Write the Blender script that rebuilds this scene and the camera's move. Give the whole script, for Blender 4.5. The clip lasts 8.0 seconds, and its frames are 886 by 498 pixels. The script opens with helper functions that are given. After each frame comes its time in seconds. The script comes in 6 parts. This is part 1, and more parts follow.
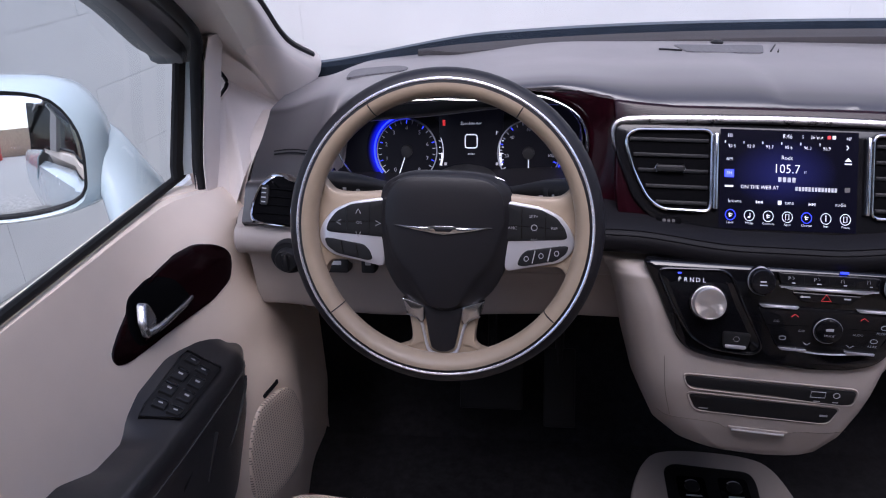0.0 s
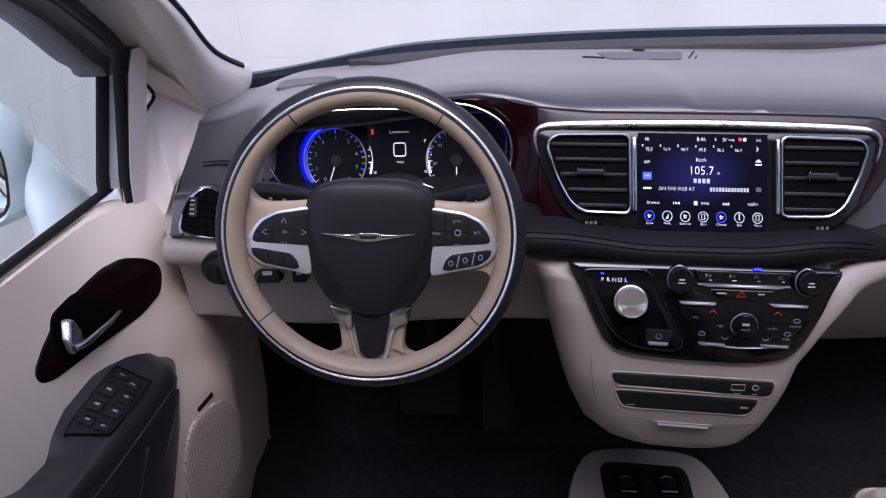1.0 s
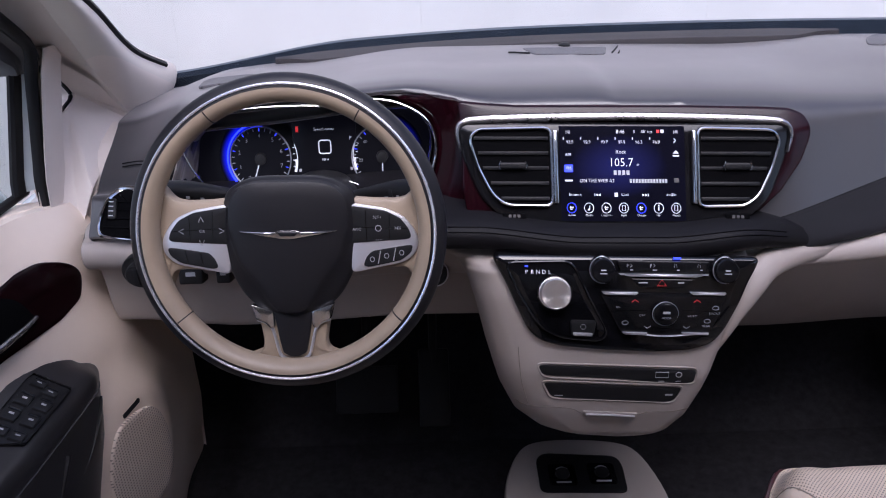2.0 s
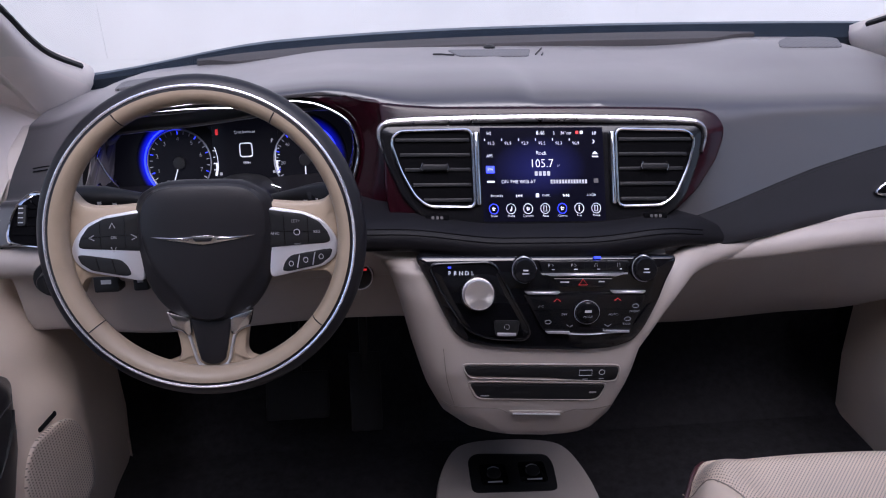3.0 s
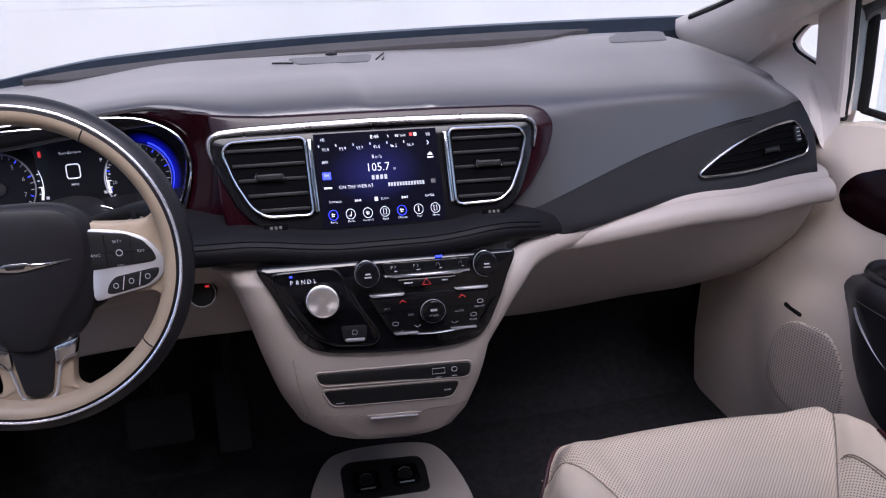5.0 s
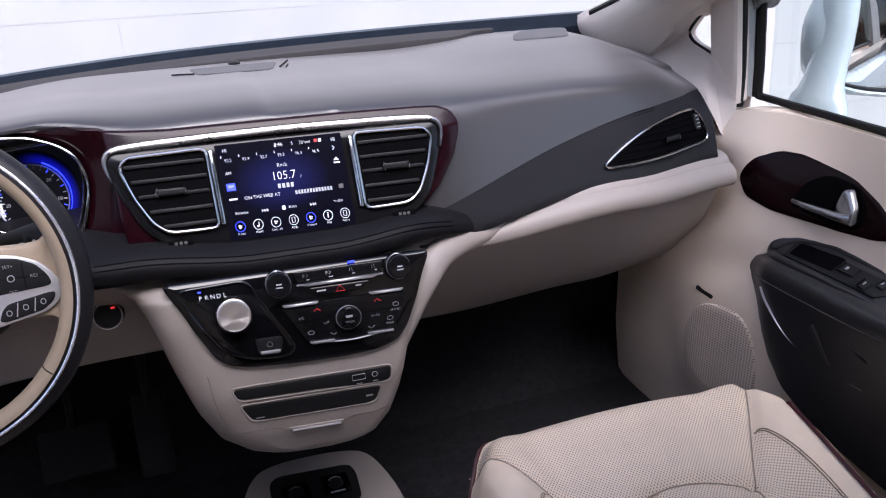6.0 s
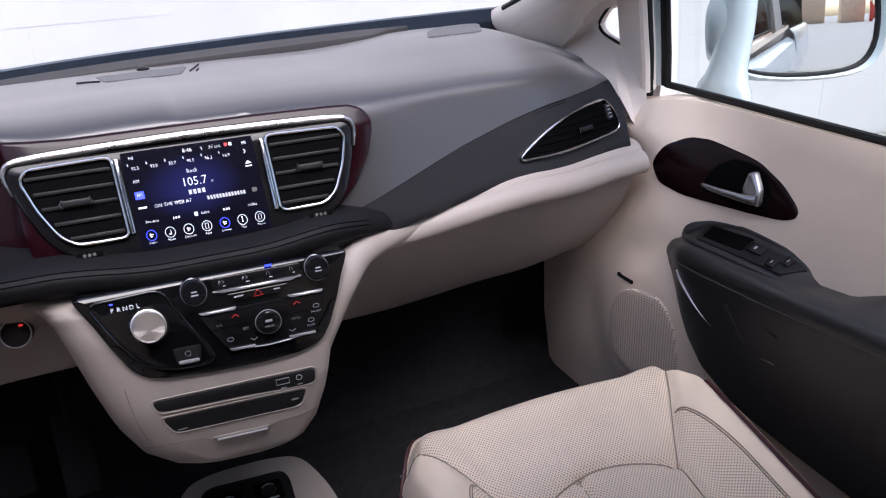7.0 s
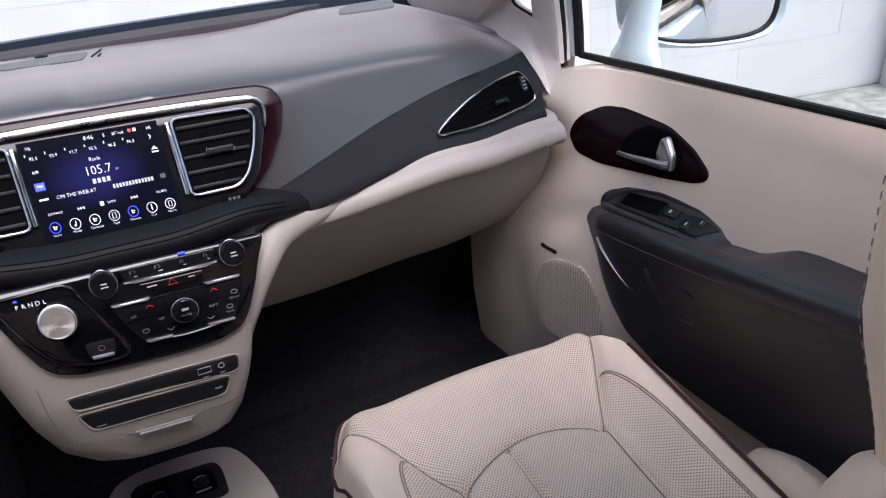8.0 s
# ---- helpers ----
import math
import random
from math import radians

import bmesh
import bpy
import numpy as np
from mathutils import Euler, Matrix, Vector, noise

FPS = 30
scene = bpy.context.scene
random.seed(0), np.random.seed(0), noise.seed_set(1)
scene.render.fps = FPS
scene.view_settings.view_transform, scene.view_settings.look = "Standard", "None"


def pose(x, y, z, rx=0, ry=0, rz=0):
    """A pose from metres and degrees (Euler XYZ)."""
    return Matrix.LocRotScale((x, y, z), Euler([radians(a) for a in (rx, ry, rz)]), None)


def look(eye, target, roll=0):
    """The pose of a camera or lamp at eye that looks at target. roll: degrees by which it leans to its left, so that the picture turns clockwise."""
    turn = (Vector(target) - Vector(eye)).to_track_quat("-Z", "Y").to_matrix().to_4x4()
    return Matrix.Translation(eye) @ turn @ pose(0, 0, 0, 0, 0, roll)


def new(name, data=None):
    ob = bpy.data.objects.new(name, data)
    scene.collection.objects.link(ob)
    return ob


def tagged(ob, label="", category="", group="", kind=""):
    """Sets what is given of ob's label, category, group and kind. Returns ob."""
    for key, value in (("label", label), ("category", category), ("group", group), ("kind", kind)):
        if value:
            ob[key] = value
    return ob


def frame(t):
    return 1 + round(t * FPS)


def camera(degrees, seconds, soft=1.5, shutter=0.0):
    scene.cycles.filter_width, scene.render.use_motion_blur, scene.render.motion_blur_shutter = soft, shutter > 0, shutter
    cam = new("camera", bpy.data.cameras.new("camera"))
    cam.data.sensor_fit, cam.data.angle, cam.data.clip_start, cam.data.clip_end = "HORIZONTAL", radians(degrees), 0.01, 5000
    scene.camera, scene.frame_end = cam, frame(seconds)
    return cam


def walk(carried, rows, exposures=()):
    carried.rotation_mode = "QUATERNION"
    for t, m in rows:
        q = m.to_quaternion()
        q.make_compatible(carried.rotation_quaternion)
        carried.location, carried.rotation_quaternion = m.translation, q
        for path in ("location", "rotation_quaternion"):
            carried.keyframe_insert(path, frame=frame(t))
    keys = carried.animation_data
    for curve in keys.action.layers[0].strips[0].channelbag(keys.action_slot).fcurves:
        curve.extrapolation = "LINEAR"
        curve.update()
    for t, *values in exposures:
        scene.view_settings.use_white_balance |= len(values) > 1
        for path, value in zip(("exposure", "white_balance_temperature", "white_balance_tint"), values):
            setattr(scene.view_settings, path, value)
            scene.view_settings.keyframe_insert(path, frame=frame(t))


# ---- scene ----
cam = camera(58.5, 8.0, soft=1.1)
PATH = [
    (0, (-0.3041, -0.2258, 1.4510), (-0.4299, 0.6576, 0.9997), -2.89),
    (0.5, (-0.2897, -0.2316, 1.4515), (-0.3790, 0.6589, 1.0054), -2.55),
    (1, (-0.2708, -0.2371, 1.4520), (-0.3368, 0.6570, 1.0089), -2.64),
    (1.5, (-0.2503, -0.2381, 1.4476), (-0.2892, 0.6569, 1.0033), -2.63),
    (3, (-0.2055, -0.2357, 1.4426), (-0.1411, 0.6576, 0.9977), -1.14),
    (3.5, (-0.1864, -0.2380, 1.4432), (-0.0893, 0.6541, 1.0019), -0.88),
    (4, (-0.1595, -0.2404, 1.4426), (-0.0340, 0.6494, 1.0039), -1.07),
    (5.5, (-0.1168, -0.2537, 1.4351), (0.1127, 0.6146, 0.9954), -2.30),
    (6, (-0.1003, -0.2558, 1.4337), (0.1708, 0.6010, 0.9950), -2.96),
    (6.5, (-0.0890, -0.2613, 1.4330), (0.2179, 0.5825, 0.9930), -3.46),
    (7, (-0.0722, -0.2702, 1.4302), (0.2677, 0.5592, 0.9869), -3.67),
    (7.5, (-0.0605, -0.2761, 1.4228), (0.3118, 0.5336, 0.9692), -4.06),
    (8, (-0.0475, -0.2815, 1.4193), (0.3550, 0.5051, 0.9510), -4.41),
]
walk(cam, [(t, look(eye, target, roll)) for t, eye, target, roll in PATH], [(0, 1.06, 5850, 24), (4, 1.14, 5900, 23), (8, 1.42, 6150, 18)])

# ---- light ----
SUN_UP, SUN_TURN = 58.0, 174.0
world = bpy.data.worlds.new("sky")
scene.world = world
world.use_nodes = True
wn = world.node_tree.nodes
sky = wn.new("ShaderNodeTexSky")
sky.sky_type = 'NISHITA'
sky.sun_disc = False
sky.sun_elevation, sky.sun_rotation = radians(SUN_UP), radians(SUN_TURN)
sky.air_density, sky.dust_density = 1.0, 3.0
wn["Background"].inputs[1].default_value = 0.15
world.node_tree.links.new(sky.outputs[0], wn["Background"].inputs[0])
sun_data = bpy.data.lights.new("sun", 'SUN')
sun_data.energy, sun_data.angle, sun_data.color = 1.6, radians(45), (1.0, 0.98, 0.96)
sun = new("sun", sun_data)
sun.matrix_world = pose(0, 0, 20, 90 - SUN_UP, 0, 180 - SUN_TURN)


# ---- materials ----
def material(name, colour, rough=0.5, metal=0.0, grain=0.0, scale=300.0, vary=0.0, vary_scale=8.0, coat=0.0, glow=None, power=0.0,
             spec=0.5, pattern='NOISE', sheen=0.0, rough_vary=0.0):
    m = bpy.data.materials.new(name)
    m.use_nodes = True
    t = m.node_tree
    b = t.nodes["Principled BSDF"]
    b.inputs["Base Color"].default_value = (*colour, 1)
    b.inputs["Roughness"].default_value = rough
    b.inputs["Metallic"].default_value = metal
    b.inputs["Coat Weight"].default_value = coat
    b.inputs["Coat Roughness"].default_value = 0.04
    b.inputs["Specular IOR Level"].default_value = spec
    b.inputs["Sheen Weight"].default_value = sheen
    co = t.nodes.new("ShaderNodeTexCoord")
    if vary or rough_vary:
        n = t.nodes.new("ShaderNodeTexNoise")
        n.inputs["Scale"].default_value = vary_scale
        n.inputs["Detail"].default_value = 6
        n.inputs["Roughness"].default_value = 0.62
        t.links.new(co.outputs["Object"], n.inputs["Vector"])
        if vary:
            r = t.nodes.new("ShaderNodeMapRange")
            r.inputs["From Min"].default_value, r.inputs["From Max"].default_value = 0.3, 0.7
            r.inputs["To Min"].default_value, r.inputs["To Max"].default_value = 1 - vary, 1 + vary
            t.links.new(n.outputs["Fac"], r.inputs["Value"])
            mx = t.nodes.new("ShaderNodeVectorMath")
            mx.operation = 'SCALE'
            mx.inputs[0].default_value = colour
            t.links.new(r.outputs[0], mx.inputs["Scale"])
            t.links.new(mx.outputs[0], b.inputs["Base Color"])
        if rough_vary:
            r = t.nodes.new("ShaderNodeMapRange")
            r.inputs["From Min"].default_value, r.inputs["From Max"].default_value = 0.3, 0.7
            r.inputs["To Min"].default_value, r.inputs["To Max"].default_value = max(0.02, rough - rough_vary), rough + rough_vary
            t.links.new(n.outputs["Fac"], r.inputs["Value"])
            t.links.new(r.outputs[0], b.inputs["Roughness"])
    if grain:
        if pattern == 'NOISE':
            g = t.nodes.new("ShaderNodeTexNoise")
            g.inputs["Detail"].default_value = 3
        else:
            g = t.nodes.new("ShaderNodeTexVoronoi")
            g.feature = 'DISTANCE_TO_EDGE'
        g.inputs["Scale"].default_value = scale
        t.links.new(co.outputs["Object"], g.inputs["Vector"])
        bp = t.nodes.new("ShaderNodeBump")
        bp.inputs["Strength"].default_value = grain
        bp.inputs["Distance"].default_value = 0.0006
        t.links.new(g.outputs[0], bp.inputs["Height"])
        t.links.new(bp.outputs[0], b.inputs["Normal"])
    if glow:
        b.inputs["Emission Color"].default_value = (*glow, 1)
        b.inputs["Emission Strength"].default_value = power
    return m


def perforated(name, colour, pitch, turn=(0, 0, 45), hole=(0.07, 0.05, 0.04), size=0.22):
    """Leather with rows of small punched holes, laid out in the material's x and y."""
    m = material(name, colour, 0.55, grain=0.25, scale=500, vary=0.07, vary_scale=14, sheen=0.1)
    t = m.node_tree
    b = t.nodes["Principled BSDF"]
    src = b.inputs["Base Color"].links[0].from_socket
    co = t.nodes.new("ShaderNodeTexCoord")
    rot = t.nodes.new("ShaderNodeMapping")
    rot.inputs["Rotation"].default_value = [radians(a) for a in turn]
    rot.inputs["Scale"].default_value = (1 / pitch, 1 / pitch, 1 / pitch)
    t.links.new(co.outputs["Object"], rot.inputs["Vector"])
    flat = t.nodes.new("ShaderNodeVectorMath")
    flat.operation = 'MULTIPLY'
    flat.inputs[1].default_value = (1, 1, 0)
    t.links.new(rot.outputs[0], flat.inputs[0])
    fr = t.nodes.new("ShaderNodeVectorMath")
    fr.operation = 'FRACTION'
    t.links.new(flat.outputs[0], fr.inputs[0])
    d = t.nodes.new("ShaderNodeVectorMath")
    d.operation = 'DISTANCE'
    d.inputs[1].default_value = (0.5, 0.5, 0)
    t.links.new(fr.outputs[0], d.inputs[0])
    r = t.nodes.new("ShaderNodeMapRange")
    r.inputs["From Min"].default_value, r.inputs["From Max"].default_value = size - 0.05, size + 0.05
    r.inputs["To Min"].default_value, r.inputs["To Max"].default_value = 1.0, 0.0
    t.links.new(d.outputs["Value"], r.inputs["Value"])
    mix = t.nodes.new("ShaderNodeMix")
    mix.data_type = 'RGBA'
    mix.inputs["B"].default_value = (*hole, 1)
    t.links.new(src, mix.inputs["A"])
    t.links.new(r.outputs[0], mix.inputs["Factor"])
    t.links.new(mix.outputs["Result"], b.inputs["Base Color"])
    return m


DASH = material("dash_vinyl", (0.0235, 0.022, 0.024), 0.32, grain=0.04, scale=420, vary=0.08, vary_scale=5, pattern='VORONOI', rough_vary=0.04, spec=0.7, sheen=0.42)
DASH.node_tree.nodes["Principled BSDF"].inputs["Sheen Tint"].default_value = (1.0, 0.92, 0.90, 1)
STRIP = material("defroster_vinyl", (0.030, 0.027, 0.028), 0.6, grain=0.2, scale=420, vary=0.08, spec=0.3)
LEDGE = material("dark_leather", (0.0075, 0.0072, 0.0085), 0.5, grain=0.3, scale=350, vary=0.08, pattern='VORONOI', spec=0.1)
LOWPAD = material("shaded_pad_leather", (0.0185, 0.018, 0.0205), 0.42, grain=0.15, scale=350, vary=0.08, pattern='VORONOI', spec=0.12)
FRIT = material("black_glass_print", (0.010, 0.014, 0.020), 1.0, vary=0.2, vary_scale=30, spec=0.0)
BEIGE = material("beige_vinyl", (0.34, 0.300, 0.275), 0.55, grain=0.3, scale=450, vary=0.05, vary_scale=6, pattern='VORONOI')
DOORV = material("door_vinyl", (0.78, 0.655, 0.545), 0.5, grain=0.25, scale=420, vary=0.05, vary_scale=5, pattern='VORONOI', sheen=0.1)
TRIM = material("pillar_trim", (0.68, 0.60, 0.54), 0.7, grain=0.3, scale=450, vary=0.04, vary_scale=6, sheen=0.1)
TAN = material("tan_leather", (0.32, 0.25, 0.18), 0.42, grain=0.35, scale=500, vary=0.07, vary_scale=25, pattern='VORONOI')
SEAT = material("cream_leather", (0.86, 0.69, 0.52), 0.48, grain=0.3, scale=420, vary=0.06, vary_scale=16, pattern='VORONOI', sheen=0.1)
HOLES = perforated("perforated_leather", (0.86, 0.69, 0.52), 0.0037, hole=(0.22, 0.16, 0.115), size=0.24)
GRILLE = perforated("door_speaker_grille", (0.70, 0.59, 0.50), 0.0052, (0, 90, 0), (0.24, 0.20, 0.17), 0.25)
MESH = perforated("dash_speaker_mesh", (0.075, 0.07, 0.076), 0.0068, (0, 0, 45), (0.008, 0.008, 0.008), 0.3)
PIPING = material("burgundy_piping", (0.06, 0.012, 0.014), 0.5, vary=0.1)
BLACK = material("black_plastic", (0.013, 0.013, 0.014), 0.42, grain=0.3, scale=600, vary=0.1, spec=0.2)
BLACKL = material("black_leather", (0.017, 0.0158, 0.0172), 0.36, grain=0.4, scale=380, vary=0.1, pattern='VORONOI', spec=0.6, sheen=0.05)
SEAMLINE = material("shadow_joint", (0.11, 0.092, 0.08), 0.7)
THREAD = material("grey_thread", (0.085, 0.08, 0.08), 0.7)
HUB = material("charcoal_leather", (0.011, 0.0105, 0.0125), 0.42, grain=0.16, scale=420, vary=0.08, pattern='VORONOI', spec=0.3)
VENT = material("vent_black", (0.0025, 0.0025, 0.003), 0.8, grain=0.2, scale=500, vary=0.1, spec=0.03)
SATIN = material("satin_black_key", (0.006, 0.006, 0.007), 0.2, coat=0.06, rough_vary=0.04, vary_scale=40, spec=0.25)
GLOSS = material("piano_black", (0.004, 0.004, 0.005), 0.06, coat=0.25, spec=0.35, rough_vary=0.03, vary_scale=30)
WOOD = material("burgundy_trim", (0.010, 0.0013, 0.003), 0.2, vary=0.35, vary_scale=40, coat=0.05, spec=0.2)
PLATE = material("dark_lacquer", (0.006, 0.0012, 0.002), 0.2, vary=0.3, vary_scale=40, coat=0.03, spec=0.15)
HANDLE = material("satin_handle_metal", (0.34, 0.34, 0.355), 0.26, 0.9)
ARCH = material("brushed_grey_metal", (0.38, 0.36, 0.355), 0.3, 1.0, rough_vary=0.05, vary_scale=60)
CHROME = material("satin_chrome", (0.64, 0.64, 0.655), 0.16, 1.0, rough_vary=0.05, vary_scale=60)
SILVER = material("silver_paint", (0.66, 0.66, 0.70), 0.34, 0.7, rough_vary=0.02, vary_scale=120)
RING = material("polished_ring", (0.80, 0.79, 0.86), 0.22, 0.75)
BRUSHED = material("brushed_aluminium", (0.95, 0.90, 0.86), 0.28, 0.9)
br = BRUSHED.node_tree
br_t = br.nodes.new("ShaderNodeTangent")
br_t.direction_type, br_t.axis = 'RADIAL', 'Y'
br.nodes["Principled BSDF"].inputs["Anisotropic"].default_value = 0.95
br.links.new(br_t.outputs[0], br.nodes["Principled BSDF"].inputs["Tangent"])
CARPET = material("black_carpet", (0.020, 0.0195, 0.022), 0.95, grain=1.0, scale=700, vary=0.3, vary_scale=60, spec=0.08)
HEADER = material("grey_window_header", (0.10, 0.103, 0.11), 0.5, grain=0.2, scale=300, vary=0.1, spec=0.4)
RUBBER = material("black_rubber", (0.010, 0.010, 0.011), 0.6, grain=0.2, scale=300, vary=0.1, spec=0.2)
PAINT = material("white_car_paint", (0.47, 0.54, 0.57), 0.25, coat=0.6, rough_vary=0.03, vary_scale=20)
WALLP = material("painted_block_wall", (0.51, 0.512, 0.505), 0.8, grain=0.6, scale=120, vary=0.05, vary_scale=2.5)
GRAVEL = material("gravel", (0.30, 0.29, 0.265), 0.95, grain=1.0, scale=60, vary=0.4, vary_scale=14)
LINING = material("grey_headliner", (0.30, 0.285, 0.27), 0.9, grain=0.5, scale=500, vary=0.05)
COWL = material("cowl_plastic", (0.05, 0.065, 0.08), 0.6, grain=0.3, scale=200, vary=0.15)
WHITE = material("white_mark", (0.7, 0.7, 0.7), 0.5, glow=(0.85, 0.9, 1.0), power=0.2)
SOFT = material("pale_mark", (0.35, 0.35, 0.38), 0.5, glow=(0.85, 0.9, 1.0), power=0.10)
PRINT = material("grey_print", (0.4, 0.4, 0.42), 0.5)
RED = material("red_mark", (0.5, 0.02, 0.02), 0.5, glow=(1.0, 0.05, 0.05), power=0.25)
BLUE = material("blue_light", (0.02, 0.03, 0.3), 0.5, glow=(0.03, 0.05, 1.0), power=1.15)
SCREEN = material("screen_glass", (0.003, 0.003, 0.006), 0.12, glow=(0.02, 0.025, 0.10), power=0.34)
PANEL = material("cluster_glass", (0.004, 0.004, 0.005), 0.35, glow=(0.008, 0.008, 0.014), power=0.1, spec=0.1)
# the picture on the screen is bluest a little above its middle
st_ = SCREEN.node_tree
sc_co, sc_map, sc_gr, sc_ra = (st_.nodes.new(k) for k in ("ShaderNodeTexCoord", "ShaderNodeMapping", "ShaderNodeTexGradient", "ShaderNodeValToRGB"))
sc_gr.gradient_type = 'SPHERICAL'
sc_map.inputs["Location"].default_value = (0, 0, -0.36 / 0.040)
sc_map.inputs["Scale"].default_value = (1 / 0.066, 0, 1 / 0.040)
sc_ra.color_ramp.elements[0].color = (0.002, 0.002, 0.007, 1)
sc_ra.color_ramp.elements[1].color = (0.024, 0.027, 0.16, 1)
st_.links.new(sc_co.outputs["Object"], sc_map.inputs["Vector"])
st_.links.new(sc_map.outputs[0], sc_gr.inputs["Vector"])
st_.links.new(sc_gr.outputs[0], sc_ra.inputs[0])
st_.links.new(sc_ra.outputs[0], st_.nodes["Principled BSDF"].inputs["Emission Color"])
MIRROR = material("mirror_glass", (0.9, 0.9, 0.9), 0.01, 1.0)
REDBOX = material("red_sheet_metal", (0.72, 0.07, 0.04), 0.5, vary=0.15, vary_scale=2)
TANBRICK = material("tan_brick", (0.72, 0.54, 0.34), 0.85, vary=0.2, vary_scale=3)

GLASS = bpy.data.materials.new("clear_glass")
GLASS.use_nodes = True
gt = GLASS.node_tree
gt.nodes.remove(gt.nodes["Principled BSDF"])
g1, g2, g3 = gt.nodes.new("ShaderNodeBsdfTransparent"), gt.nodes.new("ShaderNodeBsdfGlossy"), gt.nodes.new("ShaderNodeMixShader")
g2.inputs["Roughness"].default_value = 0.01
g1.inputs["Color"].default_value = (0.93, 0.96, 0.96, 1)
g3.inputs[0].default_value = 0.05
gt.links.new(g1.outputs[0], g3.inputs[1])
gt.links.new(g2.outputs[0], g3.inputs[2])
gt.links.new(g3.outputs[0], gt.nodes["Material Output"].inputs[0])

SIDE_GLASS = GLASS.copy()
SIDE_GLASS.name = "tinted_side_glass"
SIDE_GLASS.node_tree.nodes["Transparent BSDF"].inputs["Color"].default_value = (0.76, 0.83, 0.82, 1)
PRIVACY = GLASS.copy()
PRIVACY.name = "privacy_glass"
PRIVACY.node_tree.nodes["Transparent BSDF"].inputs["Color"].default_value = (0.22, 0.22, 0.22, 1)


# ---- building blocks ----
def smoothstep(a, b, x):
    u = min(1.0, max(0.0, (x - a) / (b - a)))
    return u * u * (3 - 2 * u)


def table(v, xs, ys):
    return float(np.interp(v, xs, ys))


def thing(name, label, category, group="", kind="", at=(0, 0, 0)):
    ob = new(name)
    ob.empty_display_size = 0.05
    ob.location = at
    return tagged(ob, label, category, group, kind)


def part(name, bm, mat, parent=None, label="", smooth=True):
    """Links a bmesh as one mesh object, under a thing or a part."""
    bmesh.ops.recalc_face_normals(bm, faces=bm.faces)
    me = bpy.data.meshes.new(name)
    bm.to_mesh(me)
    bm.free()
    me.materials.append(mat)
    if smooth:
        me.shade_smooth()
        me.set_sharp_from_angle(angle=radians(38))
    ob = new(name, me)
    if parent:
        ob.parent = parent
        at = Vector((0, 0, 0))
        up = parent
        while up:
            at += up.location
            up = up.parent
        me.transform(Matrix.Translation(-at))
    if label:
        ob["label"] = label
    return ob


def loft(rows, closed_u=False, closed_v=False, cap=False, bm=None):
    """A sheet through rows of points."""
    bm = bm or bmesh.new()
    vs = [[bm.verts.new(p) for p in r] for r in rows]
    n, m = len(vs), len(vs[0])
    for i in range(n if closed_u else n - 1):
        for j in range(m if closed_v else m - 1):
            a, b = vs[i], vs[(i + 1) % n]
            q = [a[j], a[(j + 1) % m], b[(j + 1) % m], b[j]]
            try:
                bm.faces.new(q)
            except ValueError:
                pass
    if cap:
        bm.faces.new(vs[0])
        bm.faces.new(vs[-1])
    return bm


def thick_sheet(rows, push):
    """A closed sheet: rows of points, and the same moved by push."""
    bm = bmesh.new()
    push = Vector(push)
    loft(rows, bm=bm)
    loft([[Vector(p) + push for p in r] for r in rows], bm=bm)
    edge = [Vector(p) for p in rows[0]] + [Vector(r[-1]) for r in rows[1:]] + [Vector(p) for p in rows[-1]][::-1][1:] + [Vector(r[0]) for r in rows[::-1]][1:-1]
    loft([edge, [p + push for p in edge]], closed_v=True, bm=bm)
    bmesh.ops.remove_doubles(bm, verts=bm.verts, dist=1e-5)
    return bm


def rounded(pts, r, seg=4):
    """A closed outline with its corners rounded by about r."""
    out = []
    n = len(pts)
    for i in range(n):
        a, b, c = Vector(pts[i - 1]), Vector(pts[i]), Vector(pts[(i + 1) % n])
        ra = min(r, (a - b).length * 0.45)
        rc = min(r, (c - b).length * 0.45)
        p, q = b + (a - b).normalized() * ra, b + (c - b).normalized() * rc
        for k in range(seg + 1):
            t = k / seg
            out.append(tuple(p * (1 - t) ** 2 + b * 2 * t * (1 - t) + q * t * t))
    return out


def spline(pts, n=6, closed=False):
    """A smooth line through points."""
    P = [Vector(p) for p in pts]
    out = []
    m = len(P)
    for i in range(m if closed else m - 1):
        p1, p2 = P[i], P[(i + 1) % m]
        p0 = P[i - 1] if closed or i > 0 else p1 * 2 - p2
        p3 = P[(i + 2) % m] if closed or i + 2 < m else p2 * 2 - p1
        for k in range(n):
            t = k / n
            out.append(0.5 * (2 * p1 + (p2 - p0) * t + (2 * p0 - 5 * p1 + 4 * p2 - p3) * t * t + (3 * p1 - p0 - 3 * p2 + p3) * t ** 3))
    if not closed:
        out.append(P[-1])
    return [tuple(p) for p in out]


def signed_area(o):
    return sum(o[i - 1][0] * o[i][1] - o[i][0] * o[i - 1][1] for i in range(len(o))) / 2


def inset(o, d):
    """A closed outline drawn in by d."""
    s = 1 if signed_area(o) > 0 else -1
    out = []
    n = len(o)
    for i in range(n):
        a, b, c = Vector(o[i - 1][:2]), Vector(o[i][:2]), Vector(o[(i + 1) % n][:2])
        e, f = (b - a), (c - b)
        e = e.normalized() if e.length > 1e-9 else f.normalized()
        f = f.normalized() if f.length > 1e-9 else e
        nn = Vector((-(e.y + f.y), e.x + f.x))
        nn = nn.normalized() if nn.length > 1e-6 else Vector((-e.y, e.x))
        out.append(tuple(b + nn * d * s))
    return out


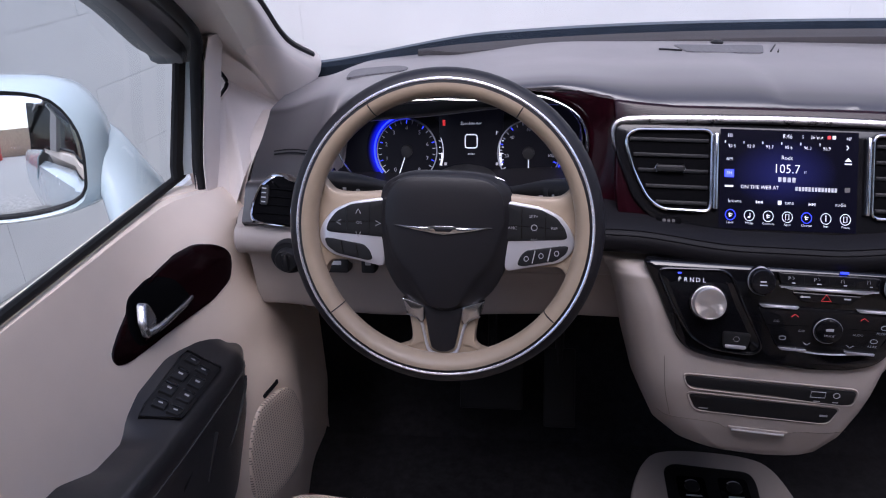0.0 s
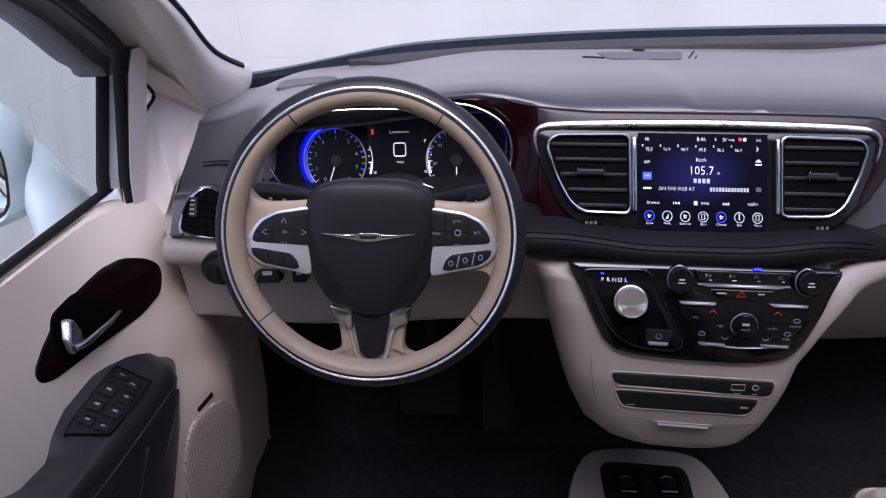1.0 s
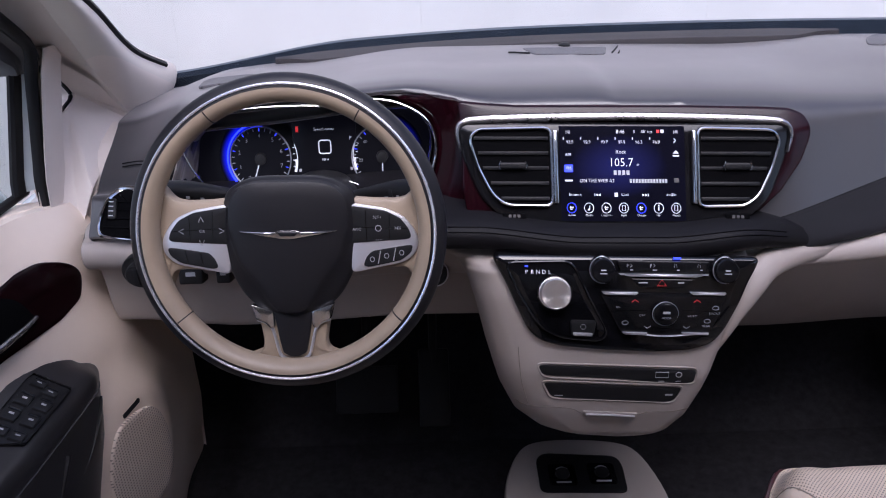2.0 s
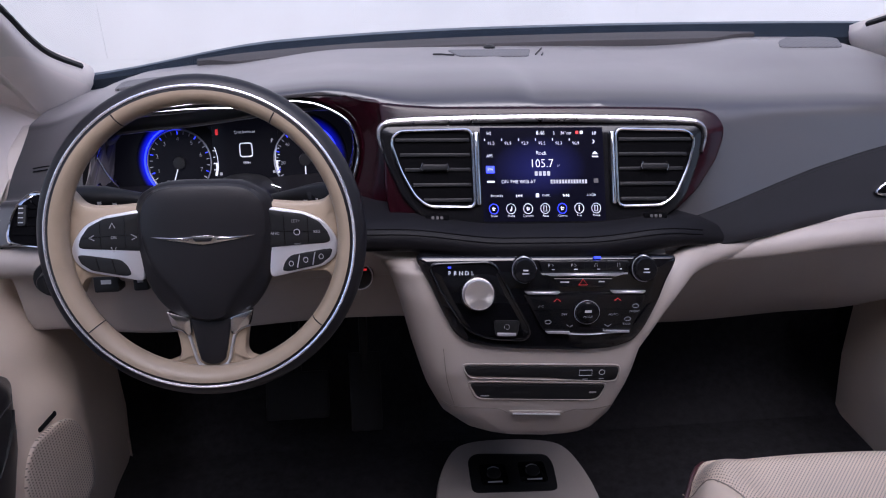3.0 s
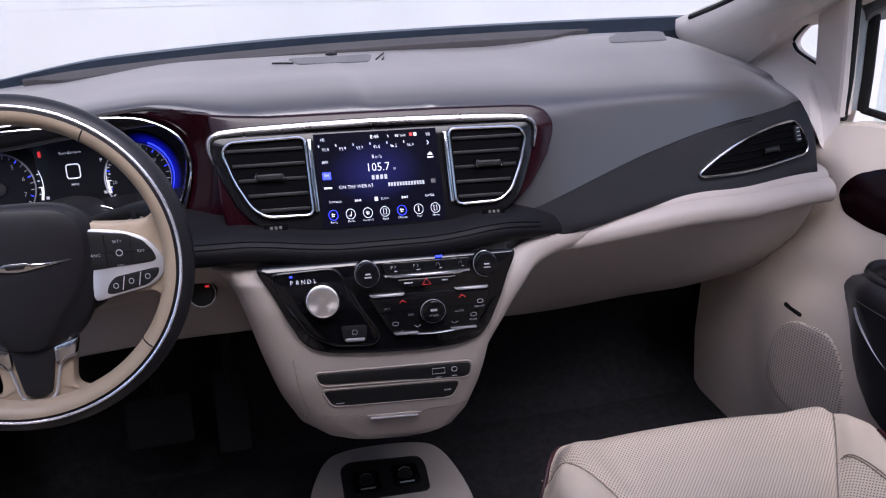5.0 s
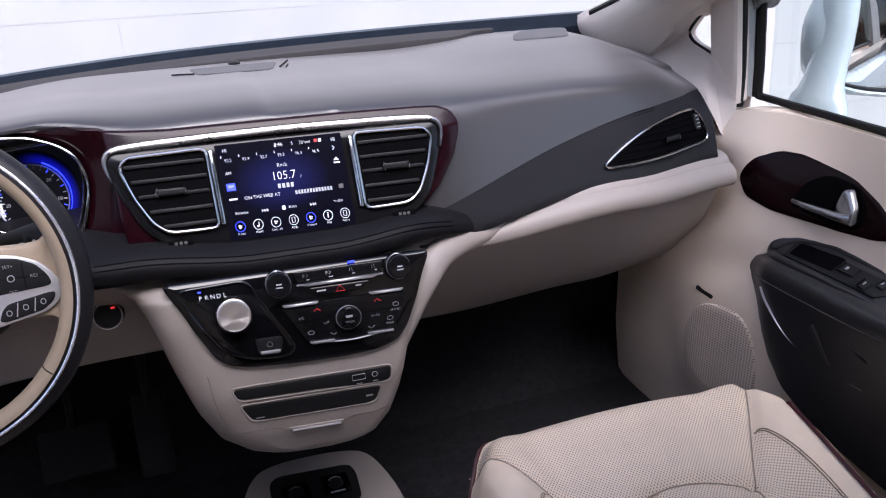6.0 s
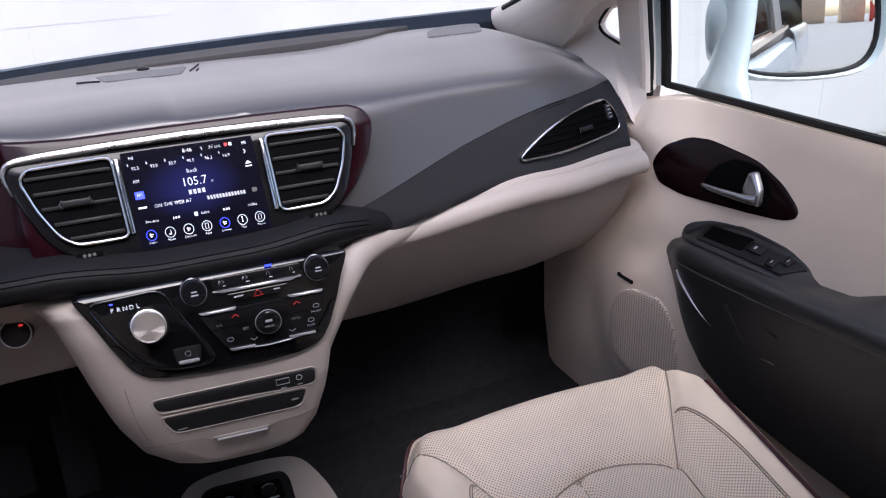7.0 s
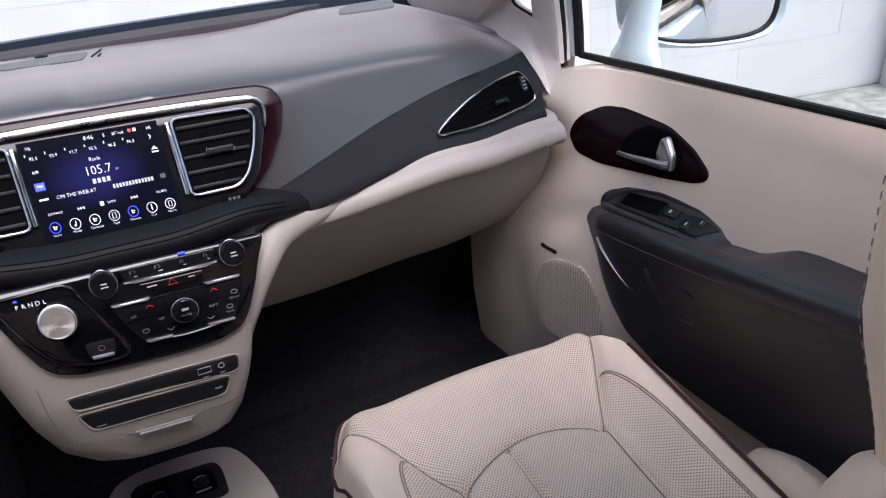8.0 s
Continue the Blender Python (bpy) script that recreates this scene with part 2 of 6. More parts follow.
def slab(o, to, low, high, bevel=0.001, rings=3, dome=0.0, back=True, bm=None):
    """A plate with the closed outline o, laid on the surface that to(a, b, height) gives, with rounded edges and, at will, a domed face."""
    bm = bm or bmesh.new()
    if signed_area(o) < 0:
        o = o[::-1]
    cx, cy = sum(p[0] for p in o) / len(o), sum(p[1] for p in o) / len(o)
    rows = [[(p[0], p[1], low) for p in o], [(p[0], p[1], high - bevel) for p in o]]
    for k in (1, 2):
        q = inset(o, bevel * (0.3 if k == 1 else 1.0))
        rows.append([(p[0], p[1], high - bevel * (0.3 if k == 1 else 0.0)) for p in q])
    q = inset(o, bevel)
    for k in range(1, rings + 1):
        s = 1 - k / (rings + 1)
        rows.append([(cx + (p[0] - cx) * s, cy + (p[1] - cy) * s, high + dome * (1 - s * s)) for p in q])
    vs = [[bm.verts.new(to(*p)) for p in r] for r in rows]
    n = len(o)
    for a, b in zip(vs, vs[1:]):
        for j in range(n):
            bm.faces.new((a[j], a[(j + 1) % n], b[(j + 1) % n], b[j]))
    mid = bm.verts.new(to(cx, cy, high + dome))
    for j in range(n):
        bm.faces.new((vs[-1][j], vs[-1][(j + 1) % n], mid))
    if back:
        mid = bm.verts.new(to(cx, cy, low))
        for j in range(n):
            bm.faces.new((vs[0][(j + 1) % n], vs[0][j], mid))
    return bm


def band(path, to, width, low, high, closed=True, bm=None):
    """A rounded bar that follows a line on the surface to(a, b, height)."""
    bm = bm or bmesh.new()
    n = len(path)
    prof = [(-0.5, 0), (-0.5, 0.55), (-0.32, 0.9), (0, 1.0), (0.32, 0.9), (0.5, 0.55), (0.5, 0)]
    rows = []
    for i in range(n):
        a = Vector(path[i - 1][:2]) if closed or i > 0 else Vector(path[i][:2])
        c = Vector(path[(i + 1) % n][:2]) if closed or i < n - 1 else Vector(path[i][:2])
        e = (c - a).normalized()
        w = width(i / (n - 1)) if callable(width) else width
        nn = Vector((-e.y, e.x)) * w
        rows.append([to(path[i][0] + nn.x * s, path[i][1] + nn.y * s, low + (high - low) * h) for s, h in prof])
    return loft(rows, closed_u=closed, closed_v=True, cap=not closed, bm=bm)


def tube(line, radius, seg=8, closed=False, bm=None):
    """A round rod along a line in space."""
    bm = bm or bmesh.new()
    P = [Vector(p) for p in line]
    rows = []
    up = Vector((0.13, 0.21, 0.97))
    for i, p in enumerate(P):
        a = P[i - 1] if closed or i > 0 else p
        c = P[(i + 1) % len(P)] if closed or i < len(P) - 1 else p
        d = (c - a).normalized()
        s = d.cross(up).normalized()
        t = s.cross(d)
        r = radius(i / (len(P) - 1)) if callable(radius) else radius
        rows.append([p + (s * math.cos(k * 2 * math.pi / seg) + t * math.sin(k * 2 * math.pi / seg)) * r for k in range(seg)])
    return loft(rows, closed_u=closed, closed_v=True, cap=not closed, bm=bm)


def block(lo, hi, bevel=0.004, bm=None, m=None):
    """A box with rounded edges."""
    b = bmesh.new()
    bmesh.ops.create_cube(b, size=1)
    lo, hi = Vector(lo), Vector(hi)
    for v in b.verts:
        v.co = Vector(((v.co[i] + 0.5) * (hi[i] - lo[i]) + lo[i] for i in range(3)))
    if bevel:
        bmesh.ops.bevel(b, geom=b.edges, offset=bevel, segments=2, profile=0.6, affect='EDGES')
    if m:
        b.transform(m)
    if bm:
        me = bpy.data.meshes.new("joined")
        b.to_mesh(me)
        b.free()
        bm.from_mesh(me)
        bpy.data.meshes.remove(me)
        return bm
    return b


def turned(profile, to, seg=32, bm=None):
    """A turned body: (radius, height) pairs round the middle of to(a, b, height)."""
    bm = bm or bmesh.new()
    rows = [[to(r * math.cos(k * 2 * math.pi / seg), r * math.sin(k * 2 * math.pi / seg), h) for k in range(seg)] for r, h in profile]
    loft(rows, closed_v=True, bm=bm)
    for row in (0, -1):
        if profile[row][0] > 1e-4:
            bm.faces.new([v for v in list(bm.verts)[(0 if row == 0 else len(bm.verts) - seg):][:seg]])
    bmesh.ops.remove_doubles(bm, verts=bm.verts, dist=1e-6)
    return bm


def words(text, size, to, a, b, high, mat, parent, align='CENTER', name="lettering"):
    """Letters laid on the surface to(a, b, height)."""
    cu = bpy.data.curves.new("letters", 'FONT')
    cu.body, cu.size, cu.align_x, cu.align_y = text, size, align, 'CENTER'
    cu.resolution_u = 2
    cu.offset = -0.010 * size
    ob = bpy.data.objects.new("letters", cu)
    scene.collection.objects.link(ob)
    me = bpy.data.meshes.new_from_object(ob)
    bpy.data.objects.remove(ob)
    bm = bmesh.new()
    bm.from_mesh(me)
    bpy.data.meshes.remove(me)
    for v in bm.verts:
        v.co = to(a + v.co.x, b + v.co.y, high)
    return part(name, bm, mat, parent, smooth=False)


def circle(cx, cy, r, n=24, r2=None):
    return [(cx + r * math.cos(k * 2 * math.pi / n), cy + (r2 or r) * math.sin(k * 2 * math.pi / n)) for k in range(n)]


# ---- the dashboard's front surface ----
FACE_Z = [0.50, 0.60, 0.72, 0.79, 0.90, 0.94, 0.957, 0.97, 1.0, 1.05, 1.10, 1.13, 1.2]
FACE_Y = [0.78, 0.70, 0.675, 0.670, 0.682, 0.694, 0.702, 0.739, 0.752, 0.777, 0.797, 0.815, 0.855]


def middle(x):
    return 1 - smoothstep(0.25, 0.5, abs(x))


def on_dash(x, z, h=0.0):
    """A point of the dashboard's front, h proud of it; the middle leans a little."""
    y = table(z, FACE_Z, FACE_Y) - 0.03 * x * middle(x) + 0.055 * smoothstep(0.45, 0.72, abs(x))
    return Vector((x, y - 0.93 * h, z - 0.03 * x * middle(x) + 0.36 * h))


# ---- outside: ground and walls ----
bm = bmesh.new()
loft([[(x, y, 0) for x in (-300, -20, -6, 0, 6, 20, 300)] for y in (-300, -20, -6, 0, 6, 20, 300)], bm=bm)
ground = part("ground", bm, GRAVEL)
tagged(ground, "grey gravel yard under the parked car", "ground", kind="structure")


def block_wall(name, a, b, height, label):
    """A wall of large painted blocks from a to b, with recessed joints."""
    a, b = Vector(a), Vector(b)
    d = (b - a).normalized()
    n = Vector((-d.y, d.x, 0))
    wall = part(name, block((0, -0.1, 0), ((b - a).length, 0.1, height), 0.01), WALLP)
    tagged(wall, label, "wall", kind="structure")
    bm = bmesh.new()
    length, row = (b - a).length, 0
    z = 0.02
    while z < height - 0.1:
        s = 0.0 if row % 2 else -0.6
        while s < length:
            lo, hi = max(s, 0) + 0.0009, min(s + 1.2, length) - 0.0009
            if hi - lo > 0.05:
                block((lo, -0.1018, z + 0.0011), (hi, 0.1018, min(z + 0.3, height) - 0.0011), 0, bm)
            s += 1.2
        z += 0.3
        row += 1
    blocks = part("blocks", bm, WALLP, wall, smooth=False)
    blocks["kind"] = "stuff"
    wall.matrix_world = Matrix(((d.x, n.x, 0, a.x), (d.y, n.y, 0, a.y), (0, 0, 1, 0), (0, 0, 0, 1)))
    return wall


# the yard is turned a little against the car
CORNER, ALONG, BACK = Vector((-2.05, 3.82, 0)), Vector((0.977, -0.214, 0)), Vector((-0.214, -0.977, 0))
block_wall("wall_north", CORNER, CORNER + ALONG * 9, 4.4, "white painted block wall ahead of the parked car")
block_wall("wall_west", CORNER + BACK * 4.6, CORNER, 4.4, "white painted block wall beside the parked car")
# added out of view, to hold back sky light through the passenger window
block_wall("unseen_wall_east", CORNER + ALONG * 8.6 + BACK * 5.0, CORNER + ALONG * 8.6, 4.4, "unseen white block wall added to screen sky light from the east")

# ---- dashboard ----
dash = thing("dashboard", "dark grey and beige car dashboard with burgundy trim", "dashboard", at=(0, 0.9, 0.7))


def screen_base(x):
    """Where the windscreen meets the pad: y and z at x."""
    return 1.275 - 0.063 * (x / 0.7) ** 2, 1.128 - (0.0 if x > 0 else 0.022) * (x / 0.7) ** 2


def pad_drop(x):
    """How far the pad's lower edge and the padded roll under it sink towards the middle, on the passenger's side."""
    return table(x, [0.10, 0.20, 0.26, 0.352, 0.447, 0.524, 0.60, 0.74], [0.0, 0.022, 0.022, 0.017, 0.013, 0.010, 0.013, 0.013])


def pad_profile(x):
    """The section of the upper pad at x, from the windscreen to the lower edge."""
    ax = abs(x)
    rear, back = screen_base(x)
    top = 1.128 - 0.03 * (ax / 0.7) ** 2
    c = [(rear + 0.02, back - 0.008), (rear - 0.07, back + 0.0), (1.06, back * 0.6 + top * 0.4 + 0.010), (0.97, top + 0.018), (0.90, top + 0.020), (0.862, top + 0.018), (0.838, top + 0.012),
         (0.822, top + 0.002), (0.812, 1.118), (0.803, 1.10), (0.777, 1.04), (0.757, 0.998), (0.737, 0.972), (0.76, 0.964)]
    s = [(rear + 0.02, back - 0.008), (rear - 0.07, back + 0.004), (1.06, back * 0.75 + top * 0.25 + 0.009), (0.98, back * 0.4 + top * 0.6 + 0.012), (0.93, top + 0.009), (0.89, top - 0.008), (0.858, top - 0.026),
         (0.832, top - 0.048), (0.812, top - 0.07), (0.794, 1.025), (0.777, 1.0), (0.764, 0.986), (0.754, 0.974), (0.775, 0.966)]
    h = [(rear + 0.02, back - 0.008), (rear - 0.07, back + 0.0), (1.06, back * 0.6 + top * 0.4 + 0.012), (0.97, top + 0.022), (0.90, top + 0.028), (0.872, top + 0.028), (0.858, top + 0.026),
         (0.852, top + 0.022), (0.854, top + 0.017), (0.87, top + 0.014), (0.90, top + 0.013), (0.915, top + 0.011), (0.922, 1.130), (0.925, 1.126)]
    if x < 0.1:
        # here the pad tucks in behind the trim
        c[7:] = [(0.825, top + 0.004), (0.822, top - 0.002), (0.826, top - 0.006), (0.84, top - 0.008), (0.87, top - 0.009), (0.90, top - 0.009), (0.91, top - 0.012)]
    if x > 0:
        # the top runs out flat over the passenger
        flat = lambda y, up: (y, back + 0.004 - (back - top) * smoothstep(1.12, 0.84, y) + up)
        c[2:7] = [flat(1.06, 0.004), flat(0.97, 0.010), flat(0.90, 0.012), flat(0.862, 0.010), flat(0.838, 0.005)]
        s[2:4] = [flat(1.06, 0.002), flat(0.98, 0.003)]
        # under the seam the passenger side turns upright
        s[4:] = [flat(0.93, 0.003), flat(0.885, 0.001), flat(0.856, -0.004), flat(0.835, -0.018), (0.819, 1.060), (0.806, 1.030), (0.796, 1.006), (0.787, 0.988), (0.777, 0.972), (0.79, 0.964)]
    w = smoothstep(0.26, 0.42, ax) if x < 0 else smoothstep(0.22, 0.50, ax)
    side = 0.028 * smoothstep(0.55, 0.74, ax)
    p = [(a[0] * (1 - w) + b[0] * w + (side if i > 3 else 0), a[1] * (1 - w) + b[1] * w) for i, (a, b) in enumerate(zip(c, s))]
    v = smoothstep(-0.645, -0.605, x) * (1 - smoothstep(-0.30, -0.15, x))
    p = [(a[0] * (1 - v) + b[0] * v, a[1] * (1 - v) + b[1] * v) for a, b in zip(p, h)]
    p = [(a, b - pad_drop(x) * smoothstep(1.0, 0.972, b)) for a, b in p]
    drop = (0.032 if x > 0 else 0.02) * smoothstep(0.60, 0.745, ax) ** 2
    ends = [0.733, 0.735, 0.737, 0.734, 0.682] if x > 0 else [0.724, 0.724, 0.722, 0.726, 0.723]
    # the pad narrows towards the windscreen
    fit = lambda y: x * (1 + (table(y, [0.80, 0.85, 0.93, 1.0, 1.18], ends) / 0.745 - 1) * smoothstep(0.40, 0.745, ax))
    return [(fit(y), y, z - drop * smoothstep(1.0, 1.09, z) - 0.03 * x * middle(x)) for y, z in p]


def on_pad(x, z, h=0.0):
    """A point of the pad's front at x and z, h proud of it."""
    line = [Vector(p) for p in spline(pad_profile(x), 4) if p[1] < 0.96]
    zs, ys = [p.z for p in line][::-1], [p.y for p in line][::-1]
    k = max(range(1, len(zs)), key=lambda i: zs[i] if zs[i] > zs[i - 1] else 0)
    keep = [(a, b) for a, b in zip(zs, ys) if b < 0.93]
    keep.sort()
    y = table(z, [a for a, b in keep], [b for a, b in keep])
    return Vector((x, y - 0.93 * h, z + 0.36 * h))


def on_top_pad(x, y, h=0.0):
    """A point of the pad's top at x and y."""
    line = sorted((p[1], p[2]) for p in spline(pad_profile(x), 4)[:24])
    return Vector((x, y, table(y, [a for a, b in line], [b for a, b in line]) + h))


SEAM = spline([(0.12, 0.967), (0.16, 0.969), (0.215, 0.979), (0.30, 1.0), (0.404, 1.025), (0.456, 1.036), (0.511, 1.048), (0.567, 1.058), (0.605, 1.061), (0.68, 1.064), (0.80, 1.060)], 8)


def even(pts, n):
    """The same line with n points at even steps."""
    P = [Vector(p) for p in pts]
    d = [0.0]
    for a, b in zip(P, P[1:]):
        d.append(d[-1] + (b - a).length)
    out = []
    for k in range(n):
        t = d[-1] * k / (n - 1)
        out.append(Vector(table(t, d, [p[i] for p in P]) for i in range(3)))
    return out


# over the passenger the pad is sewn from two pieces that meet in a curved seam
rows, under = [], []
for i in range(101):
    x = -0.765 + i * 0.0151
    full = [Vector(p) for p in spline(pad_profile(x), 4)]
    cut = len(full) - 1
    if x > 0.125:
        zs = table(x, [p[0] for p in SEAM], [p[1] for p in SEAM])
        cut = next(k for k in range(24, len(full)) if full[k].z < zs)
        edge = full[cut - 1].lerp(full[cut], (full[cut - 1].z - zs) / (full[cut - 1].z - full[cut].z))
        under.append(even([edge] + full[cut:], 14))
        full = full[:cut] + [edge]
    rows.append(full[:24] + even(full[24:], 26))
part("upper_pad", thick_sheet(rows, (0, 0.03, -0.03)), DASH, dash, "dark grey soft vinyl dash pad")
# the pad's fall into shade below the seam is put into LOWPAD's colour
part("lower_pad", thick_sheet(under, (0, 0.02, -0.002)), LOWPAD, dash, "leather lower dash pad with its shade put into a darker colour")

# dark ledge under the middle; over the passenger it runs out into the lower pad, its tail drawn as a shadow line
led = []
for i in range(77):
    x = -0.62 + i * 0.0128
    z = 0.970 + 0.012 * smoothstep(0.05, 0.2, abs(x))
    y0 = table(z, FACE_Z, FACE_Y) - 0.03 * x * middle(x) + 0.055 * smoothstep(0.45, 0.72, abs(x)) - 0.042
    r = [Vector((x, y0 + a, z - 0.006 - 0.03 * x * middle(x) + b)) for a, b in ((0.18, 0.036), (0.05, 0.028), (0.014, 0.020), (0.002, 0.010), (0.0, 0.0), (0.004, -0.010), (0.02, -0.016), (0.08, -0.016))]
    if x > 0.13:
        w = smoothstep(0.13, 0.335, x)
        k = max(n for n in range(len(under) - 1) if under[n][0].x <= x or n == 0)
        g = min(1, max(0, (x - under[k][0].x) / (under[k + 1][0].x - under[k][0].x)))
        u = [a.lerp(b, g) for a, b in zip(even(under[k], 5), even(under[k + 1], 5))]
        # thins to the pad's lower edge, a dark strip for the shadow there
        u = [p.lerp(u[4], 0.85 * w) for p in u[:4]] + u[4:]
        u = [u[0] + Vector((0, 0.03, -0.006))] + u + [u[-1] + Vector((0, 0.02, 0)), u[-1] + Vector((0, 0.06, 0))]
        r = [a.lerp(Vector((x, b.y + 0.004, b.z)), w) for a, b in zip(r, u)]
    led.append(r)
part("lower_ledge", loft([spline(r, 3) for r in led], cap=True), LEDGE, dash, "dark stitched leather ledge with a tail as shadow line under the pad")

# beige lower panels, passenger and driver side
def lower_panel(x0, x1, bottom, name, label):
    rows = []
    n = 36
    for i in range(n + 1):
        x = x0 + (x1 - x0) * i / n
        side = 0.028 * smoothstep(0.55, 0.74, abs(x))
        sweep = 1 - smoothstep(0.17, 0.36, abs(x)) if x < 0 else 1 - smoothstep(0.19, 0.27, x)
        p = [(0.86, 0.966), (0.80, 0.967), (0.768, 0.967), (0.753, 0.959), (0.748, 0.946), (0.751, 0.932), (0.762, 0.921), (0.778, 0.914), (0.793, 0.903)] + bottom
        # near the middle the roll runs out into the side of the centre console
        q = [(0.80, 0.946), (0.76, 0.945)] + [(table(z, FACE_Z, FACE_Y) + 0.022, z) for z in (0.943, 0.939, 0.934, 0.928, 0.922, 0.915, 0.905)] + bottom
        if x < 0:
            # the driver's panel falls away smoothly under the ledge
            w = smoothstep(-0.56, -0.40, x)
            soft = [(0.86, 0.966), (0.80, 0.967), (0.768, 0.967), (0.757, 0.960), (0.755, 0.946), (0.760, 0.932), (0.767, 0.918), (0.774, 0.905), (0.782, 0.892)] + bottom
            p = [(a * (1 - w) + c * w, b * (1 - w) + d * w) for (a, b), (c, d) in zip(p, soft)]
            q = [(0.80, 0.962), (0.755, 0.962), (0.736, 0.958), (0.732, 0.948), (0.738, 0.937), (0.749, 0.924), (0.762, 0.912), (0.774, 0.901), (0.783, 0.891)] + bottom
        rows.append(spline([(x, (y + side) * (1 - sweep) + y2 * sweep, z * (1 - sweep) + z2 * sweep - 0.03 * x * middle(x) - pad_drop(x) * (1 - sweep) * smoothstep(0.89, 0.95, z)) for (y, z), (y2, z2) in zip(p, q)], 3))
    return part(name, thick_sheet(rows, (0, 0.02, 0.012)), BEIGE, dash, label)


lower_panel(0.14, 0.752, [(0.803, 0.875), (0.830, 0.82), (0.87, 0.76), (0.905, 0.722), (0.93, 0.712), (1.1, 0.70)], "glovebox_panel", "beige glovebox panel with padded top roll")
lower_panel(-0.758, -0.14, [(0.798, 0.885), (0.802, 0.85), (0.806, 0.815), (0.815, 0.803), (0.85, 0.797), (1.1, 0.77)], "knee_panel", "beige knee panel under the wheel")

# middle: burgundy trim, gloss bezel
XM = 0.008
trim = rounded([(-0.214, 1.1365), (-0.18, 1.1335), (-0.134, 1.131), (0.10, 1.131), (0.2, 1.1295), (0.236, 1.128), (0.254, 1.121), (0.263, 1.107), (0.2615, 1.092), (0.250, 1.063), (0.222, 1.026), (0.19, 1.0),
                (-0.02, 0.985), (-0.205, 0.99), (-0.211, 1.03), (-0.210, 1.09)], 0.006, 3)
part("trim_panel", slab(trim, on_dash, -0.012, 0.006, 0.004, rings=6), WOOD, dash, "dark burgundy lacquered trim")

bez = rounded([(XM + a, b) for a, b in ((-0.226, 1.110), (0.226, 1.110), (0.217, 1.065), (0.196, 1.018), (0.170, 0.994), (0.11, 0.982), (0, 0.979), (-0.11, 0.982),
                                        (-0.170, 0.994), (-0.196, 1.018), (-0.217, 1.065))], 0.012, 3)
bezel = part("screen_bezel", slab(bez, on_dash, -0.01, 0.012, 0.004, rings=6), SATIN, dash, "gloss black centre bezel")
arch = spline([(XM + a, b) for a, b in ((-0.219, 1.074), (-0.2235, 1.092), (-0.222, 1.104), (-0.213, 1.1105), (-0.196, 1.113), (-0.14, 1.115), (0, 1.117), (0.14, 1.115), (0.196, 1.113), (0.213, 1.1105), (0.222, 1.104), (0.2235, 1.092), (0.219, 1.074))], 5)
part("chrome_arch", band(arch, on_dash, lambda t: 0.0025 + 0.0075 * math.sin(math.pi * min(1, max(0, t))) ** 0.7, 0.006, 0.017, closed=False), ARCH, bezel, "satin chrome strip")


def vent(s):
    """One of the two middle vents; s is its side."""
    o = [(XM + s * a, b) for a, b in ((0.098, 1.103), (0.197, 1.101), (0.208, 1.090), (0.196, 1.052), (0.178, 1.020), (0.160, 1.008), (0.098, 1.007))]
    o = rounded(o, 0.010, 4)
    # flat plate, no recess: the shade of its depth is in the near-black colour
    v = part("air_vent", slab(inset(o, 0.001), on_dash, -0.002, 0.0135, 0.0005, rings=2), VENT, dash, "black air vent in a chrome surround")
    part("vent_frame", band(o, on_dash, 0.0048, 0.010, 0.0185), CHROME, v, "chrome frame")
    for k in range(5):
        z = 1.090 - k * 0.0185
        outer = table(z, [1.007, 1.02, 1.052, 1.09, 1.1], [0.155, 0.172, 0.190, 0.202, 0.2])
        a, b = XM + s * 0.102, XM + s * outer
        q = [(min(a, b), z - 0.0022), (max(a, b), z - 0.0022), (max(a, b), z + 0.0022), (min(a, b), z + 0.0022)]
        part("slat", slab(q, on_dash, 0.012, 0.0168, 0.001, rings=0), BLACK, v)
    kx = XM + s * 0.150
    part("vent_tab", slab(rounded([(kx - 0.018, 1.052), (kx + 0.018, 1.052), (kx + 0.018, 1.060), (kx - 0.018, 1.060)], 0.003, 3), on_dash, 0.015, 0.022, 0.002, rings=1), BLACK, v)
    for e in (-1, 1):
        part("tab_end", band([(kx + e * 0.0165, 1.0615), (kx + e * 0.019, 1.056), (kx + e * 0.0165, 1.0505)], on_dash, 0.0022, 0.016, 0.0228, closed=False), CHROME, v)
    bx = XM + s * 0.0925
    part("side_bar", slab(rounded([(bx - 0.003, 1.010), (bx + 0.003, 1.010), (bx + 0.003, 1.100), (bx - 0.003, 1.100)], 0.002, 3), on_dash, 0.012, 0.020, 0.002, rings=0), CHROME, v, "chrome upright bar")
    t = rounded([(XM + s * 0.15 - 0.016, 0.991), (XM + s * 0.15 + 0.016, 0.991), (XM + s * 0.15 + 0.016, 0.998), (XM + s * 0.15 - 0.016, 0.998)], 0.002, 3)
    wheel_ = part("vent_thumbwheel", slab(t, on_dash, 0.010, 0.0155, 0.001, rings=0), VENT, v)
    for k in range(3):
        part("thumb_mark", slab(rounded([(XM + s * 0.15 - 0.008 + k * 0.006, 0.9925), (XM + s * 0.15 - 0.004 + k * 0.006, 0.9925), (XM + s * 0.15 - 0.004 + k * 0.006, 0.9965), (XM + s * 0.15 - 0.008 + k * 0.006, 0.9965)], 0.001, 2), on_dash, 0.0150, 0.0162, 0.0003, rings=0), THREAD, wheel_)


vent(-1)
vent(1)

# touch screen
SX = 0.0055
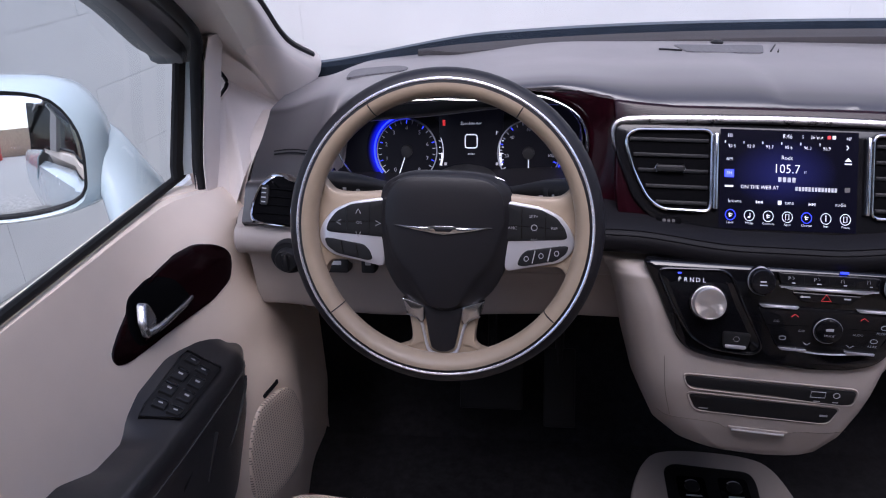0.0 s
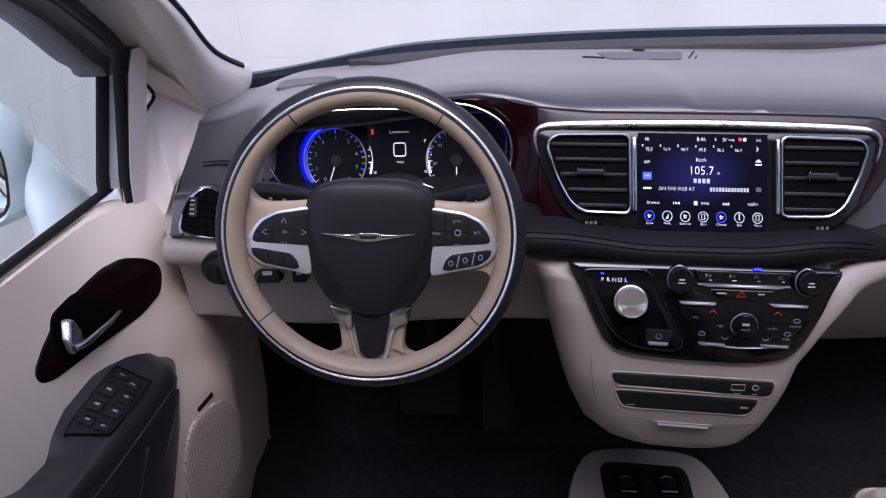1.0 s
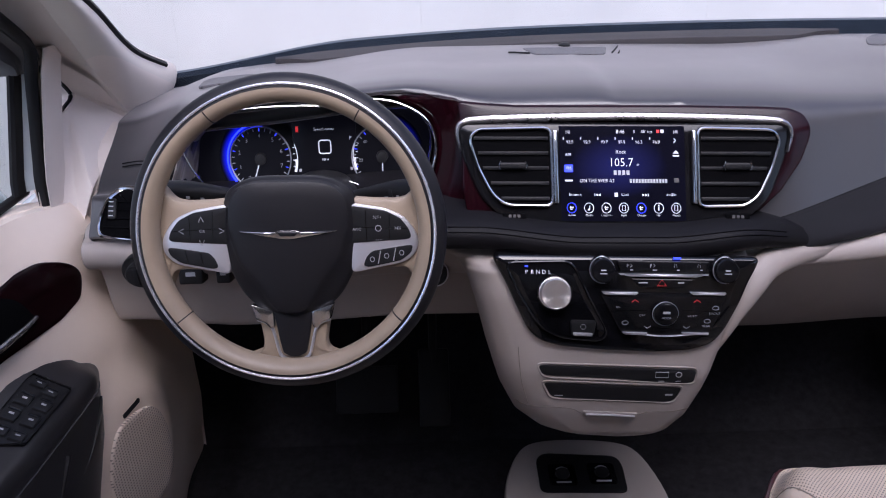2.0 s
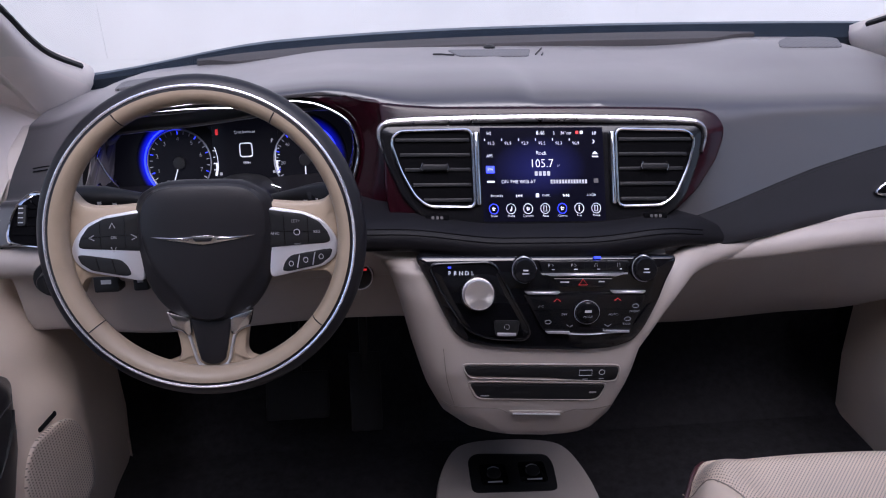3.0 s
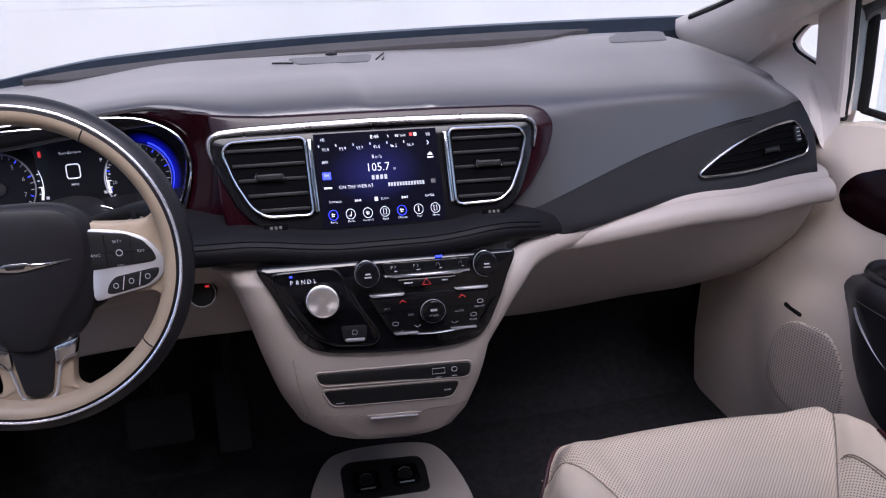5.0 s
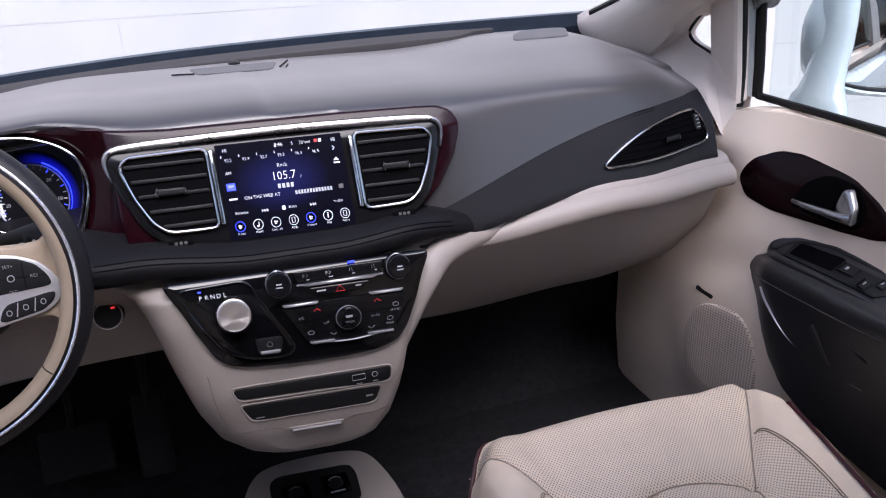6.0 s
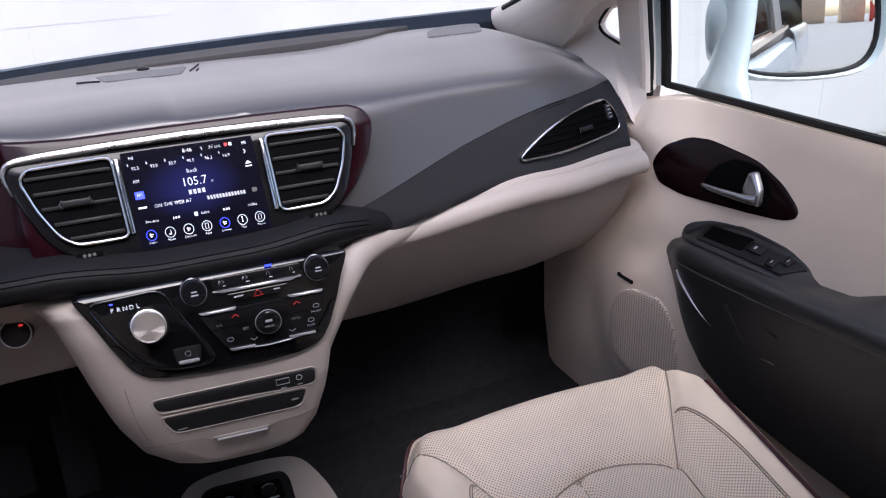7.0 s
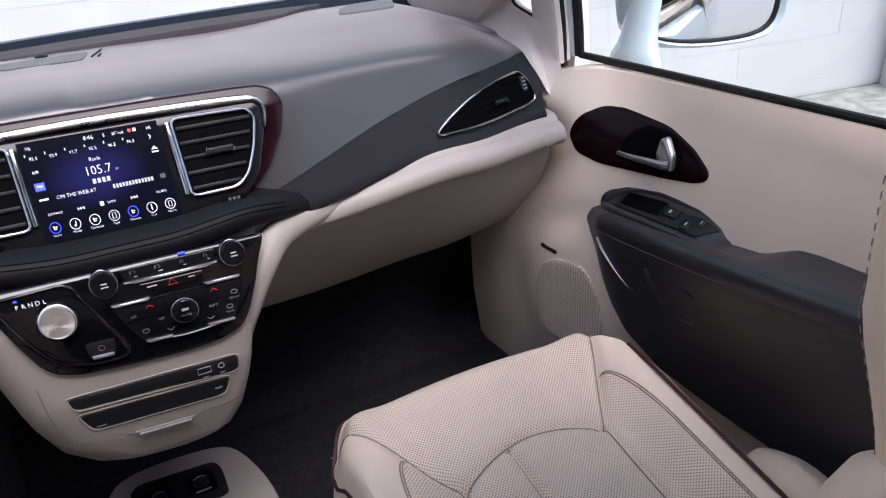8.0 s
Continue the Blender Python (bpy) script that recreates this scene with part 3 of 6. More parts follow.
def on_screen(x, z, h=0.0):
    """The flat face of the touch screen."""
    return on_dash(x, 0.989, 0.0125 + h).lerp(on_dash(x, 1.105, 0.0125 + h), (z - 0.989) / 0.116)


display = part("touch_screen", thick_sheet([[on_screen(SX + 0.084 * u, 1.047 + 0.058 * v) for v in np.linspace(-1, 1, 41)] for u in np.linspace(-1, 1, 25)], (0, 0.006, 0)), SCREEN, dash, "lit touch screen")

# centre stack
STACK_Z = [0.660, 0.664, 0.680, 0.711, 0.761, 0.836, 0.895, 0.925, 0.942, 0.953, 0.960]
STACK_L = [-0.030, -0.075, -0.112, -0.143, -0.165, -0.185, -0.198, -0.207, -0.216, -0.232, -0.262]
STACK_RZ = [0.660, 0.664, 0.680, 0.711, 0.761, 0.836, 0.870, 0.895, 0.910, 0.920, 0.928, 0.932, 0.936, 0.945, 0.960]
STACK_R = [0.020, 0.050, 0.080, 0.101, 0.120, 0.140, 0.150, 0.158, 0.163, 0.167, 0.170, 0.172, 0.174, 0.176, 0.178]
rows = []
for z in (0.6605, 0.662, 0.666, 0.672, 0.68, 0.69, 0.70) + tuple(np.linspace(0.711, 0.915, 32)) + tuple(np.linspace(0.918, 0.960, 22)):
    xl, xr = table(z, STACK_Z, STACK_L), table(z, STACK_RZ, STACK_R)
    low = -0.012 * smoothstep(0.672, 0.660, z) - 0.022 * smoothstep(0.935, 0.960, z)
    back = lambda x: -0.02 * smoothstep(0.180, 0.20, x)
    r = []
    wide = 0.046
    r.append(on_dash(xl, z, -0.16 + low))
    for k in range(9):
        q = k / 8 * math.pi / 2
        r.append(on_dash(xl + wide * (1 - math.cos(q)), z, -0.055 * (1 - math.sin(q)) + 0.002 + low))
    for k in range(1, 40):
        x = xl + wide + (xr - xl - 0.013 - wide) * k / 40
        r.append(on_dash(x, z, 0.003 + low * (1 - smoothstep(0.2, 0.3, x)) + back(x)))
    for e, h in ((0.013, 0.002), (0.007, -0.001), (0.003, -0.006), (0.0008, -0.015), (0.0, -0.04), (0.0, -0.16)):
        r.append(on_dash(xr - e, z, h + low * (1 - smoothstep(0.2, 0.3, xr)) + back(xr - e)))
    rows.append(r)
rows.insert(0, [p + Vector((0, 0.15, 0.0)) for p in rows[0]])
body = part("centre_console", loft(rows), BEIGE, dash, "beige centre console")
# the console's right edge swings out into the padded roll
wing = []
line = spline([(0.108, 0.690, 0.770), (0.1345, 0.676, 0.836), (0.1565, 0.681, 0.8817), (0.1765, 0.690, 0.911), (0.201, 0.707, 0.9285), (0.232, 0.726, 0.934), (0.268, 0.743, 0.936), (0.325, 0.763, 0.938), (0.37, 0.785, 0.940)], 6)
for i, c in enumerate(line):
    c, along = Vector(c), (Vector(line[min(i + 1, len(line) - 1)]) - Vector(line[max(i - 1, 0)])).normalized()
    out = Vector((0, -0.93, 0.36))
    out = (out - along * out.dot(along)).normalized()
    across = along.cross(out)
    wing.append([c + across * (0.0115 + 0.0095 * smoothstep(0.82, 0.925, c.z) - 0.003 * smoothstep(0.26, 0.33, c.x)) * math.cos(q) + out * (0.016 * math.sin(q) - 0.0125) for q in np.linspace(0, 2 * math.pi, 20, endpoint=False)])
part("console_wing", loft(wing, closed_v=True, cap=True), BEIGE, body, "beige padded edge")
face = rounded([(-0.178, 0.960), (0.180, 0.957), (0.164, 0.929), (0.150, 0.894), (0.135, 0.858), (0.120, 0.838), (0.091, 0.828), (0.043, 0.825), (-0.029, 0.828), (-0.084, 0.833), (-0.112, 0.841), (-0.128, 0.856), (-0.142, 0.886), (-0.158, 0.924)], 0.012, 4)
part("control_face", slab(face, on_dash, 0.0, 0.010, 0.004, rings=6), GLOSS, body, "gloss black control panel")

# ---- steering wheel ----
WC, WT = Vector((-0.421, 0.606, 1.052)), radians(17.65)
wheel = thing("steering_wheel", "steering wheel in cream and charcoal leather with silver ring", "steering wheel", at=tuple(WC))


ROLL = radians(1.4)


def on_wheel(a, b, h=0.0):
    """A point of the steering wheel's plane: a to the right, b up, h towards the driver; the wheel is turned a touch to the right."""
    a, b = a * math.cos(ROLL) + b * math.sin(ROLL) + 0.001, b * math.cos(ROLL) - a * math.sin(ROLL) + 0.001
    return WC + Vector((a, b * math.sin(WT) - h * math.cos(WT), b * math.cos(WT) + h * math.sin(WT)))


def rim(a0, a1, minor, n=12, deep=0.0188):
    rows = []
    for i in range(96):
        t = i * 2 * math.pi / 96
        r = []
        for k in range(n + 1):
            f = a0 + (a1 - a0) * k / n
            R = 0.1668 + minor * math.cos(f)
            r.append(on_wheel(R * math.cos(t), R * math.sin(t), deep * math.sin(f)))
        rows.append(r)
    return loft(rows, closed_u=True)


part("rim_inner", rim(radians(88), radians(245), 0.0145), TAN, wheel, "cream leather inner rim")
part("rim_outer", rim(radians(-125), radians(98), 0.0192, n=16, deep=0.0166), HUB, wheel, "charcoal leather outer rim")
part("rim_ring", band(circle(0, 0, 0.1722, 128), on_wheel, 0.0046, 0.010, 0.0180), RING, wheel, "polished silver ring")
mm = lambda pts: [(a / 1000, b / 1000) for a, b in pts]
both = lambda pts: pts + [(-a, b) for a, b in pts[::-1] if a]
# airbag cover: a raised shield whose flanks fall away to the outline
hub = spline(mm(both([(0, 67), (38, 66), (60, 59), (76, 45), (82, 12), (81, -18), (73, -48), (58, -76), (38, -94), (20, -102), (0, -105)])), 4, True)
shield = spline(mm(both([(0, 60), (36, 59), (55, 53), (67, 38), (70, 12), (66, -12), (56, -38), (38, -60), (28, -78), (16, -92), (0, -95)])), 4, True)
rows = [[on_wheel(p[0], p[1], h) for p in inset(hub, d)] for d, h in ((0.004, -0.034), (0.0, -0.022), (0.0, -0.014), (0.0018, -0.0085), (0.005, -0.0055))]
rows += [[on_wheel(p[0] * (1 - k) + q[0] * k, p[1] * (1 - k) + q[1] * k, h) for p, q in zip(hub, shield)] for k, h in ((0.6, -0.0030), (0.9, 0.0008), (1.0, 0.0030))]
rows += [[on_wheel(p[0] * k, -0.004 + (p[1] + 0.004) * k, h) for p in shield] for k, h in ((0.93, 0.0046), (0.75, 0.0062), (0.5, 0.0072), (0.25, 0.0078), (0.02, 0.0080))]
part("hub_cover", loft(rows, closed_v=True, cap=True), HUB, wheel, "charcoal leather airbag cover with a raised shield")
for s in (-1, 1):
    sp = mm([(s * a, b) for a, b in ((166, 64), (150, 56), (143, 46), (136, 40), (124, 38), (100, 38.5), (60, 42), (60, -47), (126, -44), (139, -45), (144, -54), (148, -66), (162, -74))])
    part("spoke", slab(rounded(sp, 0.005, 3), on_wheel, -0.03, -0.009, 0.005, rings=2), TAN, wheel, "cream leather spoke")
    fr = mm([(s * a, b) for a, b in ((72, 34.5), (113, 28), (135, 18), (148, 2), (153, -12), (149, -26), (136, -37), (100, -44), (72, -50))])
    pod = part("switch_pod", slab(rounded(fr, 0.008, 4), on_wheel, -0.02, -0.0048, 0.0022, rings=1), SILVER, wheel, "silver switch surround")
    up = mm([(s * a, b) for a, b in ((70, 31.5), (113, 25), (131, 16), (141, 3), (144, -7), (139, -9.5), (70, -13.5))])
    part("button_block", slab(rounded(up, 0.004, 4), on_wheel, -0.012, -0.0036, 0.0012, rings=1), BLACK, pod)
    dn = mm([(s * a, b) for a, b in ((146, -16.5), (138, -16.5), (97, -23), (90, -30), (86, -41), (93, -42.5), (131, -35), (143, -26))])
    part("button_block", slab(rounded(dn, 0.004, 4), on_wheel, -0.012, -0.0036, 0.0012, rings=1), BLACK, pod)
low = mm(both([(0, -88), (46, -88), (43, -104), (39.5, -124), (38, -138), (42, -146), (54, -151), (74, -156), (74, -162), (0, -164)]))
part("spoke", slab(rounded(low, 0.006, 4), on_wheel, -0.03, -0.010, 0.005, rings=2), TAN, wheel, "cream leather lower spoke")
ins = rounded(mm(both([(0, -94), (24, -96), (20.5, -114), (17.5, -132), (14, -147), (6, -151.5), (0, -152)])), 0.003, 3)
part("spoke_insert", slab(ins, on_wheel, -0.02, -0.005, 0.002, rings=1), HUB, wheel, "charcoal spoke insert")
edge = [(44, -106), (33, -110), (26.5, -117), (22.5, -132), (18.5, -148), (13, -154), (5, -156)]
part("insert_edge", band(spline(mm(edge + [(-a, b) for a, b in edge[::-1]]), 4), on_wheel, 0.0036, -0.012, -0.0052, closed=False), SILVER, wheel, "thin silver edge")

# ---- floor and footwell ----
part("floor", block((-0.90, -2.5, 0.30), (0.90, 1.4, 0.36), 0.01), CARPET)
tagged(bpy.data.objects["floor"], "black carpeted car floor", "floor", kind="structure")
rows = [[(x, y, z) for y, z in ((1.05, 0.36), (1.22, 0.45), (1.32, 0.65), (1.36, 0.98))] for x in (-0.80, -0.3, 0.3, 0.80)]
part("bulkhead", thick_sheet(rows, (0, 0.04, 0)), CARPET)
tagged(bpy.data.objects["bulkhead"], "black carpeted bulkhead of the footwell", "bulkhead", kind="structure")

# floor console
cons = thing("floor_console", "beige floor console with a black tray", "console", at=(0, 0.6, 0.36))
on_top = lambda a, b, h=0.0: Vector((a, b, 0.45 + h))
o = rounded([(-0.156, 0.1), (0.134, 0.1), (0.132, 0.81), (0.104, 0.915), (0.05, 0.938), (-0.055, 0.946), (-0.115, 0.930), (-0.152, 0.83)], 0.05, 5)
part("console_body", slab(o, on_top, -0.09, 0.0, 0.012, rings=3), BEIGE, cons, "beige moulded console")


# ---- doors ----
def door_x(y, z):
    x = table(z, [0.36, 0.5, 0.7, 0.80, 0.84, 0.93, 0.98, 1.03, 1.05, 1.06], [0.79, 0.775, 0.775, 0.798, 0.806, 0.830, 0.845, 0.858, 0.868, 0.885])
    x -= 0.05 * smoothstep(0.77, 0.86, y) * smoothstep(0.93, 0.98, z) * (1 - 0.5 * smoothstep(1.03, 1.06, z))
    return x - 0.05 * smoothstep(0.60, 0.82, y) * (1 - smoothstep(0.93, 1.04, z)) - 0.01 * smoothstep(0.85, 1.07, y)


def belt_z(y, s):
    return 1.058 - 0.045 * (y - 0.25) - (0.008 if s < 0 else 0.0)


ARM_Y = [-0.6, 0.20, 0.28, 0.335, 0.385, 0.43, 0.47, 0.51, 0.60, 0.665, 0.70, 0.73, 0.745]
ARM_Z = [0.89, 0.885, 0.885, 0.877, 0.850, 0.832, 0.858, 0.868, 0.866, 0.856, 0.840, 0.812, 0.790]
LOW_Y = [-0.6, 0.2, 0.400, 0.523, 0.613, 0.674, 0.716, 0.745]
LOW_Z = [0.578, 0.580, 0.577, 0.580, 0.608, 0.662, 0.712, 0.758]


def door(s, name, who):
    to = lambda y, z, h=0.0: Vector((s * (door_x(y, z) - h), y, z))
    # the inner face of the armrest is nearly upright
    arm_x = lambda y: 0.738 + 0.03 * smoothstep(0.66, 0.745, y)
    on_arm = lambda y, z, h=0.0: Vector((s * (arm_x(y) + 0.02 * smoothstep(0.78, 0.62, z) - h), y + shift, z))
    shift = 0.022 if s < 0 else 0.0
    d = thing(name, "beige vinyl %s door with black armrest and burgundy handle plate" % who, "car door", "front doors", "structure", at=(s * 0.86, 0.4, 0.4))
    rows = []
    for i in range(52):
        y = -0.5 + i * 0.0308
        top = belt_z(y, s) - 0.006 - 0.006 * smoothstep(0.82, 0.88, y) - 0.11 * smoothstep(0.88, 0.94, y)
        r = []
        for k in range(31):
            z = 0.36 + (top - 0.36) * k / 30
            p = to(y, z)
            if y > 0.84 and z > 0.80:
                p.x += s * 0.03 * smoothstep(0.87, 0.93, y)
            if s < 0:
                p.x -= 0.028 * smoothstep(0.82, 1.0, y)
            # soft fold that runs from the handle plate down to the dash
            fold = 0.8345 - 0.33 * (y - 0.72)
            p.x -= s * 0.006 * math.exp(-((z - fold) / 0.012) ** 2) * smoothstep(0.66, 0.74, y) * (1 - smoothstep(0.98, 1.03, y))
            # bulge round the loudspeaker
            q = math.hypot((y - 0.75) / 0.13, (z - 0.62) / 0.15)
            p.x -= s * 0.010 * (1 - smoothstep(0.75, 1.05, q))
            r.append(p)
        r.append(Vector((s * 0.876, y, top - 0.004)))
        r.append(Vector((s * 0.882, y, top - 0.03)))
        rows.append(r)
    part("door_panel", thick_sheet(rows, (s * 0.03, 0, 0)), DOORV, d, "beige vinyl door panel")
    # window seal, frame, glass
    sill = [(s * 0.876, y, belt_z(y, s)) for y in np.linspace(-0.6, 0.892 if s < 0 else 0.898, 20)]
    part("window_seal", tube(sill, 0.0068, 8), RUBBER, d, "black rubber window seal")
    tip = 0.22 if s < 0 else -0.04
    lean = lambda y, z, x: Vector((s * (x - 0.14 * max(0, z - 1.05)), y + tip * (z - 1.05), z))
    zs = np.linspace(1.03, 1.21 if s < 0 else 1.55, 10)
    c0, c1, c2, c3 = (0.850, 0.872, 0.880, 0.880) if s < 0 else (0.878, 0.895, 0.902, 0.896)
    part("window_channel", thick_sheet([[lean(a, z, x) for z in zs] for a, x in ((c0, 0.868), (c0 + 0.003, 0.863), (c1 - 0.002, 0.860))], (s * 0.006, 0.004, 0)), RUBBER, d, "black window channel")
    part("frame_edge", thick_sheet([[lean(a, z, x) for z in zs] for a, x in ((c1 - 0.001, 0.860), (c1 + 0.003, 0.855), (c2, 0.850))], (s * 0.02, 0.004, 0)), PAINT, d, "white painted frame edge")
    up_line = [tuple(lean(c3 - 0.012, z, 0.826)) for z in np.linspace(1.02, 1.18 if s < 0 else 1.55, 8)]
    if s < 0:
        up_line = [(s * (0.8315 - 0.13 * max(0, z - 1.05)), 0.860 + 0.10 * (z - 1.05), z) for z in np.linspace(0.99, 1.20, 8)]
        up_line = spline(up_line + [(s * 0.804, 0.872, 1.226), (s * 0.799, 0.858, 1.252), (s * 0.793, 0.783, 1.303), (s * 0.783, 0.70, 1.345), (s * 0.76, 0.45, 1.44)], 3)
    part("door_gasket", tube(up_line, 0.0086, 10), RUBBER, d, "black door gasket")
    up = 0.014 if s < 0 else 0.0
    top_a = spline([(0.845, 0.885, 1.185), (0.842, 0.872, 1.198), (0.840, 0.838, 1.216), (0.836, 0.770, 1.265), (0.832, 0.718, 1.298), (0.825, 0.632, 1.338), (0.80, 0.40, 1.43), (0.77, -0.6, 1.52)], 4)
    top_g = spline([(0.813, 0.902, 1.185), (0.811, 0.908, 1.207), (0.809, 0.900, 1.223), (0.806, 0.865, 1.246), (0.800, 0.783, 1.293), (0.790, 0.70, 1.335), (0.765, 0.45, 1.43), (0.745, -0.6, 1.53)], 4)
    hd = []
    for w, out in ((0.0, 0.03), (0.0, 0.0), (0.12, -0.004), (0.4, 0.006), (0.62, 0.008), (0.72, -0.002), (0.8, 0.004), (0.9, -0.006), (1.0, 0.0)):
        hd.append([Vector((s * (p[0] * (1 - w) + q[0] * w + out), p[1] * (1 - w) + q[1] * w, p[2] * (1 - w) + q[2] * w + up)) for p, q in zip(top_a, top_g)])
    part("window_header", thick_sheet(hd, (s * 0.012, 0.004, 0.004)), HEADER, d, "black window header")
    glass = part("window_pane", loft([[lean(y, z, 0.88) for z in np.linspace(1.0, 1.6, 5)] for y in np.linspace(-0.3, 0.87, 6)]), SIDE_GLASS, d, "lightly tinted side window")
    glass.visible_shadow = False
    part("door_skin", thick_sheet([[(s * a, y, z) for z, a in ((0.30, 0.95), (0.55, 0.995), (0.85, 0.985), (0.955, 0.955), (0.985, 0.91))] for y in np.linspace(-0.6, 1.0, 9)], (s * -0.01, 0, 0)), PAINT, d, "white painted outer skin")
    # handle plate with the pull
    pl = rounded([(0.803, 0.922), (0.798, 0.942), (0.787, 0.962), (0.757, 0.977), (0.717, 0.981), (0.62, 0.971), (0.558, 0.951), (0.517, 0.927), (0.518, 0.912), (0.541, 0.902), (0.615, 0.889), (0.725, 0.886), (0.778, 0.896)], 0.012, 3)
    if s < 0:
        pl = [(y + 0.006 * smoothstep(0.62, 0.52, y), z - 0.011 * smoothstep(0.925, 0.965, z)) for y, z in pl]
    plate = part("handle_plate", slab(pl, to, -0.01, 0.002, 0.002, rings=5), PLATE, d, "dark burgundy handle plate")
    cup = rounded([(0.70, 0.902), (0.69, 0.945), (0.66, 0.966), (0.60, 0.962), (0.572, 0.935), (0.575, 0.905), (0.61, 0.895)], 0.014, 4)
    part("handle_cup", slab(cup, to, 0.0, 0.0026, 0.001, rings=2), VENT, plate, "black finger cup")
    pull = [to(0.690, 0.916, 0.012), to(0.66, 0.918, 0.022), to(0.63, 0.920, 0.026), to(0.60, 0.922, 0.026), to(0.583, 0.924, 0.02)]
    part("pull_lever", tube(spline(pull, 4), lambda t: (0.0040 + 0.0034 * t) * (0.75 if s < 0 else 1.0), 10), HANDLE, plate, "satin silver inside handle")
    lock = rounded([(0.619, 0.930), (0.617, 0.957), (0.606, 0.960), (0.585, 0.937), (0.579, 0.913), (0.600, 0.909)], 0.005, 3)
    if s < 0:
        lock = [(0.602 + 0.82 * (y - 0.602), 0.926 + 0.82 * (z - 0.926)) for y, z in lock]
    part("lock_tab", slab(lock, to, 0.008, 0.019, 0.004, rings=1), HANDLE, plate, "satin silver lock tab")
    # armrest
    roll_z = lambda y: table(y, [-0.5, 0.188, 0.281, 0.373, 0.479, 0.605, 0.676, 0.72, 0.745], [0.90, 0.876, 0.861, 0.849, 0.835, 0.823, 0.818, 0.806, 0.785])
    rows = []
    for y in list(np.linspace(-0.5, 0.30, 12)) + list(np.linspace(0.32, 0.742, 36)):
        zr, bot, ax = roll_z(y), table(y, LOW_Y, LOW_Z), arm_x(y)
        zt = max(zr + 0.002, table(y, ARM_Y, ARM_Z))
        wide = smoothstep(0.748, 0.70, y)
        back = (door_x(y, zt) + 0.012) * wide + (ax + 0.035) * (1 - wide)
        top = [(back, zt - 0.02), (back - 0.003, zt - 0.003), (back - 0.008, zt)]
        e0, e1 = Vector((back - 0.008, zt)), Vector((ax + 0.020, zr + 0.006))
        top += [tuple(e0.lerp(e1, k)) for k in (0.06, 0.3, 0.6, 0.9)]
        p = top + [(ax + 0.011, zr + 0.002), (ax + 0.004, zr - 0.007), (ax + 0.001, zr - 0.018), (ax + 0.002, zr - 0.030),
                   (ax + 0.004, zr - 0.045), (ax + 0.008, (zr + bot) / 2 - 0.01), (ax + 0.02, bot + 0.014), (ax + 0.032, bot + 0.002), (0.84, bot - 0.004)]
        rows.append(spline([(s * a, y + shift + 0.35 * max(0.0, y - 0.70), b) for a, b in p], 3))
    arm = part("armrest", loft(rows, cap=True), BLACKL, d, "black padded armrest")
    for off in (0.0, 0.006):
        seam = [Vector((s * (arm_x(y) + 0.0012 + 0.5 * off), y + shift, roll_z(y) - 0.026 - off)) for y in np.linspace(0.0, 0.70, 40)]
        part("arm_seam", tube(seam, 0.0011, 5), THREAD, arm)
    pk = rounded([(0.672, 0.782), (0.655, 0.765), (0.618, 0.735), (0.583, 0.721), (0.514, 0.717), (0.448, 0.727), (0.44, 0.775), (0.55, 0.776)], 0.016, 3)
    part("pocket", slab(pk, on_arm, -0.03, -0.0045, 0.003, rings=2), BLACK, arm, "black door pocket")
    part("pocket_edge", band(spline([(0.674, 0.778), (0.655, 0.757), (0.618, 0.728), (0.583, 0.714), (0.514, 0.710), (0.446, 0.720)], 4), on_arm, 0.0012, -0.010, 0.0003, closed=False), SILVER if s > 0 else BLACK, arm)
    part("pocket_rib", band([(0.555, 0.770), (0.512, 0.722)], on_arm, 0.010, -0.010, 0.001, closed=False), BLACKL, arm)
    # switches lie on the sloping top of the armrest
    def on_top(y, c, h=0.0):
        zt, zr = max(roll_z(y) + 0.002, table(y, ARM_Y, ARM_Z)), roll_z(y)
        a = Vector((s * (door_x(y, zt) + 0.004), y, zt))
        b = Vector((s * (arm_x(y) + 0.020), y, zr + 0.006))
        up = Vector((-s * (zt - zr), 0, 0.05)).normalized()
        return a * (1 - c) + b * c + up * h + Vector((0, shift, 0))

    y0, y1 = (0.475, 0.665) if s > 0 else (0.488, 0.622)
    panel = part("switch_panel", slab(rounded([(y0 - 0.01, 0.14 if s > 0 else 0.30), (y1, 0.14 if s > 0 else 0.30), (y1, 0.74 if s > 0 else 1.06), (y0 + 0.01, 0.74 if s > 0 else 1.06)], 0.02, 3), on_top, -0.004, 0.0035, 0.0015, rings=2), BLACK, arm, "black window switch panel")
    if s > 0:
        rim = rounded([(0.572, 0.20), (0.656, 0.20), (0.656, 0.62), (0.572, 0.62)], 0.006, 3)
        part("tray_recess", slab(rim, on_top, 0.0, 0.0042, 0.0003, rings=1), VENT, panel, "dark open tray")
        pod = [on_top(y, c, -0.0035) for y, c in spline([(0.452, 0.12), (0.50, 0.03), (0.60, 0.0), (0.668, 0.0), (0.692, 0.10), (0.699, 0.40), (0.694, 0.72), (0.67, 0.86), (0.60, 0.87), (0.50, 0.86), (0.462, 0.80)], 5)]
        part("pod_rim", tube(pod, lambda t: 0.0078 * min(1, 0.35 + 4 * t, 0.35 + 4 * (1 - t)) + 0.004 * math.exp(-((t - 0.45) / 0.13) ** 2), 12), BLACKL, arm, "rounded black pod rim")
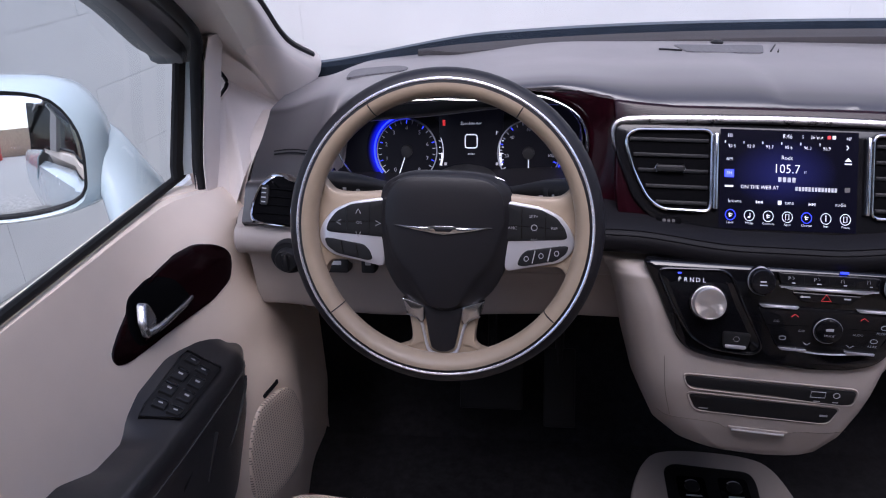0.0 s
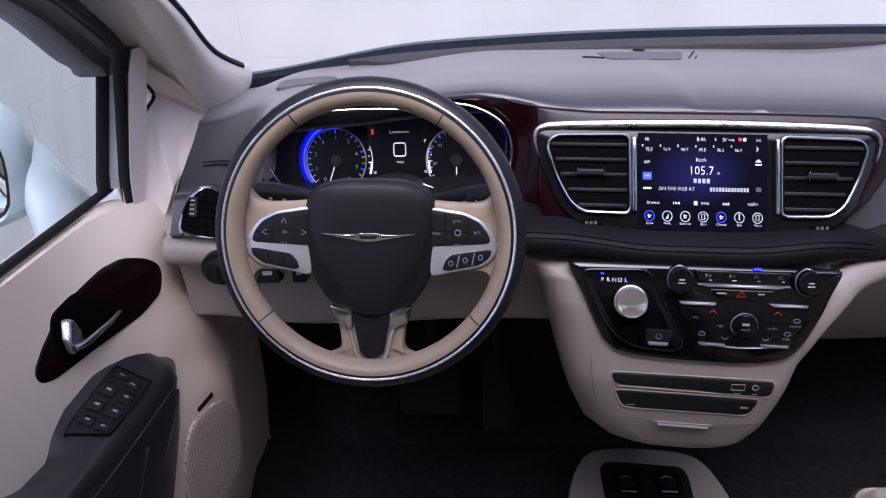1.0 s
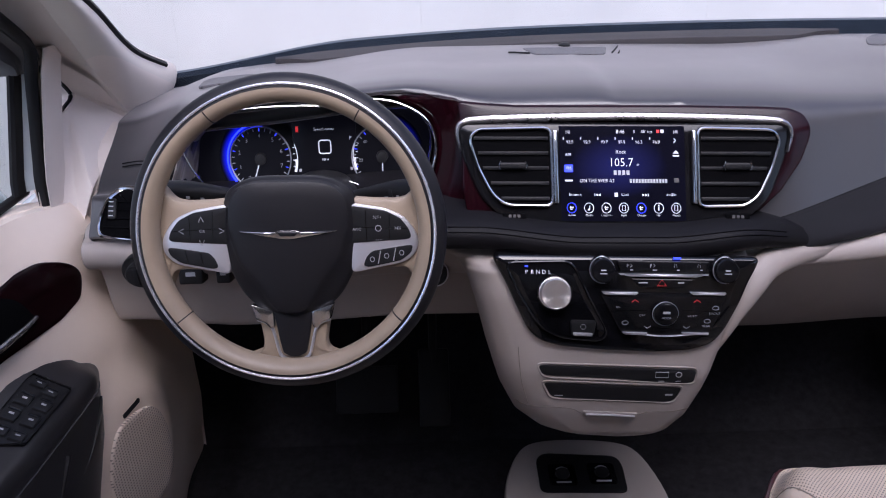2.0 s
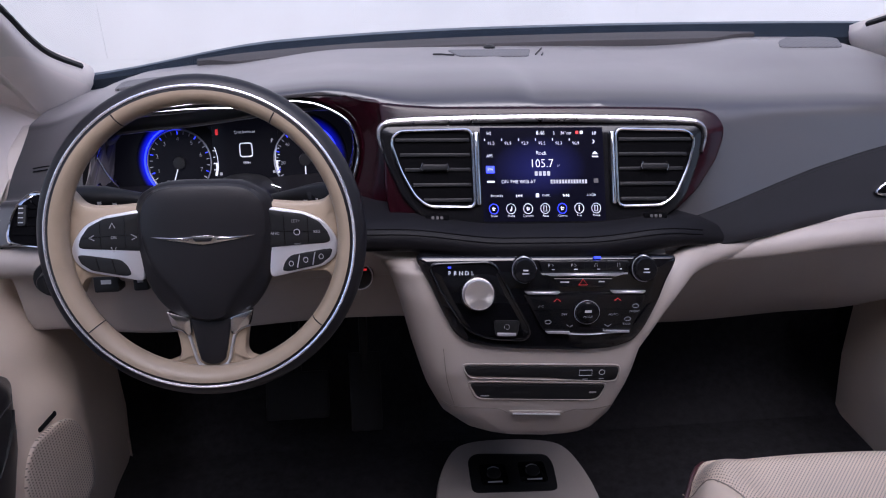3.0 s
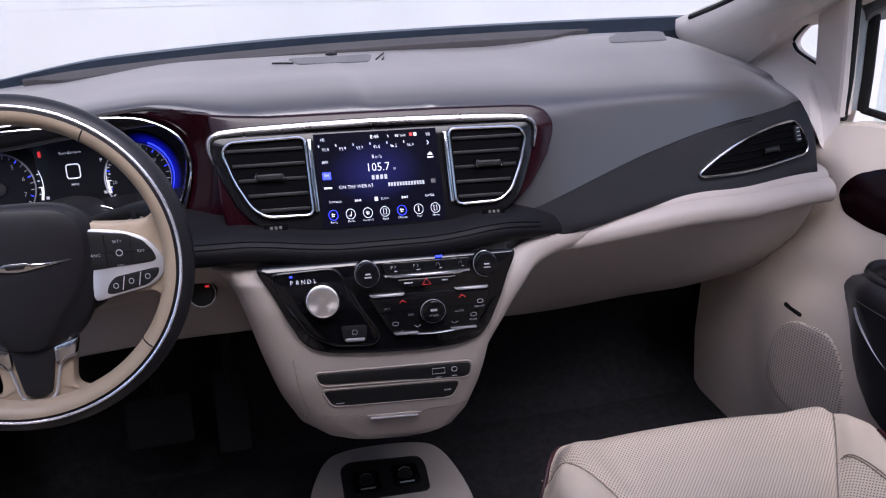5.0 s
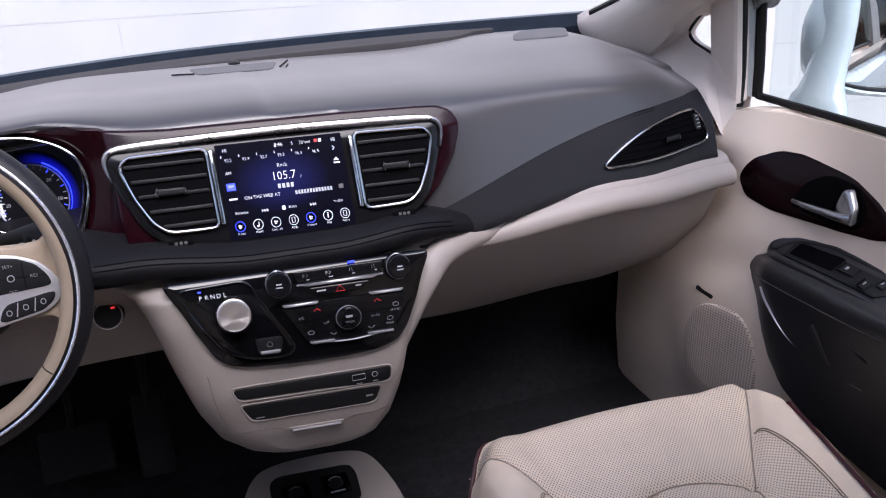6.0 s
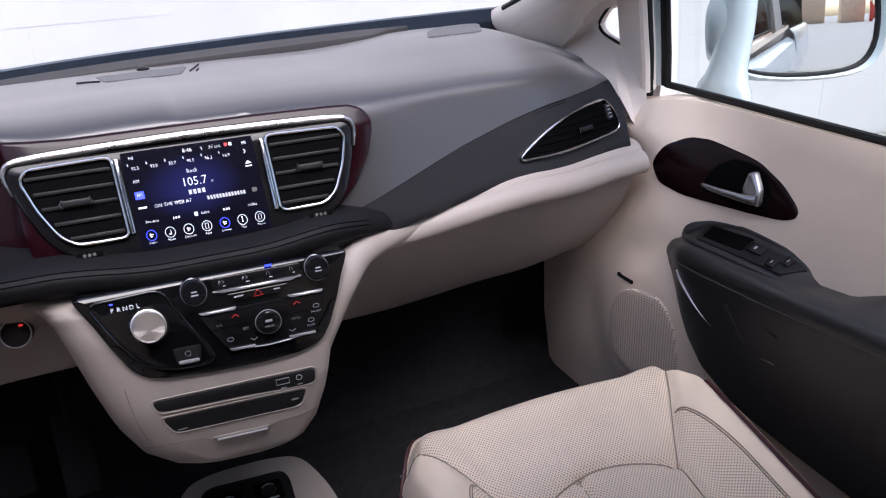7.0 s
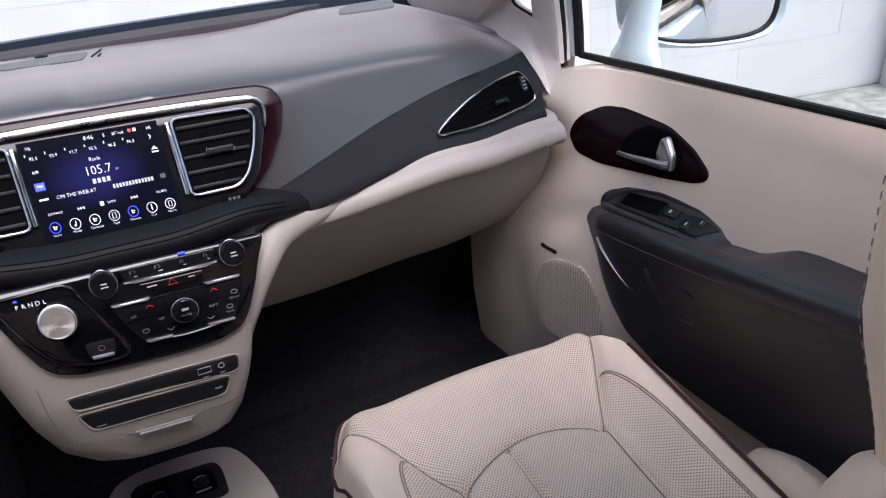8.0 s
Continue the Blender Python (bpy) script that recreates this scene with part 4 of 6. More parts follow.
        spots = [(0.553, 0.40, 0.034), (0.510, 0.56, 0.016), (0.492, 0.32, 0.012)]
    else:
        spots = [(0.607, 0.52, 0.014), (0.598, 0.80, 0.014), (0.570, 0.50, 0.024), (0.570, 0.86, 0.024), (0.536, 0.50, 0.024), (0.536, 0.86, 0.024), (0.505, 0.54, 0.016), (0.503, 0.86, 0.016)]
        part("panel_border", band(rounded([(y0 - 0.012, 0.28), (y1 + 0.002, 0.28), (y1 + 0.002, 1.08), (y0 + 0.008, 1.08)], 0.02, 3), on_top, 0.003, -0.004, 0.0052), SATIN, arm)
    for y, c, w in spots:
        b = part("switch", slab(rounded([(y - w / 2, c - 0.13), (y + w / 2, c - 0.13), (y + w / 2, c + 0.13), (y - w / 2, c + 0.13)], 0.004, 2), on_top, 0.0, 0.0075, 0.0025, rings=1), BLACK, panel)
        part("switch_mark", slab(rounded([(y - w * 0.07, c - 0.045), (y + w * 0.07, c - 0.045), (y + w * 0.07, c + 0.045), (y - w * 0.07, c + 0.045)], 0.001, 2), on_top, 0.007, 0.0080, 0.0002, rings=0), PRINT, b)
        part("switch_lip", slab(rounded([(y + w * 0.26, c - 0.11), (y + w * 0.44, c - 0.11), (y + w * 0.44, c + 0.11), (y + w * 0.26, c + 0.11)], 0.001, 2), on_top, 0.005, 0.0088, 0.0008, rings=0), SATIN, b, "glossy raised lip")
    # slit and loudspeaker
    back_ = 0.038 if s < 0 else 0.0
    part("door_slit", slab(rounded([(0.768 - back_, 0.708), (0.808 - back_, 0.711), (0.809 - back_, 0.718), (0.768 - back_, 0.715)], 0.003, 2), lambda y, z, h=0.0: to(y, z, h + 0.009), -0.004, 0.002, 0.0005, rings=0), BLACK, d, "black slit")
    sp = rounded([(0.765, 0.704), (0.705, 0.706), (0.676, 0.655), (0.664, 0.574), (0.68, 0.53), (0.755, 0.52), (0.815, 0.545), (0.822, 0.62), (0.80, 0.68)], 0.03, 4)
    part("speaker_grille", slab(sp, lambda y, z, h=0.0: to(y, z, h + 0.010 * (1 - smoothstep(0.75, 1.05, math.hypot((y - 0.75) / 0.13, (z - 0.62) / 0.15)))), -0.01, 0.0045, 0.003, rings=6), GRILLE, d, "beige perforated loudspeaker grille")
    if s < 0:
        d.location.z -= 0.014
    return d


door(-1, "door_1", "driver")
door(1, "door_2", "passenger")

# ---- windscreen, pillars, shell ----
window = thing("window_1", "clear windscreen above the dark wiper cowl", "windscreen", kind="structure", at=(0, 1.3, 1.1))
rows = []
for i in range(21):
    x = -0.80 + i * 0.08
    y = 1.33 - 0.10 * (x / 0.7) ** 2
    rows.append([(x * (1 - 0.20 * k), y - 1.25 * k, 1.095 + 0.56 * k - 0.02 * (x / 0.7) ** 2) for k in (0, 0.25, 0.5, 0.75, 1)])
ws = part("windscreen", loft(rows), GLASS, window, "clear windscreen")
ws.visible_shadow = False


def cowl_line(dy, dz, step=0.02):
    n = round(1.56 / step)
    return [(x, screen_base(x)[0] + dy, screen_base(x)[1] + dz - 0.022 * smoothstep(0.40, 0.74, -x) * smoothstep(0.0, 0.05, dy)) for x in (-0.78 + i * step for i in range(n + 1))]


strip = lambda x: 0.15 + 0.85 * smoothstep(-0.53, -0.46, x) * smoothstep(0.48, 0.40, x)
part("defroster_strip", thick_sheet([[(x, screen_base(x)[0] + dy * strip(x), screen_base(x)[1] + dz) for x in np.linspace(-0.54, 0.50, 53)] for dy, dz in ((-0.045, 0.0005), (-0.044, 0.003), (-0.02, 0.005), (0.012, 0.005), (0.02, -0.006))], (0, 0, -0.02)), STRIP, window, "dark grey defroster strip")
part("glass_border", thick_sheet([cowl_line(0.014, -0.008), cowl_line(0.026, 0.004), cowl_line(0.046, 0.012), cowl_line(0.056, 0.006)], (0, 0.01, -0.07)), FRIT, window, "black printed glass border")
part("cowl", thick_sheet([cowl_line(0.058, -0.01), cowl_line(0.075, 0.006), cowl_line(0.10, 0.006), cowl_line(0.20, -0.02), cowl_line(0.24, -0.05)], (0, 0.0, -0.02)), COWL, window, "dark wiper cowl")
# bonnet
rows = [[(x, 1.50 - 0.10 * (x / 0.7) ** 2 + dy, 1.082 - 0.03 * (x / 0.7) ** 2 + dz - 0.05 * (x / 0.8) ** 4) for x in np.linspace(-0.82, 0.82, 17)] for dy, dz in ((0, -0.03), (0.02, -0.02), (0.3, -0.075), (0.6, -0.17), (0.8, -0.28), (0.9, -0.45))]
bonnet = part("bonnet", thick_sheet(rows, (0, 0, -0.02)), PAINT)
tagged(bonnet, "white painted car bonnet ahead of the windscreen", "bonnet", kind="structure")

pillars = thing("trim", "beige vinyl pillar trim beside the windscreen", "trim", kind="structure", at=(0, 1.0, 1.1))
for s in (-1, 1):
    inner = spline([(s * 0.705, 1.26, 1.10), (s * 0.682, 1.218, 1.124), (s * 0.68, 1.04, 1.193), (s * 0.675, 0.81, 1.292), (s * 0.665, 0.45, 1.45), (s * 0.64, 0.10, 1.60)], 5)
    crease = spline([(s * 0.738, 1.10, 1.06), (s * 0.735, 1.045, 1.090), (s * 0.742, 0.99, 1.135), (s * 0.750, 0.93, 1.190), (s * 0.752, 0.45, 1.44), (s * 0.72, 0.10, 1.58)], 5)
    if s < 0:
        inner = spline([(-0.752, 1.27, 1.070), (-0.724, 1.22, 1.098), (-0.718, 1.05, 1.163), (-0.712, 0.965, 1.205), (-0.700, 0.845, 1.28), (-0.69, 0.66, 1.37), (-0.66, 0.10, 1.61)], 5)
        crease = spline([(-0.757, 1.09, 1.045), (-0.755, 1.06, 1.067), (-0.753, 0.998, 1.124), (-0.751, 0.93, 1.187), (-0.748, 0.865, 1.252), (-0.742, 0.72, 1.355), (-0.70, 0.10, 1.60)], 5)
    rows = []
    for a, b in zip(inner, crease):
        a, b = Vector(a), Vector(b)
        m = Vector((s * -0.014, -0.016, -0.002))
        far = smoothstep(1.14, 1.22, b.z)
        rows.append(spline([a + Vector((s * 0.012, 0.035, 0.012)), a, a * 0.7 + b * 0.3 + m * 0.8, a * 0.3 + b * 0.7 + m * 0.7, b], 3) + spline([b + Vector((s * 0.002, 0.003, -0.001)), b + Vector((s * 0.02, 0.022, -0.005)), b + Vector((s * (0.06 + 0.05 * far), 0.055 - 0.05 * far, -0.012))], 3))
    part("pillar_trim", loft(rows), TRIM, pillars, "beige vinyl pillar trim")
    part("glass_edge", tube([tuple(Vector(p) + Vector((s * 0.006, 0.02, 0.006))) for p in inner[7:]], 0.006, 6), RUBBER, pillars)
    # sail panel with the small fixed window in it
    outer = [(0.742, 1.052, 1.082), (0.748, 1.012, 1.126), (0.752, 0.98, 1.160), (0.768, 0.94, 1.196), (0.790, 0.90, 1.225), (0.806, 0.905, 1.19), (0.806, 0.895, 1.12), (0.806, 0.88, 1.06),
             (0.803, 0.860, 1.02), (0.775, 0.850, 0.98), (0.752, 0.87, 1.03), (0.750, 0.95, 1.06)]
    hole = [(0.80, 1.020, 1.132), (0.80, 0.996, 1.160), (0.80, 0.963, 1.188), (0.80, 0.940, 1.207), (0.80, 0.922, 1.212), (0.80, 0.915, 1.19), (0.80, 0.912, 1.15), (0.80, 0.911, 1.12),
            (0.80, 0.916, 1.098), (0.80, 0.945, 1.102), (0.80, 0.972, 1.107), (0.80, 1.007, 1.115)]
    if s < 0:
        hole = [(a, 0.962 + 0.5 * (y - 0.962), 1.165 + 0.5 * (z - 1.165)) for a, y, z in hole]
    o_ = 0.03 if s < 0 else 0.018
    sx, sz = (0.012, -0.018) if s < 0 else (0.0, 0.0)
    outer = [Vector((s * (a + sx), y, z + sz)) for a, y, z in spline(outer, 3, True)]
    hole = [Vector((s * (a + sx), y, z + sz)) for a, y, z in spline(hole, 3, True)]
    rows = [[a * (1 - k) + b * k for a, b in zip(outer, hole)] for k in (0, 0.3, 0.6, 0.85, 1.0)]
    rows.append([p + Vector((s * 0.02, 0, 0)) for p in rows[-1]])
    part("sail_panel", loft(rows, closed_v=True), TRIM, pillars, "beige sail panel")
    part("quarter_seal", tube([p + Vector((s * 0.006, 0, 0)) for p in hole], 0.0035, 6, True), RUBBER, pillars, "black window seal")
    q = part("quarter_pane", loft([[(s * 0.826, y, z) for z in (1.05, 1.26)] for y in (0.87, 1.06)]), GLASS, pillars, "clear quarter window")
    q.visible_shadow = False
    # upright strip between the small window and the door
    zs = np.linspace(0.95 if s < 0 else 1.03, 1.222 if s < 0 else 1.5, 10)
    n_ = 0.048 if s < 0 else 0.0
    lip_ = ((0.846, 0.814), (0.850, 0.817), (0.868, 0.820), (0.885, 0.821)) if s < 0 else ((0.868, 0.806), (0.868, 0.816), (0.888, 0.832))
    tip, y0 = (0.2, 0.0) if s < 0 else (0.0, 0.020)
    st = [[Vector((s * (x - 0.13 * max(0, z - 1.05)), a + tip * (z - 1.05) + tip * 2 * max(0, z - 1.20), z)) for z in zs] for a, x in ((0.955 - n_, 0.822), (0.944 - n_, 0.808), (0.90 - n_ / 2, 0.804 + n_ / 12), (0.852 + y0, 0.802 + n_ / 5)) + lip_]
    part("door_post", thick_sheet(st, (s * 0.02, 0.01, 0)), TRIM, pillars, "beige door post trim")
    part("door_jamb", thick_sheet([[(s * x, y + 0.35 * max(0, 1.0 - z), z - 2.0 * max(0, x - 0.86) * (z - 0.7)) for z in (0.70, 0.80, 0.90, 0.97, 1.02 if s < 0 else 1.055)] for x, y in ((0.735, 0.955), (0.80, 0.925), (0.85, 0.912), (0.872, 0.906))], (0, 0.012, 0)), TRIM, pillars, "beige door jamb trim")
    # filler between dash end and door
    side = [[(s * 0.705, 1.0, 1.075), (s * 0.72, 0.93, 1.05), (s * 0.735, 0.885, 1.005), (s * 0.742, 0.868, 0.95), (s * 0.73, 0.90, 0.85), (s * 0.715, 0.98, 0.72), (s * 0.715, 1.05, 0.62), (s * 0.72, 1.06, 0.36)],
            [(s * 0.765, 1.02, 1.075), (s * 0.78, 0.94, 1.05), (s * 0.80, 0.895, 1.005), (s * 0.80, 0.885, 0.95), (s * 0.78, 0.92, 0.85), (s * 0.765, 1.0, 0.72), (s * 0.765, 1.07, 0.62), (s * 0.77, 1.08, 0.36)]]
    side = [[(x + s * o_, y, z) for x, y, z in r] for r in side]
    part("kick_panel", thick_sheet([spline(r, 3) for r in side], (s * 0.01, 0.03, -0.005)), TRIM, pillars, "beige kick panel")

rows = [[(x, y, 1.68 - 0.03 * smoothstep(0.0, 0.14, y) - 0.07 * (x / 0.7) ** 4) for x in np.linspace(-0.80, 0.80, 15)] for y in (0.14, 0.05, -0.3, -1.0, -1.8, -2.4)]
roof = part("ceiling", thick_sheet(rows, (0, 0, 0.05)), LINING)
tagged(roof, "plain grey headliner under the car roof", "ceiling", kind="structure")
for s, nm in ((-1, "wall_rear_1"), (1, "wall_rear_2")):
    side = thing(nm, "side of the car behind the front doors with dark privacy glass", "car side", kind="structure", at=(s * 0.9, -1.5, 0.5))
    part("side_lining", block((s * 0.86 - 0.02, -2.4, 0.36), (s * 0.86 + 0.02, -0.55, 1.06), 0.01), LINING, side)
    part("side_pillar", thick_sheet([[(s * x, y, z) for z, x in ((1.04, 0.86), (1.3, 0.82), (1.70, 0.70))] for y in (-0.34, -0.10)], (s * 0.04, 0, 0)), LINING, side)
    part("privacy_glass", thick_sheet([[(s * x, y, z) for z, x in ((1.04, 0.88), (1.3, 0.84), (1.70, 0.70))] for y in (-2.45, -0.32)], (s * 0.01, 0, 0)), PRIVACY, side, "dark privacy glass")
    part("side_skin", thick_sheet([[(s * a, y, z) for z, a in ((0.30, 0.95), (0.55, 0.995), (0.85, 0.985), (1.0, 0.955), (1.05, 0.915))] for y in (-2.6, -1.6, -0.61)], (s * -0.01, 0, 0)), PAINT, side, "white painted body side")
tail = thing("wall_south", "closed tailgate with dark privacy glass", "tailgate", kind="structure", at=(0, -2.43, 0.5))
part("tailgate_lining", block((-0.86, -2.46, 0.36), (0.86, -2.4, 1.10), 0.01), LINING, tail)
part("privacy_glass", thick_sheet([[(x, y, z) for y, z in ((-2.46, 1.08), (-2.36, 1.70))] for x in (-0.87, 0.87)], (0, -0.01, 0)), PRIVACY, tail, "dark privacy glass")

for s, nm in ((-1, "wall_side_1"), (1, "wall_side_2")):
    w = part(nm, block((s * 0.815 - 0.012, 0.90, 0.33), (s * 0.815 + 0.012, 1.42, 1.04), 0.004), CARPET)
    tagged(w, "dark carpeted side of the footwell", "footwell side", kind="structure")

# ---- wing mirrors ----
def wing_mirror(s, cz, face):
    m = thing("wing_mirror", "white painted wing mirror on the car door", "wing mirror", "wing mirrors", at=(s * 0.93, 0.80, 1.0))
    shape = [(-0.11, -0.075), (-0.06, -0.092), (0.02, -0.095), (0.09, -0.085), (0.118, -0.05), (0.12, 0.02), (0.105, 0.075), (0.06, 0.098), (-0.03, 0.098), (-0.09, 0.08), (-0.12, 0.03), (-0.122, -0.03)]
    o = spline(shape, 3, True)
    c = Vector((s * (1.098 if s > 0 else 1.112), 0.80, cz))
    n = Vector(face).normalized()
    lean = lambda a, b: -(n.x * s * a + n.z * b) / n.y
    rows = []
    for dy, k, w in ((0.012, 0.93, 1), (0.0, 0.95, 1), (-0.012, 1.0, 1), (0.0, 1.07, 1), (0.03, 1.12, 0.9), (0.075, 1.04, 0.7), (0.11, 0.82, 0.5), (0.13, 0.48, 0.4), (0.136, 0.05, 0.3)):
        rows.append([c + Vector((s * a * k, dy + lean(a, b) * k * w, b * k)) for a, b in o])
    part("mirror_housing", loft(rows, closed_v=True), PAINT, m, "white painted housing")
    dz = cz - 1.115
    low = ((0.93, 0.95, 0.885, 0.04, 0.08), (0.985, 0.962, 0.888, 0.040, 0.066), (1.01, 0.975, 0.890, 0.040, 0.056), (1.04, 0.990, 0.892, 0.038, 0.048), (1.07, 1.005, 0.894, 0.034, 0.042), (1.10, 1.025, 0.896, 0.02, 0.03))
    foot = [[Vector((s * (x + w2 * math.sin(q)), y0 + w * math.cos(q), z)) for q in np.linspace(0, 2 * math.pi, 25)[:-1]]
            for z, x, y0, w2, w in (low if s < 0 else ((0.95, 0.955, 0.840, 0.03, 0.08), (1.012 + dz, 0.962, 0.842, 0.03, 0.062), (1.026 + dz, 0.968, 0.846, 0.028, 0.050), (1.045 + dz, 0.974, 0.850, 0.026, 0.042), (1.075 + dz, 0.982, 0.854, 0.026, 0.038), (1.11 + dz, 0.992, 0.858, 0.026, 0.036), (1.14 + dz, 0.996, 0.862, 0.027, 0.036), (1.17 + dz, 0.998, 0.864, 0.027, 0.034), (1.21 + dz, 1.0, 0.868, 0.024, 0.03)))]
    part("mirror_foot", loft(foot, closed_v=True, cap=True), PAINT, m, "white painted foot")
    g = [(a * 0.95, b * 0.95) for a, b in o]
    at = lambda a, b, h=0.0: c + Vector((s * a, lean(a, b) - h + (a * a + b * b) / (2 * 0.9) - 0.006, b))
    part("mirror_rim", band(g, at, 0.008, -0.004, 0.006), RUBBER, m, "black rim")
    part("mirror_glass", slab([(a * 0.97, b * 0.97) for a, b in g], at, -0.004, 0.001, 0.0003, rings=10), MIRROR, m, "mirror glass")
    return m


wing_mirror(-1, 1.07, (0.282, -0.95, 0.134))
wing_mirror(1, 1.125, (-0.415, -0.905, 0.085))

# ---- yard behind, seen in the mirrors ----
def far_box(name, lo, hi, mat, label, category):
    b = part(name, block(lo, hi, 0.05), mat)
    tagged(b, label, category)
    return b


for x, y in ((7.5, -26.0), (17.0, -30.0), (-13.0, -24.0), (-8.5, -24.0)):
    far_box("shipping_container", (x, y - 2.4, 0), (x + 6.0, y, 2.6), REDBOX, "red steel shipping container standing in the yard", "container")
for x, y, w, h in ((4.0, -30.0, 3.2, 3.6), (14.0, -33.0, 3.4, 4.6), (24.0, -34.0, 6.0, 4.2), (-3.0, -34.0, 5.0, 3.8), (-20.0, -30.0, 6.0, 3.6)):
    far_box("store_building", (x, y - 5.0, 0), (x + w, y, h), TANBRICK, "tan brick building far behind the car", "building")
post = part("post", turned([(0.0, 0.0), (0.32, 0.0), (0.32, 1.7), (0.28, 1.8), (0.0, 1.82)], lambda a, b, h: Vector((4.36 + a, 2.16 + b, h)), 24), WALLP)
tagged(post, "round white painted post beside the wall", "post")

# ---- seats ----
def seat(name, x0, y0, side, label):
    st = thing(name, label, "seat", at=(x0, y0, 0.36))
    half = 0.252
    lip = lambda u: 0.614 - 0.012 * u - 0.072 * smoothstep(0.66, 1.0, abs(u)) ** 2

    def on_seat(u, y, h=0.0):
        """The top of the cushion: u across from -1 to 1, y along it."""
        front = lip(u)
        t = y / front
        z = 0.694 - 0.125 * (1 - t)
        roll = smoothstep(0.88, 1.0, t)
        z -= 0.050 * roll ** 2.4
        z += 0.013 * (1 - min(1.0, (u / 0.72) ** 2)) * smoothstep(0.45, 0.85, t)
        bol = smoothstep(0.52, 0.80, abs(u))
        z += 0.030 * bol * (1 - 0.7 * smoothstep(0.75, 1.0, t))
        z -= 0.050 * smoothstep(0.90, 1.0, abs(u)) ** 2
        z -= 0.034 * smoothstep(0.62, 1.0, -u * side) ** 2 * smoothstep(0.72, 1.0, t)
        # pressed seams
        for line, wide in SEAMS:
            q = line(u, y)
            z -= 0.008 * math.exp(-(q / wide) ** 2)
        return Vector((x0 + u * half, y0 + y, z + h))

    diag = lambda y: 0.37 + (y - 0.361) * 2.41
    arc = lambda u: 0.432 - 0.17 * u * u
    SEAMS = [(lambda u, y: (abs(u) - diag(y)) * 0.13 if 0.396 < y < 0.60 else 9, 0.006),
             (lambda u, y: (y - arc(u)) if abs(u) < 0.46 else (abs(u) - 0.45) * 0.25 if y < 0.396 else 9, 0.008),
             (lambda u, y: (u + 0.11) * 0.25 if y < arc(u) else 9, 0.006)]
    us = np.linspace(-1, 1, 101)
    rows = []
    for u in us:
        front = lip(u)
        rows.append([on_seat(u, front * t) for t in np.linspace(0.0, 1.0, 110)])
    # inner perforated area, and the plain outer parts
    def part_of(keep):
        bm = bmesh.new()
        vs = {}
        for i in range(len(us) - 1):
            for j in range(109):
                um, ym = (us[i] + us[i + 1]) / 2, (rows[i][j].y + rows[i][j + 1].y) / 2 - y0
                if keep(um, ym):
                    f = []
                    for a, b in ((i, j), (i + 1, j), (i + 1, j + 1), (i, j + 1)):
                        if (a, b) not in vs:
                            vs[(a, b)] = bm.verts.new(rows[a][b])
                        f.append(vs[(a, b)])
                    bm.faces.new(f)
        return bm
    rim_line = lambda y: 0.632 + 0.138 * math.sqrt(1 - (max(0, y - 0.34) / 0.13) ** 2) if y < 0.47 else diag(y)
    plain = lambda u, y: abs(u) > rim_line(y)
    part("cushion_centre", part_of(lambda u, y: not plain(u, y)), HOLES, st, "cream perforated leather")
    part("cushion_side", part_of(lambda u, y: plain(u, y) and u < 0), SEAT, st, "plain cream leather side")
    part("cushion_side", part_of(lambda u, y: plain(u, y) and u > 0), SEAT, st, "plain cream leather side")
    for sgn in (-1, 1):
        for off in (0.0, 0.014):
            part("seam", tube([on_seat(sgn * (rim_line(y) + off), y, 0.0006) for y in [0.469 * math.sin(k) for k in np.linspace(0.1, math.pi / 2, 70)]], 0.0010, 5), TAN, st)
        part("seam", tube([on_seat(sgn * diag(y), y, 0.0010) for y in np.linspace(0.398, 0.588, 40)], 0.0011, 5), TAN, st)
        part("seam", tube([on_seat(sgn * 0.45, y, 0.0010) for y in np.linspace(0.05, 0.394, 40)], 0.0011, 5), TAN, st)
    part("seam", tube([on_seat(-0.11, y, 0.0008) for y in np.linspace(0.05, arc(0.11), 40)], 0.0010, 5), TAN, st)
    part("seam", tube([on_seat(u, arc(u), 0.0012) for u in np.linspace(-0.455, 0.455, 60)], 0.0012, 5), TAN, st)
    # skirt below the cushion
    edge = [on_seat(-1, y) for y in np.linspace(0, lip(-1), 24)] + [on_seat(u, lip(u)) for u in us[1:-1]] + [on_seat(1, y) for y in np.linspace(lip(1), 0, 24)]
    skirt = [edge]
    for dz, k in ((-0.03, 1.012), (-0.07, 1.012), (-0.12, 0.98), (-0.22, 0.93)):
        skirt.append([Vector((x0 + (p.x - x0) * k, y0 + 0.3 + (p.y - y0 - 0.3) * k, p.z + dz)) for p in edge])
    part("cushion_border", loft(skirt), SEAT, st, "cream leather border")
    left = [on_seat(-0.975, y, 0.003) for y in np.linspace(0, 0.53, 16)]
    right = [on_seat(0.900 + 0.045 * smoothstep(0.44, 0.523, y), y, 0.0025) for y in np.linspace(0.523, 0, 14)]
    pipe = left + [on_seat(u, lip(u), -0.014 + 0.016 * smoothstep(0.62, 0.86, abs(u))) + Vector((0, 0.003, 0)) for u in np.linspace(-0.955, 0.92, 51)] + right
    part("piping", tube(pipe, 0.0032, 6), PIPING, st, "burgundy piping")
    # backrest, with a deep bolster on the door side
    ridge_y = lambda z: table(z, [0.56, 0.70, 0.82, 0.93, 1.09, 1.26], [0.06, 0.07, 0.10, 0.14, 0.143, 0.08])
    rows = []
    for i in range(41):
        u = -1 + i / 20
        r = []
        for v in np.linspace(0, 1, 23):
            w, z = side * u, 0.56 + 0.70 * v
            back = -0.10 - 0.24 * v
            bol = smoothstep(0.45, 0.95, w)
